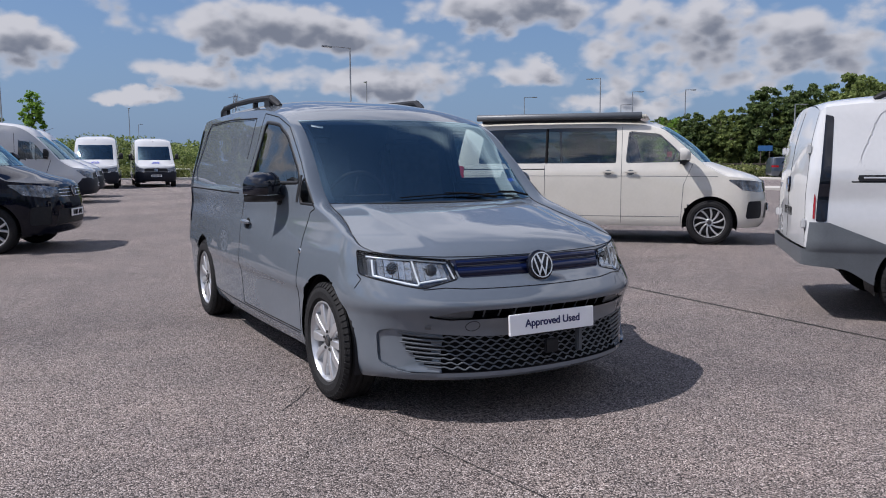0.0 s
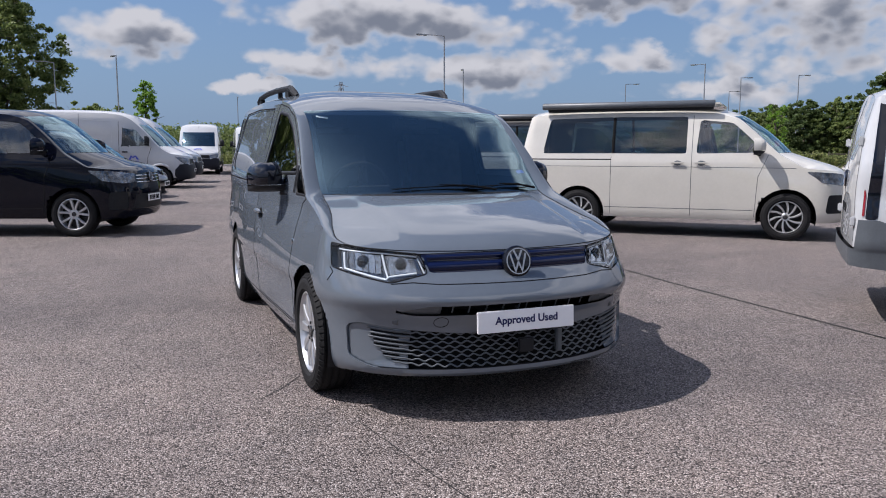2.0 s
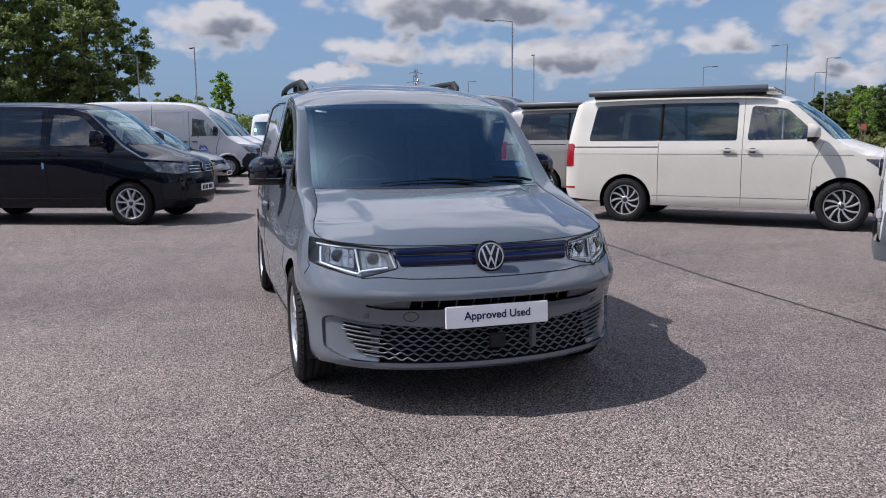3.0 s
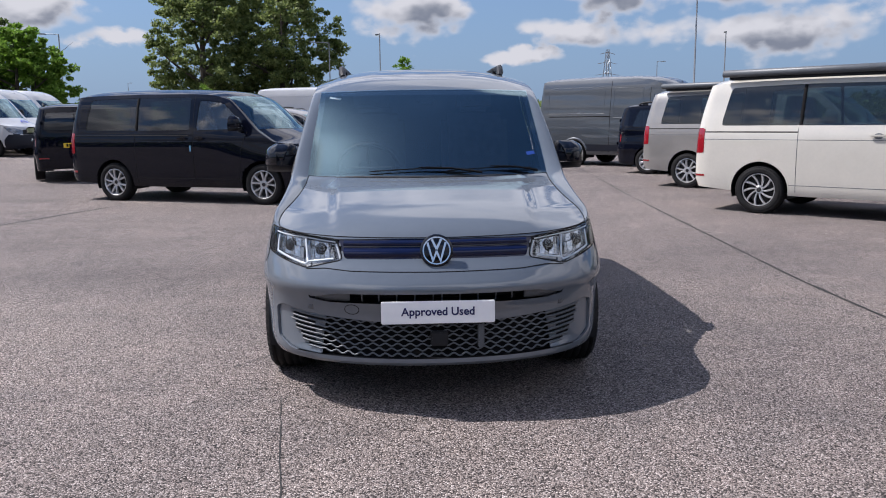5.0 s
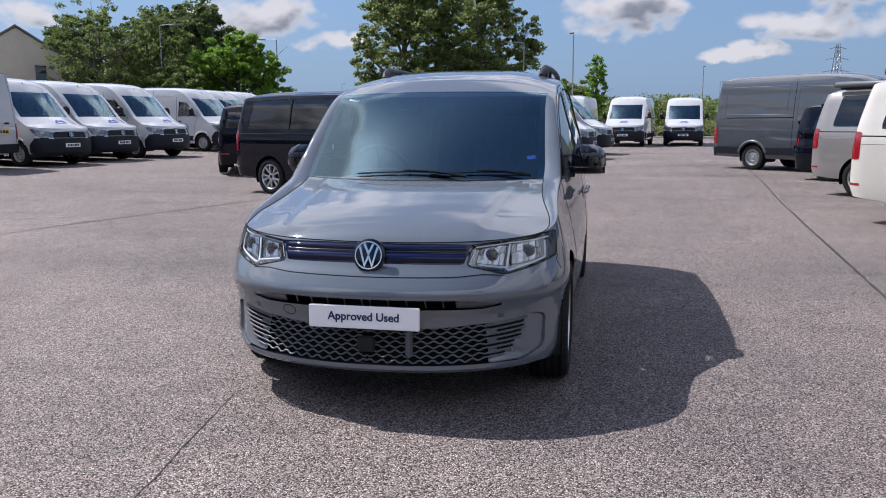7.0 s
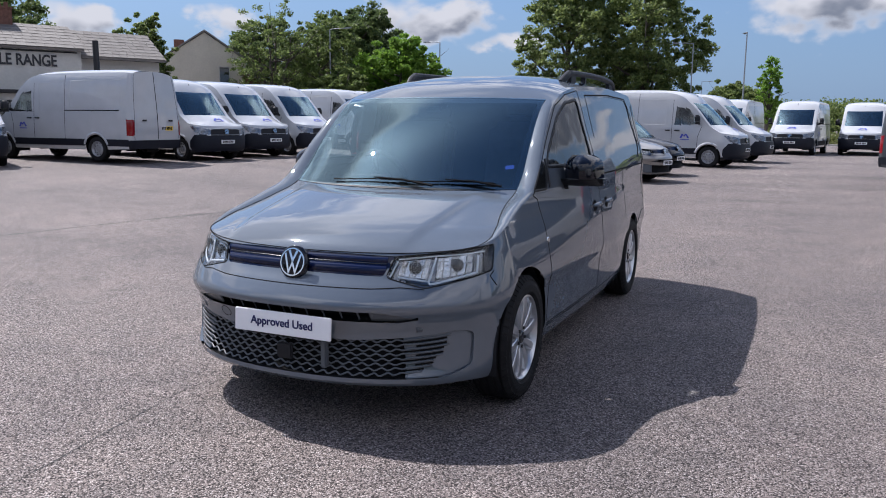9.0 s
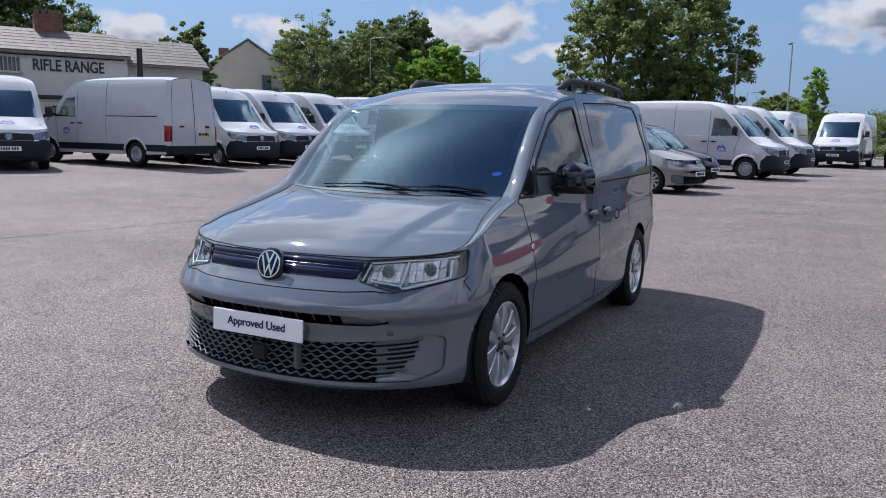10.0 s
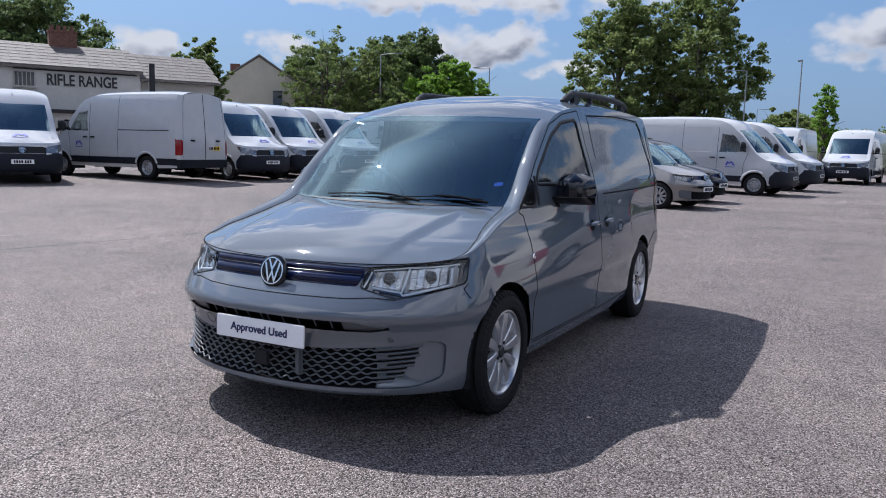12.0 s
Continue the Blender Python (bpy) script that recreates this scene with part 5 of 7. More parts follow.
# ---- other vans: measures ----
def t6_regions(sk, glass=None):
    U = sk.U
    glass = glass or GLASS_TINT
    R = arch_regions(sk, T6)
    R += [("door_window", rounded([(U(1.22), 1.25), (U(1.42), 1.46), (U(1.66), 1.68), (U(2.12), 1.73), (U(2.16), 1.235)], 0.05), GLASS_SIDE, -0.006),
          ("side_window", rounded([(U(2.30), 1.235), (U(2.30), 1.78), (U(3.38), 1.79), (U(3.38), 1.235)], 0.04), glass, -0.006),
          ("side_window", rounded([(U(3.39), 1.235), (U(3.39), 1.79), (U(4.40), 1.77), (U(4.50), 1.235)], 0.05), glass, -0.006),
          ("rear_window", rounded([(sk.Uc + 6, 1.25), (sk.Uc + 6, 1.74), (sk.Ue + 60, 1.76), (sk.Ue + 60, 1.25)], 0.06), glass, -0.004),
          ("tail_lamp", rounded([(sk.Us + 8, 0.84), (sk.Us + 8, 1.20), (sk.Uc - 1, 1.20), (sk.Uc - 1, 0.84)], 0.02), RED_LENS, 0.004),
          ("headlamp", rounded([(sk.xu(0.50, 0.86), 0.80), (sk.xu(0.50, 0.95), 0.93), (sk.xu(0.80, 0.97), 0.965), (sk.U(0.66), 0.985), (sk.U(0.52), 0.83), (sk.xu(0.75, 0.8), 0.79)], 0.02), HEADLAMP, 0.003),
          ("grille", [(-5, 0.77), (-5, 0.945), (sk.xu(0.49, 0.9), 0.925), (sk.xu(0.49, 0.9), 0.80), (sk.xu(0.40, 0.8), 0.77)], GLOSS_BLACK, -0.006),
          ("lower_grille", rounded([(-8, 0.40), (-8, 0.62), (sk.xu(0.55, 0.5), 0.62), (sk.xu(0.62, 0.5), 0.40)], 0.03), PLASTIC, -0.008),
          ("fog_lamp_surround", rounded([(sk.xu(0.70, 0.5), 0.40), (sk.xu(0.70, 0.5), 0.66), (sk.xu(0.90, 0.6), 0.66), (sk.xu(0.91, 0.5), 0.40)], 0.04), PLASTIC, -0.004)]
    return R


HEADLAMP = mat("headlamp_glass", (0.17, 0.18, 0.20), 0.12, 0.7, 1.0, 14, 0.8)
T6 = dict(
    L=4.90, ys=0.62, n=2.8, m=2.3, rc=0.13, lean=0.14, zmid=0.95, floor_z=0.24,
    front=((0.24, 0.14), (0.32, 0.06), (0.5, 0.03), (0.66, 0.035), (0.78, 0.06), (0.95, 0.10), (1.0, 0.16), (1.15, 0.35)),
    width=((0.22, 0.88), (0.34, 0.925), (0.6, 0.945), (0.9, 0.95), (1.10, 0.945), (1.16, 0.932), (1.25, 0.915), (1.5, 0.86), (1.75, 0.795), (1.84, 0.75), (1.9, 0.70)),
    taper=((0.3, 0.0), (0.7, 0.01), (1.0, 0.03), (1.4, 0.05), (1.8, 0.05)), taper_y=(2.2, 0.6), rear_taper=0.015,
    rear=((0.3, 4.84), (0.5, 4.90), (1.0, 4.89), (1.3, 4.86), (1.9, 4.74)), rear_top=(1.80, 1.90),
    edge=((0, 0, 0.985), (0, 40, 0.99), (0, 75, 1.01), (1, 0.66, 1.03), (1, 0.85, 1.12), (1, 1.02, 1.22), (1, 1.15, 1.335), (1, 1.40, 1.565), (1, 1.66, 1.755), (1, 1.95, 1.82), (1, 2.6, 1.845), (1, 3.6, 1.85), (1, 4.5, 1.835)),
    bottom=((0, 0, 0.27), (0, 70, 0.26), (1, 1.3, 0.27), (1, 3.5, 0.27), (1, 5.0, 0.36)),
    hood_corner=66, hood_mid=((0.1, 0.985), (0.25, 1.05), (0.5, 1.13), (0.86, 1.25)),
    cowl=(0, (0, 0.86, 1.25), (0.76, 1.04, 1.245)), ws_top=((0, 1.55, 1.80), (0.70, 1.68, 1.765)), ws_side_y=1.69,
    roof_mid=((1.55, 1.80), (1.68, 1.86), (1.95, 1.91), (2.6, 1.945), (3.6, 1.955), (4.4, 1.94), (4.75, 1.90)),
    wheels=(0.335, 0.908, 3.908), arch_r=0.40, track=0.825, tyre=(0.342, 0.225, 0.232), rim="turbine", regions=t6_regions)


def crafter_regions(sk):
    U, S = sk.U, CRAFTER
    R = arch_regions(sk, S)
    ya, yb, ra = S["wheels"][1], S["wheels"][2], S["arch_r"]
    R += [("door_window", rounded([(U(1.36), 1.40), (U(1.52), 1.62), (U(1.76), 1.93), (U(2.16), 1.97), (U(2.20), 1.38)], 0.05), GLASS_SIDE, -0.006),
          ("tail_lamp", rounded([(sk.Us + 2, 0.72), (sk.Us + 2, 1.17), (sk.Uc + 3, 1.17), (sk.Uc + 3, 0.72)], 0.02), RED_LENS, 0.004),
          ("headlamp", rounded([(sk.xu(0.56, 0.86), 0.80), (sk.xu(0.56, 0.97), 0.96), (sk.xu(0.85, 1.0), 1.02), (sk.U(0.60), 1.05), (sk.U(0.42), 0.86), (sk.xu(0.80, 0.8), 0.80)], 0.02), HEADLAMP, 0.003),
          ("grille", [(-5, 0.76), (-5, 0.985), (sk.xu(0.56, 0.9), 0.955), (sk.xu(0.56, 0.9), 0.80), (sk.xu(0.52, 0.8), 0.76)], PLASTIC, -0.008),
          ("front_bumper", [(-5, 0.2), (-5, 0.755), (sk.xu(0.53, 0.8), 0.755), (sk.xu(0.80, 0.8), 0.79), (U(0.46), 0.79), (U(ya - ra - 0.02), 0.62), (U(ya - ra), 0.2)], PLASTIC_DARKBLUE, 0.004),
          ("side_moulding", [(U(ya + ra - 0.01), 0.43), (U(ya + ra - 0.03), 0.62), (U(yb - ra + 0.03), 0.62), (U(yb - ra + 0.01), 0.43)], PLASTIC_DARKBLUE, 0.012),
          ("rear_moulding", [(U(yb + ra - 0.01), 0.43), (U(yb + ra - 0.03), 0.62), (sk.Us + 8, 0.62), (sk.Us + 8, 0.43)], PLASTIC_DARKBLUE, 0.012),
          ("rear_bumper", [(sk.Us + 8, 0.3), (sk.Us + 8, 0.60), (sk.Ue + 9, 0.60), (sk.Ue + 9, 0.3)], PLASTIC_DARKBLUE, 0.02)]
    return R


CRAFTER = dict(
    L=5.99, ys=0.62, n=2.8, m=2.4, rc=0.10, lean=0.10, zmid=1.0, floor_z=0.30,
    front=((0.25, 0.16), (0.34, 0.06), (0.5, 0.03), (0.7, 0.04), (0.8, 0.07), (1.0, 0.11), (1.08, 0.17), (1.2, 0.35)),
    width=((0.27, 0.95), (0.4, 1.0), (0.7, 1.02), (1.0, 1.015), (1.3, 1.0), (1.7, 0.97), (2.2, 0.91), (2.4, 0.87), (2.48, 0.83), (2.6, 0.75)),
    taper=((0.4, 0.0), (0.8, 0.015), (1.2, 0.05), (1.8, 0.07), (2.3, 0.06)), taper_y=(2.4, 0.6), rear_taper=0.01, crown=4.5,
    rear=((0.3, 5.93), (0.6, 5.96), (1.0, 5.97), (2.5, 5.88)), rear_top=(2.43, 2.52),
    edge=((0, 0, 1.055), (0, 40, 1.065), (0, 75, 1.10), (1, 0.66, 1.13), (1, 0.85, 1.23), (1, 1.04, 1.36), (1, 1.16, 1.49), (1, 1.40, 1.77), (1, 1.70, 2.08), (1, 1.95, 2.28), (1, 2.3, 2.41), (1, 2.8, 2.455), (1, 3.8, 2.47), (1, 5.6, 2.46)),
    bottom=((0, 0, 0.30), (0, 70, 0.28), (1, 1.3, 0.32), (1, 4.3, 0.32), (1, 6.0, 0.36)),
    hood_corner=66, hood_mid=((0.15, 1.055), (0.28, 1.14), (0.5, 1.25), (0.80, 1.385)),
    cowl=(0, (0, 0.80, 1.385), (0.80, 1.04, 1.38)), ws_top=((0, 1.55, 2.09), (0.765, 1.70, 2.06)), ws_side_y=1.73,
    roof_mid=((1.55, 2.09), (1.68, 2.25), (1.9, 2.40), (2.3, 2.51), (2.9, 2.555), (4.0, 2.575), (5.3, 2.565), (5.92, 2.52)),
    wheels=(0.34, 1.02, 4.66), arch_r=0.41, track=0.885, tyre=(0.35, 0.225, 0.215), rim="steel", regions=crafter_regions)


def stand(x, y, hx, hy, front_y):
    return Matrix.Translation((x, y, float(ground_z(x, y)))) @ Matrix.Rotation(math.atan2(hx, -hy), 4, "Z") @ Matrix.Translation((0, -front_y, 0))


def t6(name, label, body, rim, windows_dark=True, awning=0, group=""):
    S = dict(T6, rim=rim, regions=lambda sk: t6_regions(sk, GLASS_CAMPER if awning else None))
    root = thing(name, label, "van", group)
    sk, D = van(S, root, body, 4.0, (12, 16), (18, 18))
    U = sk.U
    cabin(root, S, sk, None if awning else 2.3, 1.75, 0.95, 1.12, 1.22)
    seams(sk, root, [[(U(1.33), 0.32), (U(1.30), 0.9), (U(1.17), 1.22)], [(U(2.22), 0.32), (U(2.22), 1.80)], [(U(3.41), 0.32), (U(3.41), 1.2)],
                     [(U(1.35), 0.42), (U(3.5), 0.42)], [(sk.Uc + 2, 0.62), (sk.Uc + 2, 1.8)]], 0.007, material=PLASTIC_GREY if awning else None)
    seams(sk, root, [[(U(3.41 if awning else 2.3), 1.145), (U(4.72), 1.145)]], 0.016, 0.002, "slide_rail")
    # body crease as a strip; on the campers its shade is coloured grey
    seams(sk, root, [[(U(0.80), 1.03), (U(2.3), 1.04), (U(4.76), 1.04)]], 0.007, 0.001, "side_crease", material=PLASTIC_GREY if awning else body)
    seams(sk, root, [[(U(3.385), 1.235), (U(3.385), 1.785)]], 0.045, 0.001, "window_bar")
    for s in (1, -1):
        a = Acc()
        for y in (2.08, 2.42):
            p = sk.pt(U(y), 1.09)
            a.box((s * (p[0] + 0.026), y, 1.10), (0.022, 0.19, 0.03), None, 0.008)
            # darker flush disc for the shade of the hollow behind the handle
            v, f = surf_panel(sk, [(u, 1.095 + (q - 1.095) * 0.7) for u, q in circle(U(y), 1.095, 0.055, 18)], 0.002, 0.016, s)
            put("handle_cup_shade", v, f, PLASTIC_GREY if awning else SEAM, root)
        a.done("door_handle", body, root)
        mirror(root, (1.06, 1.34, 1.34), (0.24, 0.13, 0.24), body, s)
    front_bars(sk, root, 0.47, (0.80, 0.85, 0.90), CHROME, 0.01, 0.0)
    badge(root, (0, 0.075, 0.87), 0.075, 10)
    plate(root, (0, 0.025, 0.55), (0.52, 0.11), WHITE_PLATE)
    plate(root, (0, S["L"] + 0.02, 0.86), (0.52, 0.11), YELLOW_PLATE, 1)
    for s in (1, -1):
        v, f = surf_panel(sk, rounded([(sk.Us + 6, 0.50), (sk.Us + 6, 0.53), (sk.Uc + 12, 0.53), (sk.Uc + 12, 0.50)], 0.005), 0.004, 0.02, s)
        put("reflector", v, f, RED_LENS, root)
    if awning:
        a = Acc()
        prof = [(0.0, -0.035), (0.055, -0.03), (0.075, 0.0), (0.07, 0.04), (0.045, 0.065), (0.0, 0.07), (-0.02, 0.03)]
        n = len(prof)
        ys = (1.93, 1.94, 4.52, 4.53)
        v = [(awning * (0.80 + q * (0.9 if k in (0, 3) else 1)), y, 1.95 + w_ * (0.9 if k in (0, 3) else 1)) for k, y in enumerate(ys) for q, w_ in prof]
        f = [(i * n + j, i * n + (j + 1) % n, (i + 1) * n + (j + 1) % n, (i + 1) * n + j) for i in range(3) for j in range(n)] + [tuple(range(n)), tuple(range(3 * n, 4 * n))]
        aw = put("awning", v, f, PLASTIC_GREY, root, "dark grey cassette awning", sharp=50)
        a.box((awning * 0.79, 3.2, 1.90), (0.05, 2.5, 0.05), None, 0.01)
        a.done("awning_rail", PLASTIC, aw)
        # lifting roof shell
        b = Acc()
        b.box((0, 3.2, 1.965), (1.36, 2.7, 0.05), None, 0.02)
        b.done("pop_top_roof", body, root)
    return root, sk


def crafter(name, label, body, group="", logo=True):
    S = CRAFTER
    root = thing(name, label, "van", group)
    sk, D = van(S, root, body, 5.0, (11, 16), (16, 16))
    U = sk.U
    cabin(root, S, sk, 2.35, 1.8, 1.05, 1.08, 1.37)
    seams(sk, root, [[(U(1.42), 0.40), (U(1.40), 1.0), (U(1.28), 1.36)], [(U(2.28), 0.40), (U(2.28), 2.2)], [(U(3.50), 0.40), (U(3.50), 2.42)],
                     [(sk.Uc + 3, 0.62), (sk.Uc + 3, 2.4)], [(sk.Ue - 0.5, 0.62), (sk.Ue - 0.5, 2.5)]], 0.012)
    seams(sk, root, [[(U(3.5), 1.42), (U(5.55), 1.42)]], 0.025, 0.004, "slide_rail")
    seams(sk, root, [[(U(2.5), 1.38), (U(2.5), 2.2), (U(3.4), 2.22), (U(3.4), 1.38), (U(2.5), 1.38)], [(U(3.7), 1.5), (U(3.7), 2.25), (U(5.6), 2.25), (U(5.6), 1.5), (U(3.7), 1.5)]],
          0.012, 0.003, "pressing", material=body)
    for s in (1, -1):
        a = Acc()
        for y in (2.1, 2.42):
            p = sk.pt(U(y), 1.2)
            a.box((s * (p[0] + 0.02), y, 1.20), (0.03, 0.18, 0.04), None, 0.008)
        for u in (sk.Uc + 30,):
            p = sk.pt(u, 1.15)
            a.box((s * p[0], p[1] + 0.02, 1.15), (0.16, 0.03, 0.05), None, 0.008)
        a.done("door_handle", PLASTIC, root)
        mirror(root, (1.14, 1.42, 1.56), (0.20, 0.12, 0.30), PLASTIC, s)
    for s in (1, -1):
        for cy in S["wheels"][1:3]:
            R_ = S["arch_r"] + 0.035
            ln = [(U(cy + R_ * math.cos(t)), S["wheels"][0] + R_ * math.sin(t)) for t in np.linspace(0.30, math.pi - (0.30 if cy > 2 else 0.95), 26)]
            for wd, of in ((0.075, 0.016), (0.045, 0.026)):
                v, f = ribbon(sk, ln, wd, of, s)
                put("arch_flare", v, f, body, root)
    front_bars(sk, root, 0.53, (0.79, 0.965), STEEL_SILVER, 0.010, 0.0)
    badge(root, (0, 0.075, 0.88), 0.08, 8)
    plate(root, (0, 0.02, 0.58), (0.52, 0.11), WHITE_PLATE)
    plate(root, (-0.35, S["L"] + 0.0, 0.93), (0.52, 0.13), YELLOW_PLATE, 1)
    a = Acc().tube([(0.0, 1.75, 2.27), (0, 1.83, 2.40)], [0.012, 0.005], 6)
    a.done("aerial", PLASTIC, root)
    if logo:
        for nm, m in (("bonnet_logo", None), ("door_logo", -1), ("door_logo", 1)):
            b = Acc()
            for P in (((-0.20, 0), (-0.11, 0), (-0.02, 0.85), (-0.07, 1)), ((-0.07, 1), (0.0, 1), (0.07, 0.45), (0.02, 0.3)), ((0.02, 0.3), (0.07, 0.45), (0.14, 1), (0.08, 1)), ((0.08, 1), (0.14, 1), (0.21, 0), (0.12, 0))):
                if m is None:
                    b.add([(x, 0.42 + 0.14 * t, float(curve(*S["hood_mid"])(0.42 + 0.14 * t)) + 0.012) for x, t in P], [(0, 1, 2, 3)])
                else:
                    b.add([(m * (float(sk.pt(U(1.82 - m * x), 0.95 + 0.13 * t)[0]) + 0.005), 1.82 - m * x * 0.8, 0.95 + 0.13 * t) for x, t in P], [(0, 1, 2, 3)])
            if m is None:
                b.box((0, 0.385, float(curve(*S["hood_mid"])(0.385)) + 0.01), (0.36, 0.02, 0.004), Matrix.Rotation(radians(26), 4, "X"))
            else:
                b.box((m * (float(sk.pt(U(1.82), 0.9)[0]) + 0.003), 1.82, 0.90), (0.004, 0.30, 0.025))
            b.done(nm, BLUE_PRINT, root, smooth=False)
    return root, sk


# ---- the other vans, as they stand ----
camper, _ = t6("camper_van", "cream camper van with dark awning and turbine alloy wheels", PAINT_CREAM, "turbine", awning=-1, group="vans parked opposite")
camper.matrix_basis = stand(7.62, 5.90, 0.700, -0.714, 0.908)
silver, _ = t6("camper_van", "silver-grey camper van with dark awning on asphalt", PAINT_SILVER, "five_double", awning=-1, group="vans parked opposite")
silver.matrix_basis = stand(8.15, 10.18, 0.710, -0.704, 0.908)
blackv, black_skin = t6("black_van", "glossy black van with tinted windows and silver wheels", PAINT_BLACK, "five_double", group="vans in the near row")
blackv.matrix_basis = stand(-2.13, 10.50, 0.930, -0.368, 0.908)
tag_at = black_skin.off(black_skin.U(2.27), 0.93, 0.006) * (-1, 1, 1)
Acc().box(tuple(tag_at), (0.006, 0.035, 0.10), None, 0.002).done("door_tag", mat("tag_blue", (0.20, 0.45, 0.62), 0.6), blackv, "pale blue tag on the door")
greyc, _ = crafter("grey_large_van", "dark grey high-roof panel van with steel wheels", PAINT_DARKGREY, "vans parked opposite", False)
greyc.matrix_basis = stand(8.23, 17.96, 0.717, -0.697, 1.02)
white, _ = crafter("white_large_van", "white high-roof panel van with dark bumpers and blue logo", PAINT_WHITE, "white delivery vans")
white.matrix_basis = stand(-0.40, 25.4, 0.98, -0.2, 1.02)
for x, y, hx, hy in ((0.22, 29.4, 0.98, -0.2), (1.84, 38.2, -0.15, -0.99), (4.88, 40.2, -0.1, -0.99), (-1.27, 36.7, -0.15, -0.99),
                     (-15.0, 16.95, 0.985, -0.17), (-14.95, 19.35, 0.985, -0.17), (-14.5, 21.75, 0.985, -0.17), (-14.58, 26.55, 0.98, -0.2),
                     (-14.77, 28.95, 0.98, -0.2), (-14.68, 31.36, 0.98, -0.2), (-17.42, 10.53, 0.88, -0.47),
                     (-19.7, 14.5, -1.0, -0.02)):
    copy_thing(white, stand(x, y, hx, hy, 1.02))


def small_van(name, label, body, group="", dark_bumper=False, rim="ten_spoke"):
    S = dict(CADDY, rim=rim, regions=lambda sk: caddy_regions(sk, dark_bumper, not dark_bumper))
    if dark_bumper:
        S["rc"], S["lean"] = 0.09, 0.04
        S["bottom"] = ((0, 0, 0.225), (0, 60, 0.225), (0, 85, 0.20), (1, 1.3, 0.215), (1, 3.3, 0.215), (1, 4.0, 0.29), (1, 4.25, 0.41), (1, 5.2, 0.45))
    root = thing(name, label, "van", group)
    sk, D = van(S, root, body, 1.4 if dark_bumper else 3.0, (34, 40) if dark_bumper else (18, 20), (18, 18))
    caddy_fittings(root, sk, D, body, False)
    cabin(root, S, sk, 2.45, 1.95, 0.70, 1.26, 1.05)
    plate(root, (0, 0.046, 0.487), (0.52, 0.11), WHITE_PLATE)
    plate(root, (0, S["L"] + 0.012, 0.80), (0.52, 0.11), YELLOW_PLATE, 1)
    for s in (1, -1):
        v, f = surf_panel(sk, rounded([(sk.Uc - 8, 0.50), (sk.Uc - 8, 0.53), (sk.Uc + 14, 0.53), (sk.Uc + 14, 0.50)], 0.006), 0.018, 0.02, s)
        put("reflector", v, f, RED_LENS, root)
        for z in (0.74, 1.30):
            p = sk.off(sk.Uc - 3, z, 0.012) * (s, 1, 1)
            Acc().box(tuple(p), (0.05, 0.035, 0.07), None, 0.008).done("hinge", body, root)
    if dark_bumper:
        for s in (1, -1):
            v, f = surf_panel(sk, rounded([(sk.U(2.60), 1.065), (sk.U(2.60), 1.11), (sk.U(4.16), 1.11), (sk.U(4.16), 1.065)], 0.02), 0.003, 0.02, s)
            rail = put("slide_rail", v, f, PLASTIC, root)
            v, f = ribbon(sk, [(sk.U(2.62), 1.088), (sk.U(4.12), 1.088)], 0.016, 0.006, s)
            put("rail_strip", v, f, STEEL_SILVER, rail)
    badge(root, (0, S["L"] + 0.02, 1.02), 0.06).matrix_basis = Matrix.Translation((0, 2 * S["L"] + 0.04, 0)) @ Matrix.Diagonal((1, -1, 1, 1))
    return root, sk


bronze, _ = small_van("small_van", "bronze-grey compact van with alloy wheels", PAINT_BRONZE, "vans in the near row")
bronze.matrix_basis = stand(-1.60, 17.1, 0.97, -0.25, 0.90)
darkv, _ = small_van("small_van", "black compact van beside a bronze one", PAINT_BLACK, "vans in the near row")
darkv.matrix_basis = stand(-1.65, 19.8, 0.97, -0.25, 0.90)
whitec, _ = small_van("white_panel_van", "white compact panel van with dark grey rear bumper", PAINT_WHITE, "vans parked opposite", True, "steel")
whitec.matrix_basis = stand(6.42, -1.19, 0.695, -0.719, 0.90) @ Matrix.Scale(1.04, 4)
blackc, _ = small_van("black_compact_van", "black compact van with a yellow rear plate", PAINT_BLACK, "vans in the far row")
blackc.matrix_basis = stand(-9.0, 18.2, -0.40, 0.92, 0.90)
blackd, _ = small_van("black_compact_van", "black compact van between two larger vans", PAINT_BLACK, "vans parked opposite")
blackd.matrix_basis = stand(8.5, 14.5, 0.767, -0.641, 0.90)


def suv_regions(sk):
    U = sk.U
    return [r for r in caddy_regions(sk) if r[0] not in ("side_pressing", "side_door", "front_door", "rear_bumper", "lamp", "intake", "lower_grille", "tail_lamp", "tail_lamp_lens")] + [
        ("side_window", rounded([(U(2.42), 1.15), (U(2.40), 1.54), (U(3.05), 1.55), (U(3.15), 1.15)], 0.05), GLASS_TINT, -0.004),
        ("side_window", rounded([(U(3.22), 1.15), (U(3.14), 1.55), (U(3.60), 1.52), (U(3.95), 1.20)], 0.05), GLASS_TINT, -0.004),
        ("headlamp", caddy_lines(sk)["lamp"], HEADLAMP, 0.002), ("lower_grille", caddy_lines(sk)["lower"], PLASTIC, -0.004),
        ("tail_lamp", rounded([(sk.Us - 20, 0.90), (sk.Us - 14, 1.06), (sk.Uc, 1.06), (sk.Uc, 0.90)], 0.02), RED_LENS, 0.003)]


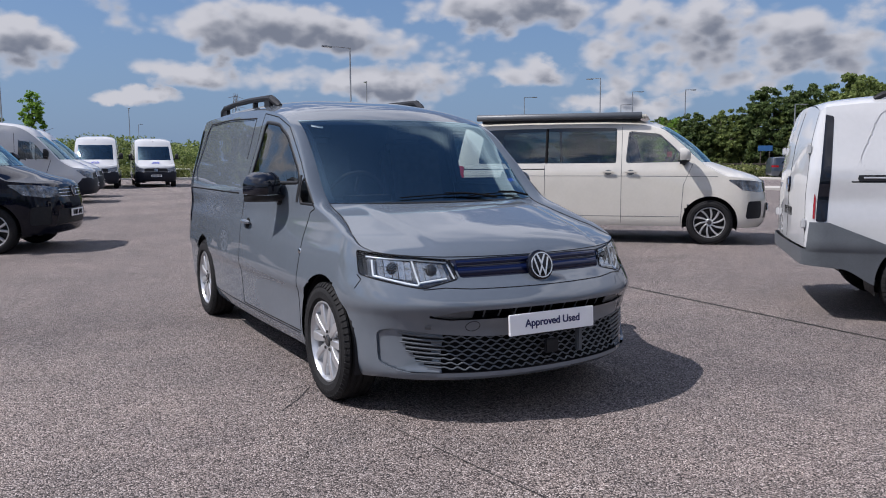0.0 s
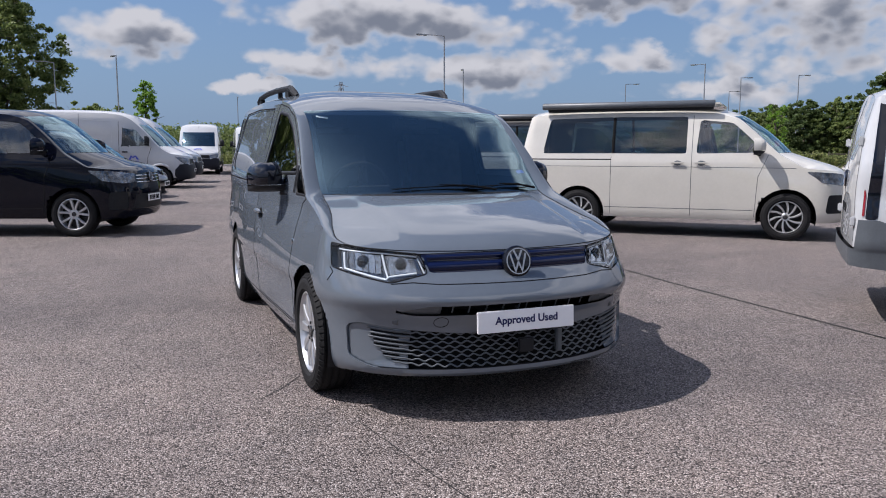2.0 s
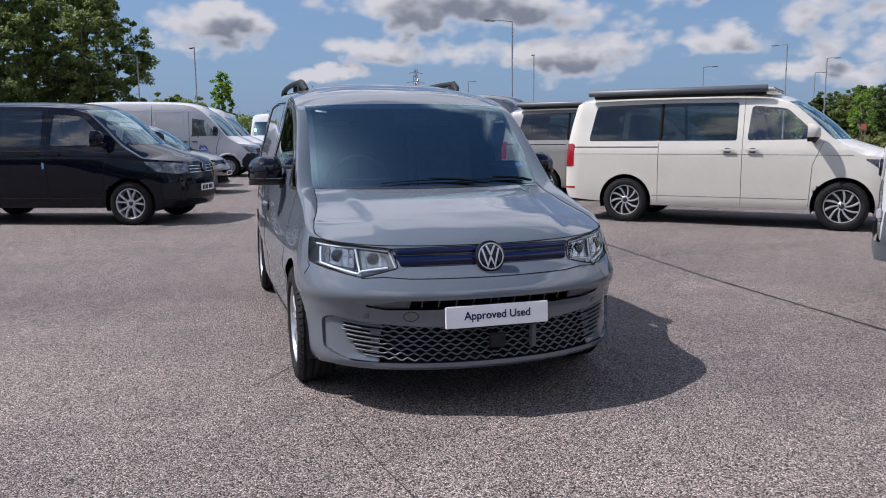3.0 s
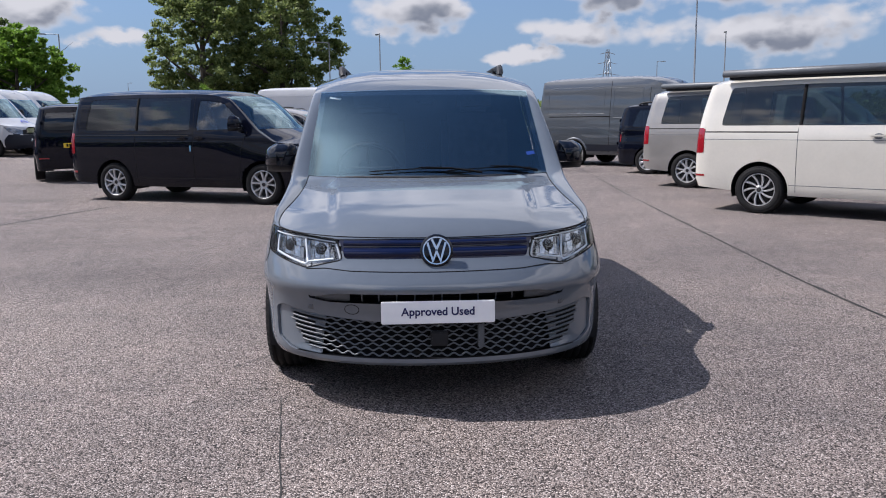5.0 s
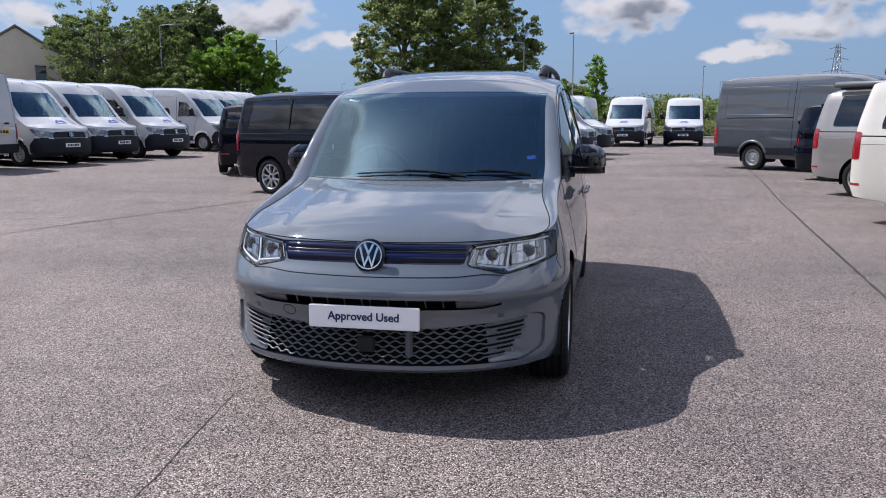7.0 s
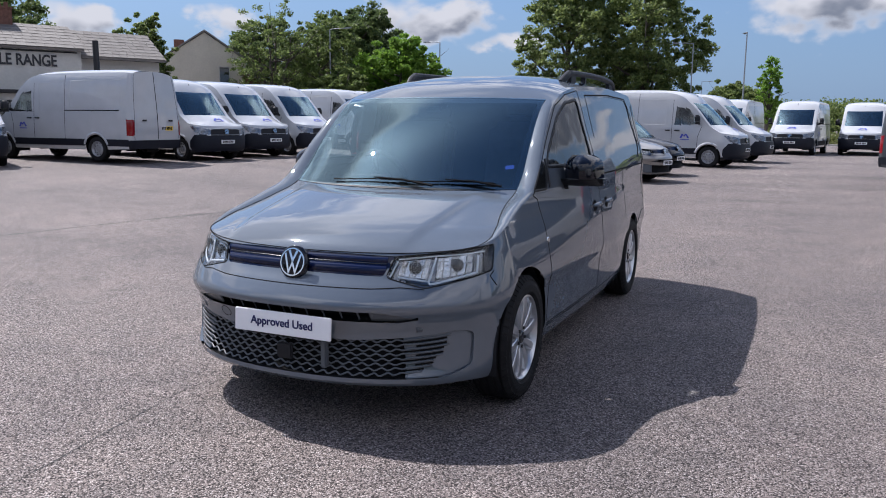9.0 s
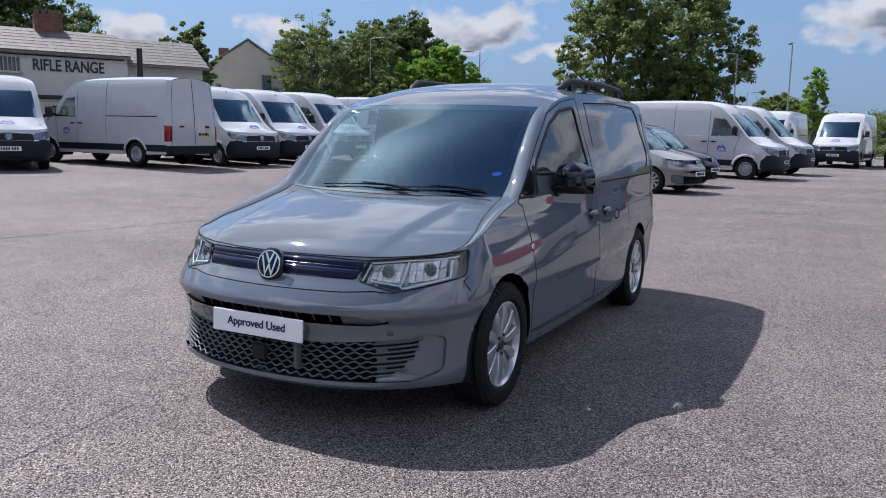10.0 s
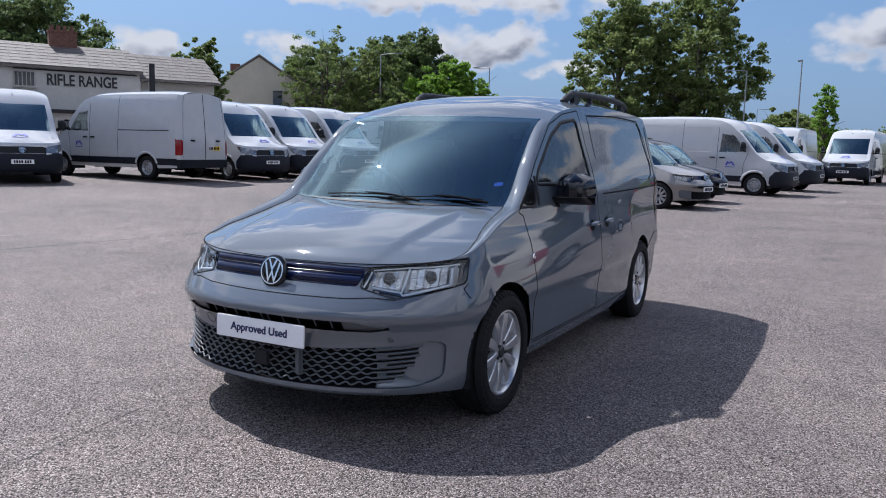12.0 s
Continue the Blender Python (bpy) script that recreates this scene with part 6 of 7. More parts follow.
def parked_suv():
    S = dict(CADDY, rim="five_double", regions=suv_regions)
    root = thing("parked_car", "dark blue-grey family car beside the road", "car")
    sk, D = van(S, root, PAINT_NAVY, 4.0, (14, 16), (16, 16))
    cabin(root, S, sk, None, 1.95, 0.70, 1.26, 1.05)
    seams(sk, root, [[(sk.U(1.285), 0.30), (sk.U(1.25), 1.0)], [(sk.U(2.38), 0.30), (sk.U(2.38), 1.58)], [(sk.U(3.2), 0.45), (sk.U(3.2), 1.55)]], 0.012)
    for s in (1, -1):
        mirror(root, (0.93, 1.70, 1.11), (0.19, 0.13, 0.14), PAINT_NAVY, s, (-0.10, -0.05, -0.02))
    plate(root, (0, 0.046, 0.487), (0.52, 0.11), WHITE_PLATE)
    root.matrix_basis = stand(45.1, 31.15, 0.80, -0.60, 2.2) @ Matrix.Diagonal((1, 1, 0.86, 1))


PAINT_NAVY = paint("paint_navy", (0.02, 0.028, 0.045), 0.1, 1.6)
parked_suv()


# ---- trees and hedges ----
def leaf_mat(name, dark, light):
    m = bpy.data.materials.new(name)
    m.use_nodes = True
    nt = m.node_tree
    p = nt.nodes["Principled BSDF"]
    geo, rmp = nt.nodes.new("ShaderNodeNewGeometry"), nt.nodes.new("ShaderNodeValToRGB")
    e = rmp.color_ramp.elements
    e[0].color, e[1].color = (*dark, 1), (*light, 1)
    nt.links.new(geo.outputs["Random Per Island"], rmp.inputs[0])
    nt.links.new(rmp.outputs[0], p.inputs["Base Color"])
    p.inputs["Roughness"].default_value, p.inputs["Specular IOR Level"].default_value = 0.55, 0.3
    tr, mx = nt.nodes.new("ShaderNodeBsdfTranslucent"), nt.nodes.new("ShaderNodeMixShader")
    nt.links.new(rmp.outputs[0], tr.inputs[0])
    mx.inputs[0].default_value = 0.5
    nt.links.new(p.outputs[0], mx.inputs[1])
    nt.links.new(tr.outputs[0], mx.inputs[2])
    nt.links.new(mx.outputs[0], nt.nodes["Material Output"].inputs[0])
    return m


LEAF_MAPLE = leaf_mat("leaves_maple", (0.080, 0.125, 0.042), (0.280, 0.335, 0.110))
LEAF_DARK = leaf_mat("leaves_dark", (0.046, 0.080, 0.030), (0.165, 0.220, 0.075))
LEAF_BRIGHT = leaf_mat("leaves_bright", (0.088, 0.182, 0.024), (0.257, 0.419, 0.061))
LEAF_OLIVE = leaf_mat("leaves_olive", (0.084, 0.128, 0.038), (0.230, 0.290, 0.089))
GRASS = leaf_mat("grass_blades", (0.095, 0.135, 0.041), (0.270, 0.284, 0.108))
BARK = mat("bark", (0.085, 0.072, 0.058), 0.9, 0, 0, 3, 0.35, 0.6, 40)


def leaves(rng, centres, radii, per, size):
    """Small diamond leaves scattered round the clump centres."""
    c = np.repeat(centres, per, 0)
    r = np.repeat(radii, per)[:, None]
    d = rng.normal(size=c.shape)
    d /= np.linalg.norm(d, axis=1, keepdims=True)
    p = c + d * r * rng.random((len(c), 1)) ** 0.6 * (1, 1, 0.6)
    u = rng.normal(size=c.shape)
    u /= np.linalg.norm(u, axis=1, keepdims=True)
    w = np.cross(u, rng.normal(size=c.shape) + (0, 0, 1.2))
    w /= np.maximum(np.linalg.norm(w, axis=1, keepdims=True), 1e-6)
    s = size * (0.6 + 0.8 * rng.random((len(c), 1)))
    v = np.stack([p - u * s * 0.5, p + w * s * 0.3, p + u * s * 0.5, p - w * s * 0.3], 1).reshape(-1, 3)
    return v, np.arange(len(v)).reshape(-1, 4)


def tree(name, label, x, y, h, rad, seed, leaf, clumps=90, per=80, size=0.22, base=0.22, stems=1, clump_r=0.13, spread=1.0):
    """A tree: tapered trunk, limbs and twigs, and leaves in uneven clumps at their ends; base is where the crown begins."""
    rng = np.random.default_rng(seed)
    root = thing(name, label, "tree")
    root.location = (x, y, 0)
    wood = Acc()
    tips = []
    for k in range(stems):
        a0 = rng.random() * 6.28
        lean = 0.0 if stems == 1 else rad * 0.35
        pts = [Vector((0.15 * rad * (stems > 1) * math.cos(a0), 0.15 * rad * (stems > 1) * math.sin(a0), -0.1))]
        top = h * (0.82 if stems == 1 else 0.7)
        for i in range(1, 7):
            t = i / 6
            pts.append(Vector((lean * math.cos(a0) * t + rng.normal() * 0.02 * h * 0.3, lean * math.sin(a0) * t + rng.normal() * 0.02 * h * 0.3, top * t)))
        r0 = h * (0.024 if stems == 1 else 0.013)
        wood.tube(pts, [r0 * (1.25 - t) if t < 1 else r0 * 0.2 for t in np.linspace(0, 1, 7)], 8)
        for i in range(12 if stems == 1 else 7):
            t = base + (0.95 - base) * (i + rng.random() * 0.5) / (12 if stems == 1 else 7)
            j = min(5, int(t * 6))
            st = pts[j].lerp(pts[j + 1], t * 6 - j)
            a = i * 2.4 + rng.random()
            reach = rad * (0.55 + 0.4 * rng.random()) * math.sin(math.pi * min(1, 0.22 + 0.75 * t)) ** 0.6
            en = st + Vector((math.cos(a) * reach, math.sin(a) * reach, h * 0.16 * (0.4 + rng.random())))
            md = st.lerp(en, 0.5) + Vector((0, 0, -0.03 * h * rng.random()))
            wood.tube([st, md, en], [r0 * 0.42, r0 * 0.28, r0 * 0.08], 6)
            tips += [md, en]
            for q in range(4):
                b0 = md.lerp(en, rng.random() * 0.8)
                b1 = b0 + Vector(rng.normal(size=3)) * reach * 0.28 + Vector((0, 0, 0.04 * h))
                wood.tube([b0, b1], [r0 * 0.14, r0 * 0.04], 4)
                tips.append(b1)
    wood.done("trunk", BARK, root)
    z0 = h * base
    cen, crad = [], []
    clumps, per, clump_r = int(clumps * 2.4), int(per / 2.2), clump_r * 0.66
    tips = np.array([tuple(t) for t in tips])
    tries = 0
    while len(cen) < clumps and tries < 20000:
        tries += 1
        if rng.random() < 0.5:
            p = tips[rng.integers(len(tips))] + rng.normal(size=3) * rad * 0.12
        else:
            d = rng.normal(size=3)
            d /= np.linalg.norm(d)
            e = 0.55 + 0.45 * rng.random()
            p = np.array([d[0] * rad * e * spread, d[1] * rad * e * spread, z0 + (h - z0) * (0.46 + 0.5 * d[2] * e)])
        bump = noise.noise(Vector((p[0] * 0.9 / rad * 2, p[1] * 0.9 / rad * 2, p[2] * 2 / h + seed)))
        f = np.hypot(p[0], p[1]) / rad
        zz = (p[2] - z0) / (h - z0)
        lim = (0.98 + 0.5 * bump) * math.sin(math.pi * min(1, max(0.03, 0.14 + 0.80 * zz))) ** 0.55
        if f > lim or zz < -0.02 or zz > 0.98:
            continue
        cen.append(p)
        crad.append(rad * clump_r * (0.45 + 1.1 * rng.random()))
    v, f = leaves(rng, np.array(cen), np.array(crad), per, size)
    put("crown", v, f, leaf, root, smooth=False)
    return root


tree("maple_tree", "tall dark green maple tree behind the vans", -18.0, 70.2, 16.2, 5.6, 3, LEAF_MAPLE, 300, 200, 0.27, 0.06, 1, 0.145)
tree("maple_tree", "broad green maple tree beside another one", -11.2, 71.9, 16.8, 6.0, 4, LEAF_MAPLE, 310, 200, 0.27, 0.06, 1, 0.145)
tree("tree", "tall airy tree with thin grey-green leaves", -33.4, 45.8, 10.6, 4.0, 5, LEAF_OLIVE, 105, 150, 0.16, 0.16, 4, 0.13, 0.9)
tree("tree", "airy olive-green tree with several stems", -30.2, 48.5, 9.8, 3.3, 6, LEAF_OLIVE, 130, 170, 0.17, 0.12, 3, 0.14)
tree("tree", "dense dark green broadleaf tree", -36.0, 62, 12.4, 6.0, 7, LEAF_DARK, 300, 260, 0.27, 0.12)
tree("tree", "rounded bright green tree by the car park", -25.6, 50.8, 8.1, 3.8, 8, LEAF_BRIGHT, 260, 240, 0.22, 0.04)
tree("bush", "grey-green shrub under taller trees", -27.4, 45.5, 5.2, 2.6, 9, LEAF_OLIVE, 130, 220, 0.18, 0.02)
tree("tree", "mid-green tree between two houses", -37.4, 37.0, 8.5, 2.5, 10, LEAF_MAPLE, 150, 200, 0.20, 0.1)
tree("tree", "large dark tree behind a white building", -62.5, 42, 14.5, 8.0, 11, LEAF_DARK, 340, 240, 0.30, 0.08)
tree("tree", "dark tree at the edge of the car park", -41.0, 56, 10.5, 4.5, 12, LEAF_DARK, 220, 220, 0.25, 0.06)
tree("sapling", "slender bright green sapling", 0.0, 57.2, 6.3, 1.0, 13, LEAF_BRIGHT, 60, 110, 0.15, 0.25, 1, 0.32)
tree("sapling", "slender pale green sapling by a kerb", 40.7, 39.3, 4.7, 1.0, 14, LEAF_BRIGHT, 30, 92, 0.12, 0.2, 1, 0.32)
tree("tree", "low green tree behind parked vans", -4.4, 83, 6.0, 4.4, 15, LEAF_MAPLE, 200, 200, 0.27, 0.04)
tree("conifer", "small pale green conifer by a maple", -15.6, 60.5, 4.6, 1.0, 16, LEAF_BRIGHT, 34, 114, 0.12, 0.06, 1, 0.3)
wood_a = tree("tree", "green tree in a row beside the road", 61.5, 37, 9.0, 4.6, 21, LEAF_MAPLE, 230, 200, 0.29, 0.03)
wood_b = tree("tree", "dark green tree in a row beside the road", 56.6, 42.6, 7.6, 3.6, 22, LEAF_DARK, 210, 190, 0.27, 0.03)
wood_c = tree("tree", "light green tree in a row beside the road", 54.2, 46.2, 5.8, 2.8, 23, LEAF_MAPLE, 180, 180, 0.23, 0.03)
for i, (src, x, y, s) in enumerate(((wood_a, 66, 33, 1.05), (wood_b, 62, 42, 1.05), (wood_a, 70, 36, 1.1), (wood_b, 52, 47.5, 0.72), (wood_c, 58, 41, 1.0), (wood_c, 51, 50.5, 0.85),
                                    (wood_b, 55, 54, 0.72), (wood_c, 60, 51, 0.95), (wood_b, 73, 30, 1.1), (wood_a, 79, 27, 1.1), (wood_c, 66, 39, 1.2), (wood_c, 47, 56, 0.8), (wood_b, 57, 60, 0.7))):
    src_copy = copy_thing(src, pose(x, y, 0, 0, 0, 47 * i))
    src_copy.scale = (s, s, s)


def hedge(name, label, line, width, height, seed, leaf, n, size):
    """A band of foliage along a line, of uneven height."""
    rng = np.random.default_rng(seed)
    P = np.array(line, float)
    seg = np.concatenate([[0], np.cumsum(np.linalg.norm(np.diff(P, axis=0), axis=1))])
    t = rng.random(n) * seg[-1]
    x, y = np.interp(t, seg, P[:, 0]), np.interp(t, seg, P[:, 1])
    hh = np.array([height * (0.72 + 0.55 * noise.noise(Vector((a * 0.12, b * 0.12, seed))) + 0.2 * noise.noise(Vector((a * 0.6, b * 0.6, seed)))) for a, b in zip(x, y)])
    c = np.stack([x + rng.normal(size=n) * width * 0.35, y + rng.normal(size=n) * width * 0.35, np.maximum(0.1, hh * rng.random(n) ** 0.6)], 1)
    v, f = leaves(rng, c, np.full(n, size * 1.6), 7, size)
    return tagged(put(name, v, f, leaf, smooth=False), label, "hedge", kind="stuff")


hedge("hedge", "overgrown green hedge along the far edge of the car park", ((-14, 70), (-4, 67), (6, 64), (12, 61.5), (20, 58), (30, 60)), 3.5, 3.6, 31, LEAF_MAPLE, 7000, 0.2)
hedge("scrub", "yellow-green scrub and tall weeds before the hedge", ((-6, 61), (6, 59.5), (13, 57), (19, 54)), 2.0, 1.5, 32, GRASS, 3500, 0.15)
hedge("shrubbery", "low green shrubs beside a road", ((38, 40), (46, 34), (54, 29)), 1.6, 1.1, 33, GRASS, 700, 0.22)
hedge("far_or_added_woods", "distant dark green woods along the skyline", ((-160, 60), (-120, 130), (-40, 190), (40, 200), (110, 165), (150, 110), (170, 40)), 14, 6.5, 34, LEAF_DARK, 6000, 1.0)
hedge("far_or_added_woods", "low green woods beyond the car park", ((-70, 90), (-30, 110), (10, 120), (45, 110), (80, 85)), 8, 4.4, 35, LEAF_MAPLE, 5500, 0.55)

# out of view behind the camera: added so that paint and glass reflect darker
hedge("far_or_added_woods", "unseen dark green foliage belt added behind the camera to darken reflections", ((-150, 20), (-90, -25), (-30, -46), (30, -46), (80, -25), (150, 15)), 8, 5.5, 36, LEAF_DARK, 4200, 1.3)


# ---- roadside ----
PALE_PAINT = mat("pale_paint", (0.62, 0.60, 0.52), 0.5, 0, 0, 5, 0.1)


def hoop(x, y, w, h):
    root = thing("hoop_barrier", "cream steel hoop barrier by the hedge", "barrier", "hoop barriers")
    Acc().tube([(-w / 2, 0, 0), (-w / 2, 0, h * 0.75), (-w / 2 + 0.08, 0, h * 0.94), (-w / 2 + 0.25, 0, h), (w / 2 - 0.25, 0, h), (w / 2 - 0.08, 0, h * 0.94), (w / 2, 0, h * 0.75), (w / 2, 0, 0)], 0.06, 10).done("hoop", PALE_PAINT, root)
    root.matrix_basis = pose(x, y, 0.2, 0, 0, -8)


hoop(9.5, 57.2, 1.5, 0.62)
hoop(3.3, 58.0, 1.2, 0.62)


def post_fence(x0, y0, x1, y1, n):
    root = thing("fence", "dark post-and-rail fence along a road", "fence")
    for k in range(n + 1):
        t = k / n
        Acc().box((x0 + (x1 - x0) * t, y0 + (y1 - y0) * t, 0.55), (0.1, 0.1, 1.2), None, 0.01).done("post", BARK, root)
    d = math.atan2(y1 - y0, x1 - x0)
    for z in (0.55, 0.98):
        Acc().box(((x0 + x1) / 2, (y0 + y1) / 2, z), (math.hypot(x1 - x0, y1 - y0), 0.05, 0.1), Matrix.Rotation(d, 4, "Z"), 0.01).done("rail", BARK, root)


post_fence(39.5, 40.5, 60, 26.5, 14)


def road_sign(x, y, w, h, z, colour, label):
    root = thing("road_sign", label, "sign")
    for s in (-1, 1):
        Acc().tube([(s * w * 0.3, 0.03, -0.05), (s * w * 0.3, 0.03, z + h / 2)], 0.035, 8).done("post", BARK, root)
    Acc().box((0, 0, z), (w, 0.03, h), None, 0.01).done("panel", colour, root)
    root.matrix_basis = pose(x, y, 0, 0, 0, -45)


road_sign(46.0, 35.0, 1.0, 0.4, 2.1, mat("sign_blue", (0.02, 0.09, 0.24), 0.5), "blue road sign on two posts")
road_sign(39.6, 38.0, 0.34, 0.40, 1.7, mat("sign_red", (0.25, 0.06, 0.05), 0.5), "small red sign on posts")

# a low wooded hill beyond the road
hx = np.linspace(-1, 1, 60)
hz = np.array([22 * max(0.0, (1 - t * t)) ** 1.5 * (1 + 0.15 * noise.noise(Vector((t * 6, 0.3, 7)))) for t in hx])
v = np.concatenate([np.c_[640 + 300 * hx, 600 - 300 * hx, 0 * hx - 1], np.c_[640 + 300 * hx, 600 - 300 * hx, hz], np.c_[690 + 300 * hx, 650 - 300 * hx, 0 * hx - 1]])
tagged(put("hill", v, [(i + k * 60, i + 1 + k * 60, i + 61 + k * 60, i + 60 + k * 60) for k in range(2) for i in range(59)], mat("hill_woods", (0.05, 0.075, 0.06), 0.95, 0, 0, 0.02, 0.35)), "low hazy wooded hill on the skyline", "hill", kind="structure")


# ---- ground details ----
CONCRETE = mat("concrete", (0.42, 0.40, 0.37), 0.85, 0, 0, 1.2, 0.14, 0.3, 60)
TAR = mat("joint_tar", (0.018, 0.017, 0.017), 0.7, 0, 0, 5, 0.3)


def strip(name, label, line, width, z, material, seed, jitter=0.3, step_=0.12, category="ground"):
    """A narrow uneven strip on the ground."""
    rng = np.random.default_rng(seed)
    P = np.array(line, float)
    seg = np.concatenate([[0], np.cumsum(np.linalg.norm(np.diff(P, axis=0), axis=1))])
    t = np.arange(0, seg[-1], step_)
    c = np.stack([np.interp(t, seg, P[:, 0]), np.interp(t, seg, P[:, 1])], 1) + np.cumsum(rng.normal(size=(len(t), 2)) * 0.0035, 0) * jitter
    d = np.gradient(c, axis=0)
    nrm = np.stack([-d[:, 1], d[:, 0]], 1) / np.linalg.norm(d, axis=1, keepdims=True)
    w = width * (0.6 + 0.8 * rng.random((len(t), 1))) / 2
    v = np.concatenate([np.c_[c + nrm * w, ground_z(c[:, 0], c[:, 1]) + z], np.c_[c - nrm * w, ground_z(c[:, 0], c[:, 1]) + z]])
    k = len(t)
    return tagged(put(name, v, [(i, i + k, i + k + 1, i + 1) for i in range(k - 1)], material, smooth=False), label, category, kind="structure")


strip("ground_joint", "dark tar joint running across the asphalt", ((3.0, -3), (3.05, 0.2), (3.15, 2.8), (3.85, 10.2), (4.48, 15.7), (5.3, 24)), 0.028, 0.004, TAR, 41)
strip("ground_joint", "dark tar joint running across the asphalt", ((-7.0, -2), (-6.65, 3.1), (-6.15, 5.9), (-4.9, 10), (-3.4, 15.5)), 0.05, 0.004, TAR, 42)
strip("ground_crack", "fine dark crack in the asphalt", ((-0.56, -1.5), (-0.60, -0.7), (-0.66, -0.35), (-0.76, 0.32)), 0.005, 0.003, TAR, 43, 0.6, 0.04)
strip("ground_crack", "short dark crack in the asphalt", ((-1.16, 0.80), (-1.02, 0.95), (-0.87, 1.16)), 0.006, 0.003, TAR, 44, 0.6, 0.04)


def slab(name, label, c, along, length, width, h, material):
    """A raised pavement with a bevelled kerb edge."""
    a = Acc()
    a.box((0, 0, h / 2 - 0.05), (length, width, h + 0.1), None, 0.02)
    o = a.done(name, material, smooth=False)
    o.matrix_basis = Matrix.Translation((c[0], c[1], 0)) @ Matrix.Rotation(math.atan2(along[1], along[0]), 4, "Z")
    return tagged(o, label, "pavement", kind="structure")


slab("pavement", "pale concrete pavement with a kerb", (27.5, 19.2), (0.62, -0.78), 46, 2.6, 0.10, CONCRETE)
slab("pavement", "pale concrete pavement beside a road", (42.5, 31.5), (0.62, -0.78), 50, 5.0, 0.10, CONCRETE)
slab("kerb", "concrete kerb along the far edge of the car park", (8, 53.8), (0.99, -0.12), 60, 0.5, 0.26, CONCRETE)
VERGE = mat("verge", (0.12, 0.13, 0.05), 0.95, 0, 0, 0.8, 0.35, 0.8, 25)
a = Acc().box((0, 0, 0.0), (120, 16, 0.10), None, 0.02)
o = a.done("verge", VERGE, smooth=False)
o.matrix_basis = pose(8, 62.2, 0.14, 0, 0, -6.9)
tagged(o, "rough grass verge behind a kerb", "verge", kind="structure")


# ---- lamp posts ----
GALV = mat("galvanised_steel", (0.30, 0.31, 0.32), 0.45, 0.8, 0, 4, 0.12)
BLACK_STEEL = mat("black_steel", (0.02, 0.02, 0.022), 0.5, 0.3, 0, 6, 0.2)


def lamp_post(x, y, h, turn, arm=1.1, head=True):
    root = thing("street_lamp", "slim grey steel street lamp with an LED head", "street lamp", "car park lamps")
    a = Acc().tube([(0, 0, -0.1), (0, 0, 1.2), (0, 0, 1.25), (0, 0, h)], [0.085, 0.085, 0.06, 0.04], 10)
    a.done("post", GALV, root)
    if head:
        b = Acc().tube([(0, 0, h - 0.03), (arm * 0.5, 0, h + 0.03), (arm, 0, h + 0.05)], [0.03, 0.028, 0.025], 8)
        b.done("arm", GALV, root)
        c = Acc().box((arm + 0.25, 0, h + 0.05), (0.62, 0.26, 0.08), Matrix.Rotation(radians(-4), 4, "Y"), 0.02)
        hd = c.done("lamp_head", GALV, root)
        Acc().box((arm + 0.25, 0, h + 0.008), (0.42, 0.18, 0.012)).done("lens", DRL, hd, smooth=False)
    root.matrix_basis = pose(x, y, 0, 0, 0, turn)
    return root


LAMPS = ((16.3, 40.9, 8, 160), (25.1, 58.2, 8, 70), (41.2, 47.4, 8, 90), (46.9, 66.1, 8, 0), (52.5, 55.7, 8, 10), (55.6, 51.8, 8, 10), (12.3, 101, 8, 80), (19.7, 143, 8, 60),
         (47.5, 33.8, 5.2, 10), (-6.3, 65.6, 8, 180), (-1.8, 58.6, 8, 100), (-25.6, 58.0, 8, 170), (-29.4, 47.1, 8, 10), (30, 90, 8, 40), (64, 70, 8, 0), (-12, 125, 8, 30), (-45, 130, 8, 90))
for x, y, h, t in LAMPS:
    lamp_post(x, y, h, t)
mast = thing("pylon", "distant pale grey lattice mast on the skyline", "pylon")
for sx, sy in ((1, 1), (1, -1), (-1, 1), (-1, -1)):
    Acc().tube([(2.2 * sx, 2.2 * sy, -0.2), (1.0 * sx, 1.0 * sy, 14), (0.35 * sx, 0.35 * sy, 23)], [0.16, 0.13, 0.08], 6).done("leg", GALV, mast)
for k in range(9):
    z0_, z1_ = 2.5 * k, 2.5 * (k + 1)
    w0, w1 = 2.2 - 0.082 * z0_, 2.2 - 0.082 * z1_
    for s_ in (1, -1):
        Acc().tube([(-w0, s_ * w0, z0_), (w1, s_ * w1, z1_)], 0.07, 4).done("brace", GALV, mast)
        Acc().tube([(w0, s_ * w0, z0_), (-w1, s_ * w1, z1_)], 0.07, 4).done("brace", GALV, mast)
for z_, w_ in ((15, 4.2), (18.5, 3.4), (21.5, 2.6)):
    Acc().tube([(-w_, 0, z_), (0, 0, z_ + 0.7), (w_, 0, z_)], 0.09, 5).done("cross_arm", GALV, mast)
mast.matrix_basis = pose(65, 248, 0, 0, 0, 15)
pole = thing("post", "dark timber post beside a white building", "post")
Acc().tube([(0, 0, -0.1), (0, 0, 4.4)], [0.12, 0.11], 10).done("pole", BLACK_STEEL, pole)
pole.location = (-23.0, 20.1, 0)


# ---- buildings ----
def slate():
    m = mat("slate", (0.165, 0.15, 0.135), 0.7, 0, 0, 1.5, 0.25, 0.4, 30)
    return m


RENDER_WHITE = mat("painted_render", (0.54, 0.525, 0.485), 0.85, 0, 0, 0.9, 0.08, 0.25, 40)
RENDER_CREAM = mat("cream_render", (0.56, 0.515, 0.43), 0.85, 0, 0, 0.9, 0.08, 0.25, 40)
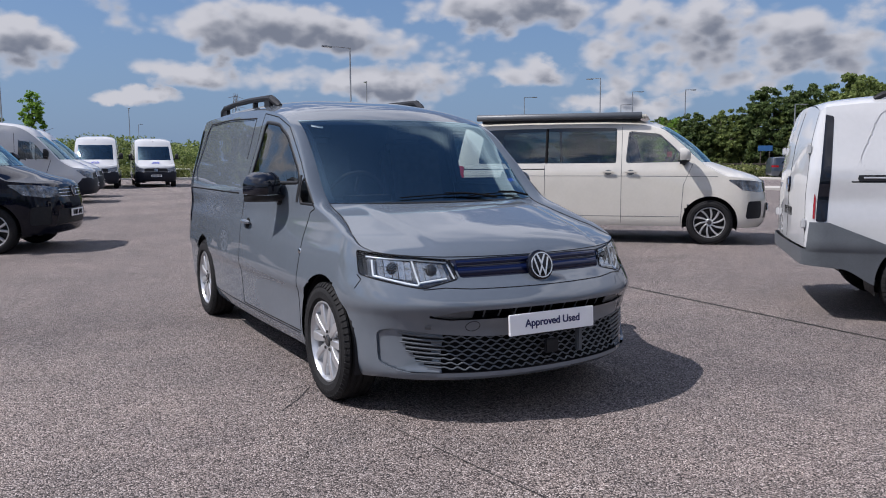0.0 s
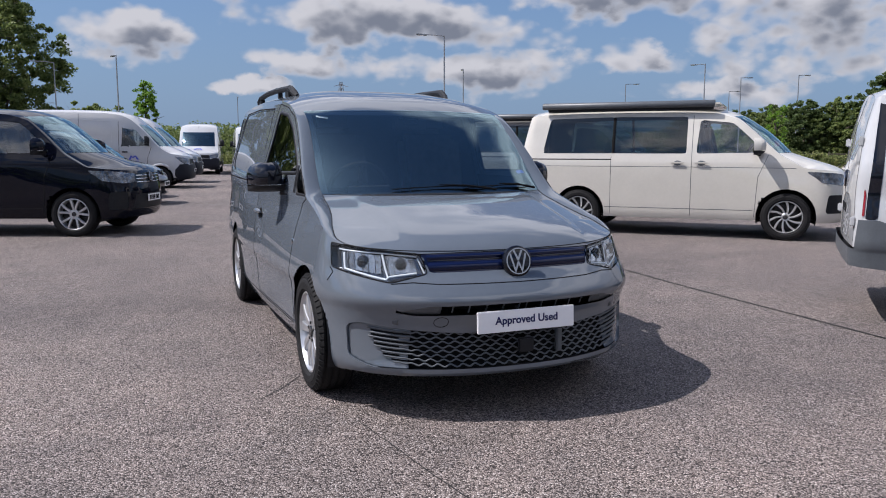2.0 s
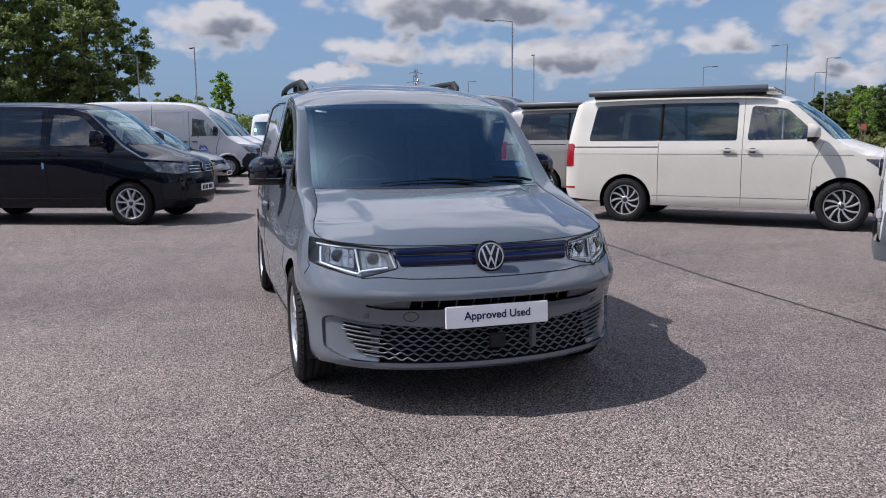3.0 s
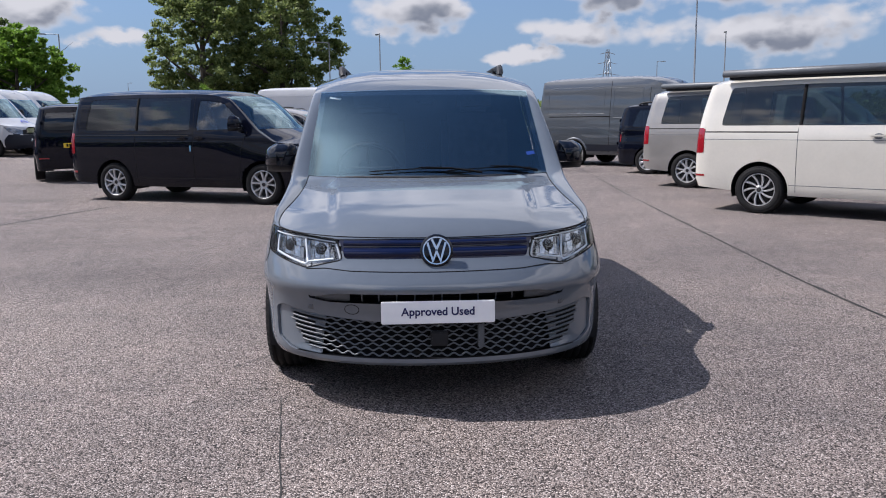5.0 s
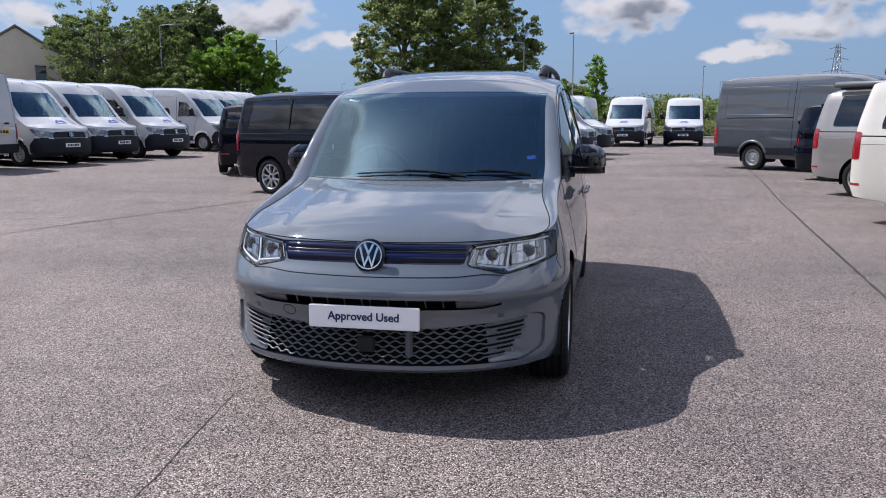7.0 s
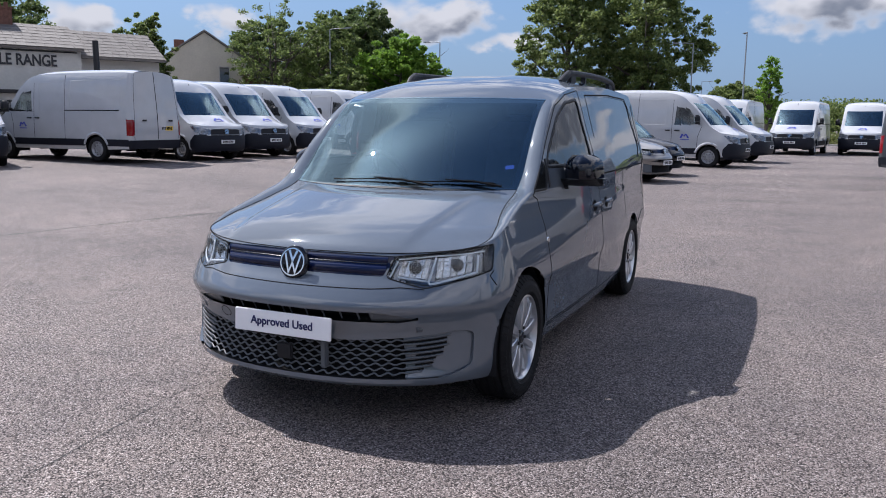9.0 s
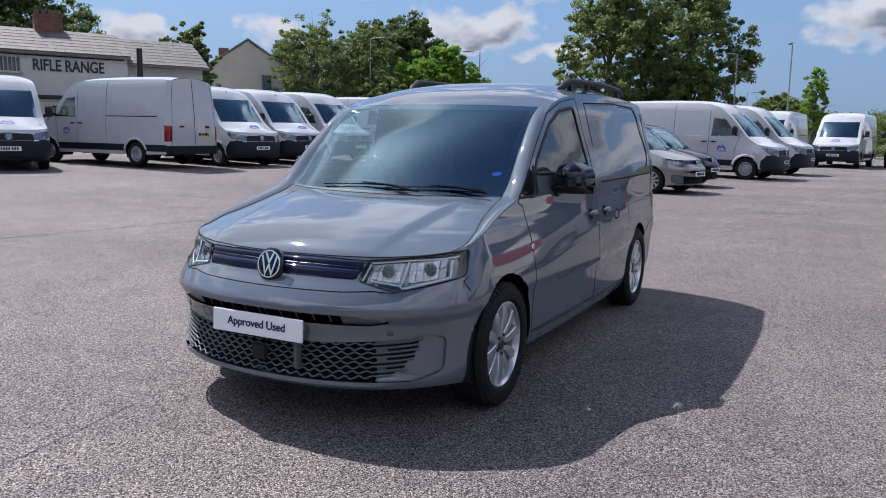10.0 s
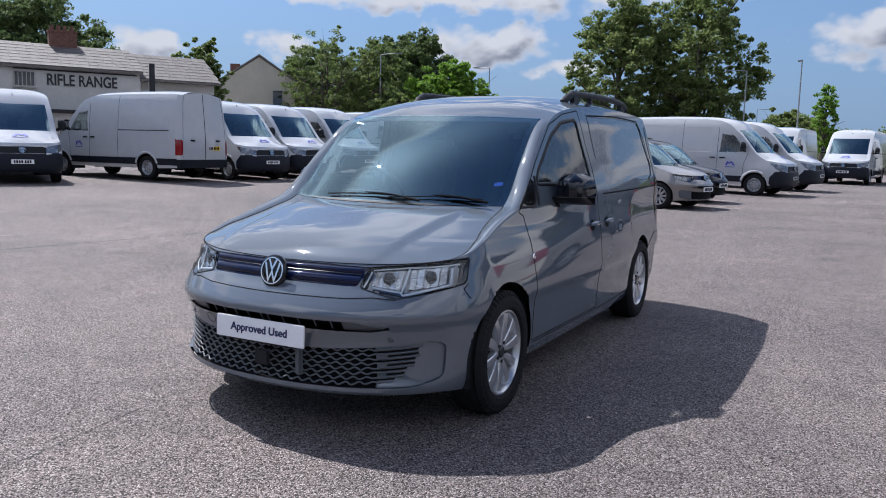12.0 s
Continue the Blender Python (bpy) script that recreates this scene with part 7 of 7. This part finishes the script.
BRICK_RED = mat("red_brick", (0.15, 0.072, 0.052), 0.85, 0, 0, 6, 0.3, 0.5, 40)
SLATE = slate()
LETTER = mat("dark_letter", (0.03, 0.03, 0.035), 0.6)


def prism(acc, x0, x1, y0, y1, z1, zr):
    """A gabled roof over x0..x1, y0..y1 with its ridge along x."""
    ym, t = (y0 + y1) / 2, 0.12
    v = [(x0, y0, z1), (x1, y0, z1), (x1, ym, zr), (x0, ym, zr), (x0, y1, z1), (x1, y1, z1)]
    v += [(a, b, c - t) for a, b, c in v]
    acc.add(v, [(0, 1, 2, 3), (3, 2, 5, 4), (6, 9, 8, 7), (9, 10, 11, 8), (0, 6, 7, 1), (4, 5, 11, 10), (0, 3, 9, 6), (3, 4, 10, 9), (1, 7, 8, 2), (2, 8, 11, 5)])


def slates(parent, x0, x1, y0, ym, z1, zr, rows, n, seed):
    """Rows of roof slates on the slope towards the car park."""
    rng = np.random.default_rng(seed)
    me = Acc().box((0, 0, 0), (1, 1, 1))
    L = math.hypot(ym - y0, zr - z1)
    tilt = math.atan2(zr - z1, ym - y0)
    w = (x1 - x0) / n
    base = mesh_of("roof_slate", [(a * (w - 0.012), b * (L / rows * 1.15), c * 0.018) for a, b, c in me.v], me.f, SLATE_PIECE, False)
    for r in range(rows):
        for k in range(n):
            s = (r + 0.5) / rows
            o = new("roof_slate", base)
            o.parent = parent
            o.matrix_basis = Matrix.Translation((x0 + w * (k + 0.5 + 0.25 * (r % 2)), y0 + (ym - y0) * s, z1 + (zr - z1) * s + 0.03 + rng.random() * 0.008)) @ Matrix.Rotation(tilt - 0.03, 4, "X") @ Matrix.Rotation(rng.normal() * 0.006, 4, "Z")


def piece_mat(name, a, b):
    m = bpy.data.materials.new(name)
    m.use_nodes = True
    nt = m.node_tree
    p = nt.nodes["Principled BSDF"]
    oi, rp = nt.nodes.new("ShaderNodeObjectInfo"), nt.nodes.new("ShaderNodeValToRGB")
    rp.color_ramp.elements[0].color, rp.color_ramp.elements[1].color = (*a, 1), (*b, 1)
    nt.links.new(oi.outputs["Random"], rp.inputs[0])
    tc, tx = nt.nodes.new("ShaderNodeTexCoord"), nt.nodes.new("ShaderNodeTexNoise")
    tx.inputs["Scale"].default_value, tx.inputs["Detail"].default_value = 2.2, 6
    nt.links.new(tc.outputs["Object"], tx.inputs["Vector"])
    mx = nt.nodes.new("ShaderNodeMix")
    mx.data_type, mx.blend_type = "RGBA", "OVERLAY"
    mx.inputs[0].default_value = 0.5
    nt.links.new(rp.outputs[0], mx.inputs[6])
    nt.links.new(tx.outputs[0], mx.inputs[7])
    nt.links.new(mx.outputs[2], p.inputs["Base Color"])
    p.inputs["Roughness"].default_value = 0.75
    return m


SLATE_PIECE = piece_mat("slate_piece", (0.115, 0.102, 0.092), (0.150, 0.137, 0.124))


def window(parent, x, y, z, w, h, bars=2):
    """A framed window set into a wall that faces -y."""
    f = Acc()
    for dx, dz, sx, sz in ((0, h / 2, w, 0.07), (0, -h / 2, w, 0.07), (-w / 2, 0, 0.07, h), (w / 2, 0, 0.07, h)):
        f.box((x + dx, y - 0.02, z + dz), (sx, 0.09, sz), None, 0.008)
    for k in range(1, bars):
        f.box((x - w / 2 + w * k / bars, y - 0.015, z), (0.04, 0.06, h))
    wf = f.done("window_frame", CONCRETE, parent, smooth=False)
    Acc().box((x, y - 0.005, z), (w, 0.012, h)).done("pane", GLASS_HOUSE, wf, smooth=False)
    Acc().box((x, y - 0.06, z - h / 2 - 0.06), (w + 0.16, 0.16, 0.06), None, 0.01).done("sill", CONCRETE, wf, smooth=False)


GLASS_HOUSE = mat("house_glass", (0.02, 0.023, 0.027), 0.05, 0, 1.0)

# white range building: in its own x along the front, which faces -y
hall = thing("white_building", "long white rendered building with a slate roof and lettered wall", "building")
w = Acc()
w.box((-5.6, 3.0, 2.45), (18.8, 6.0, 5.1), None)
w.done("wall", RENDER_WHITE, hall, smooth=False)
Acc().box((5.95, 3.2, 2.3), (4.3, 5.2, 4.9), None).done("side_wall", RENDER_WHITE, hall, smooth=False)
r = Acc()
prism(r, -15.3, 3.9, -0.3, 6.3, 5.05, 6.45)
roof1 = r.done("roof", SLATE, hall, smooth=False)
r = Acc()
prism(r, 3.8, 8.3, -0.1, 6.3, 4.72, 6.3)
roof2 = r.done("side_roof", SLATE, hall, smooth=False)
Acc().box((-5.7, -0.08, 5.02), (19.0, 0.14, 0.10), None, 0.02).done("gutter", BLACK_STEEL, hall)
Acc().box((6.0, 0.42, 4.66), (4.5, 0.12, 0.09), None, 0.02).done("gutter", BLACK_STEEL, hall)
Acc().box((0.6, -0.05, 4.86), (6.0, 0.08, 0.06)).done("sign_rail", BLACK_STEEL, hall)
ch = Acc()
ch.box((0.4, 3.0, 6.7), (1.4, 0.7, 1.1), None, 0.02)
ch.box((0.4, 3.0, 7.2), (1.5, 0.8, 0.12), None, 0.02)
chim = ch.done("chimney", BRICK_RED, hall, smooth=False)
for k in range(4):
    Acc().lathe([(-0.2, 0.12), (0.15, 0.10), (0.15, 0.07), (-0.1, 0.07)], 12, Matrix.Translation((-0.12 + 0.34 * k, 3.0, 7.4)) @ Matrix.Rotation(radians(-90), 4, "Y")).done("chimney_pot", BRICK_RED, chim)
me = text_mesh("RIFLE RANGE", 0.68, 0.02, 0.014)
me.materials.append(LETTER)
lt = new("lettering", me)
lt.parent = hall
lt.matrix_basis = Matrix.Translation((0.85, -0.03, 4.36)) @ Matrix.Rotation(radians(90), 4, "X") @ Matrix.Diagonal((0.87, 1.18, 1, 1))
tagged(lt, "dark painted capital letters")
window(hall, -1.9, 0.0, 4.35, 0.95, 0.75, 5)
window(hall, -5.6, 0.0, 4.35, 0.95, 0.75, 3)
po = Acc()
po.box((-0.8, -1.2, 1.3), (5.4, 2.4, 2.6), None)
pw = po.done("porch", RENDER_WHITE, hall, smooth=False)
Acc().box((-0.8, -1.3, 2.7), (5.8, 2.9, 0.16), None, 0.03).done("porch_roof", BLACK_STEEL, pw)
for k in range(4):
    window(hall, -2.7 + 1.25 * k, -2.4, 1.7, 1.05, 1.2, 2)
slates(roof1, -15.3, 3.9, -0.3, 3.0, 5.05, 6.45, 7, 42, 51)
slates(roof2, 3.8, 8.2, -0.1, 3.1, 4.72, 6.3, 8, 11, 52)
hall.matrix_basis = Matrix.Translation((-34.9, 25.0, 0)) @ Matrix.Rotation(radians(62), 4, "Z")

house = thing("cream_house", "cream rendered house end with one white window", "house")
v = [(-2.9, 0, 0), (2.9, 0, 0), (2.9, 0, 5.9), (0, 0, 7.8), (-2.9, 0, 5.9)]
v += [(a, 9.0, c) for a, b, c in v]
put("wall", v, [(0, 1, 2, 3, 4), (9, 8, 7, 6, 5), (0, 5, 6, 1), (1, 6, 7, 2), (4, 9, 5, 0)], RENDER_CREAM, house, smooth=False)
v = []
for y in (-0.15, 9.15):
    v += [(-3.1, y, 5.78), (0, y, 7.86), (3.1, y, 5.78), (3.1, y, 5.92), (0, y, 8.0), (-3.1, y, 5.92)]
put("roof", v, [(5, 4, 10, 11), (4, 3, 9, 10), (0, 1, 4, 5), (1, 2, 3, 4), (0, 6, 7, 1), (1, 7, 8, 2), (6, 11, 10, 7), (7, 10, 9, 8), (2, 8, 9, 3), (0, 5, 11, 6)], SLATE, house, smooth=False)
window(house, 1.35, 0.0, 4.75, 0.75, 1.2, 1)
ch = Acc()
ch.box((-1.6, 7.0, 7.35), (0.8, 0.5, 1.0), None, 0.02)
ch.done("chimney", BRICK_RED, house, smooth=False)
house.matrix_basis = Matrix.Translation((-38.4, 44.2, 0)) @ Matrix.Rotation(radians(44), 4, "Z")
shed = thing("brick_outhouse", "low red brick outhouse with a sloping slate roof", "building")
v = [(-1.6, 0, 0), (1.6, 0, 0), (1.6, 0, 3.6), (-1.6, 0, 4.9)]
v += [(a, 4.0, c) for a, b, c in v]
put("wall", v, [(0, 1, 2, 3), (7, 6, 5, 4), (1, 5, 6, 2), (0, 3, 7, 4)], BRICK_RED, shed, smooth=False)
v = [(-1.7, -0.15, 4.95), (1.75, -0.15, 3.55), (1.75, 4.1, 3.55), (-1.7, 4.1, 4.95)]
put("roof", v + [(a, b, c + 0.12) for a, b, c in v], [(4, 5, 6, 7), (0, 3, 2, 1), (0, 1, 5, 4), (1, 2, 6, 5), (2, 3, 7, 6), (3, 0, 4, 7)], SLATE, shed, smooth=False)
shed.matrix_basis = Matrix.Translation((-34.8, 46.6, 0)) @ Matrix.Rotation(radians(44), 4, "Z")
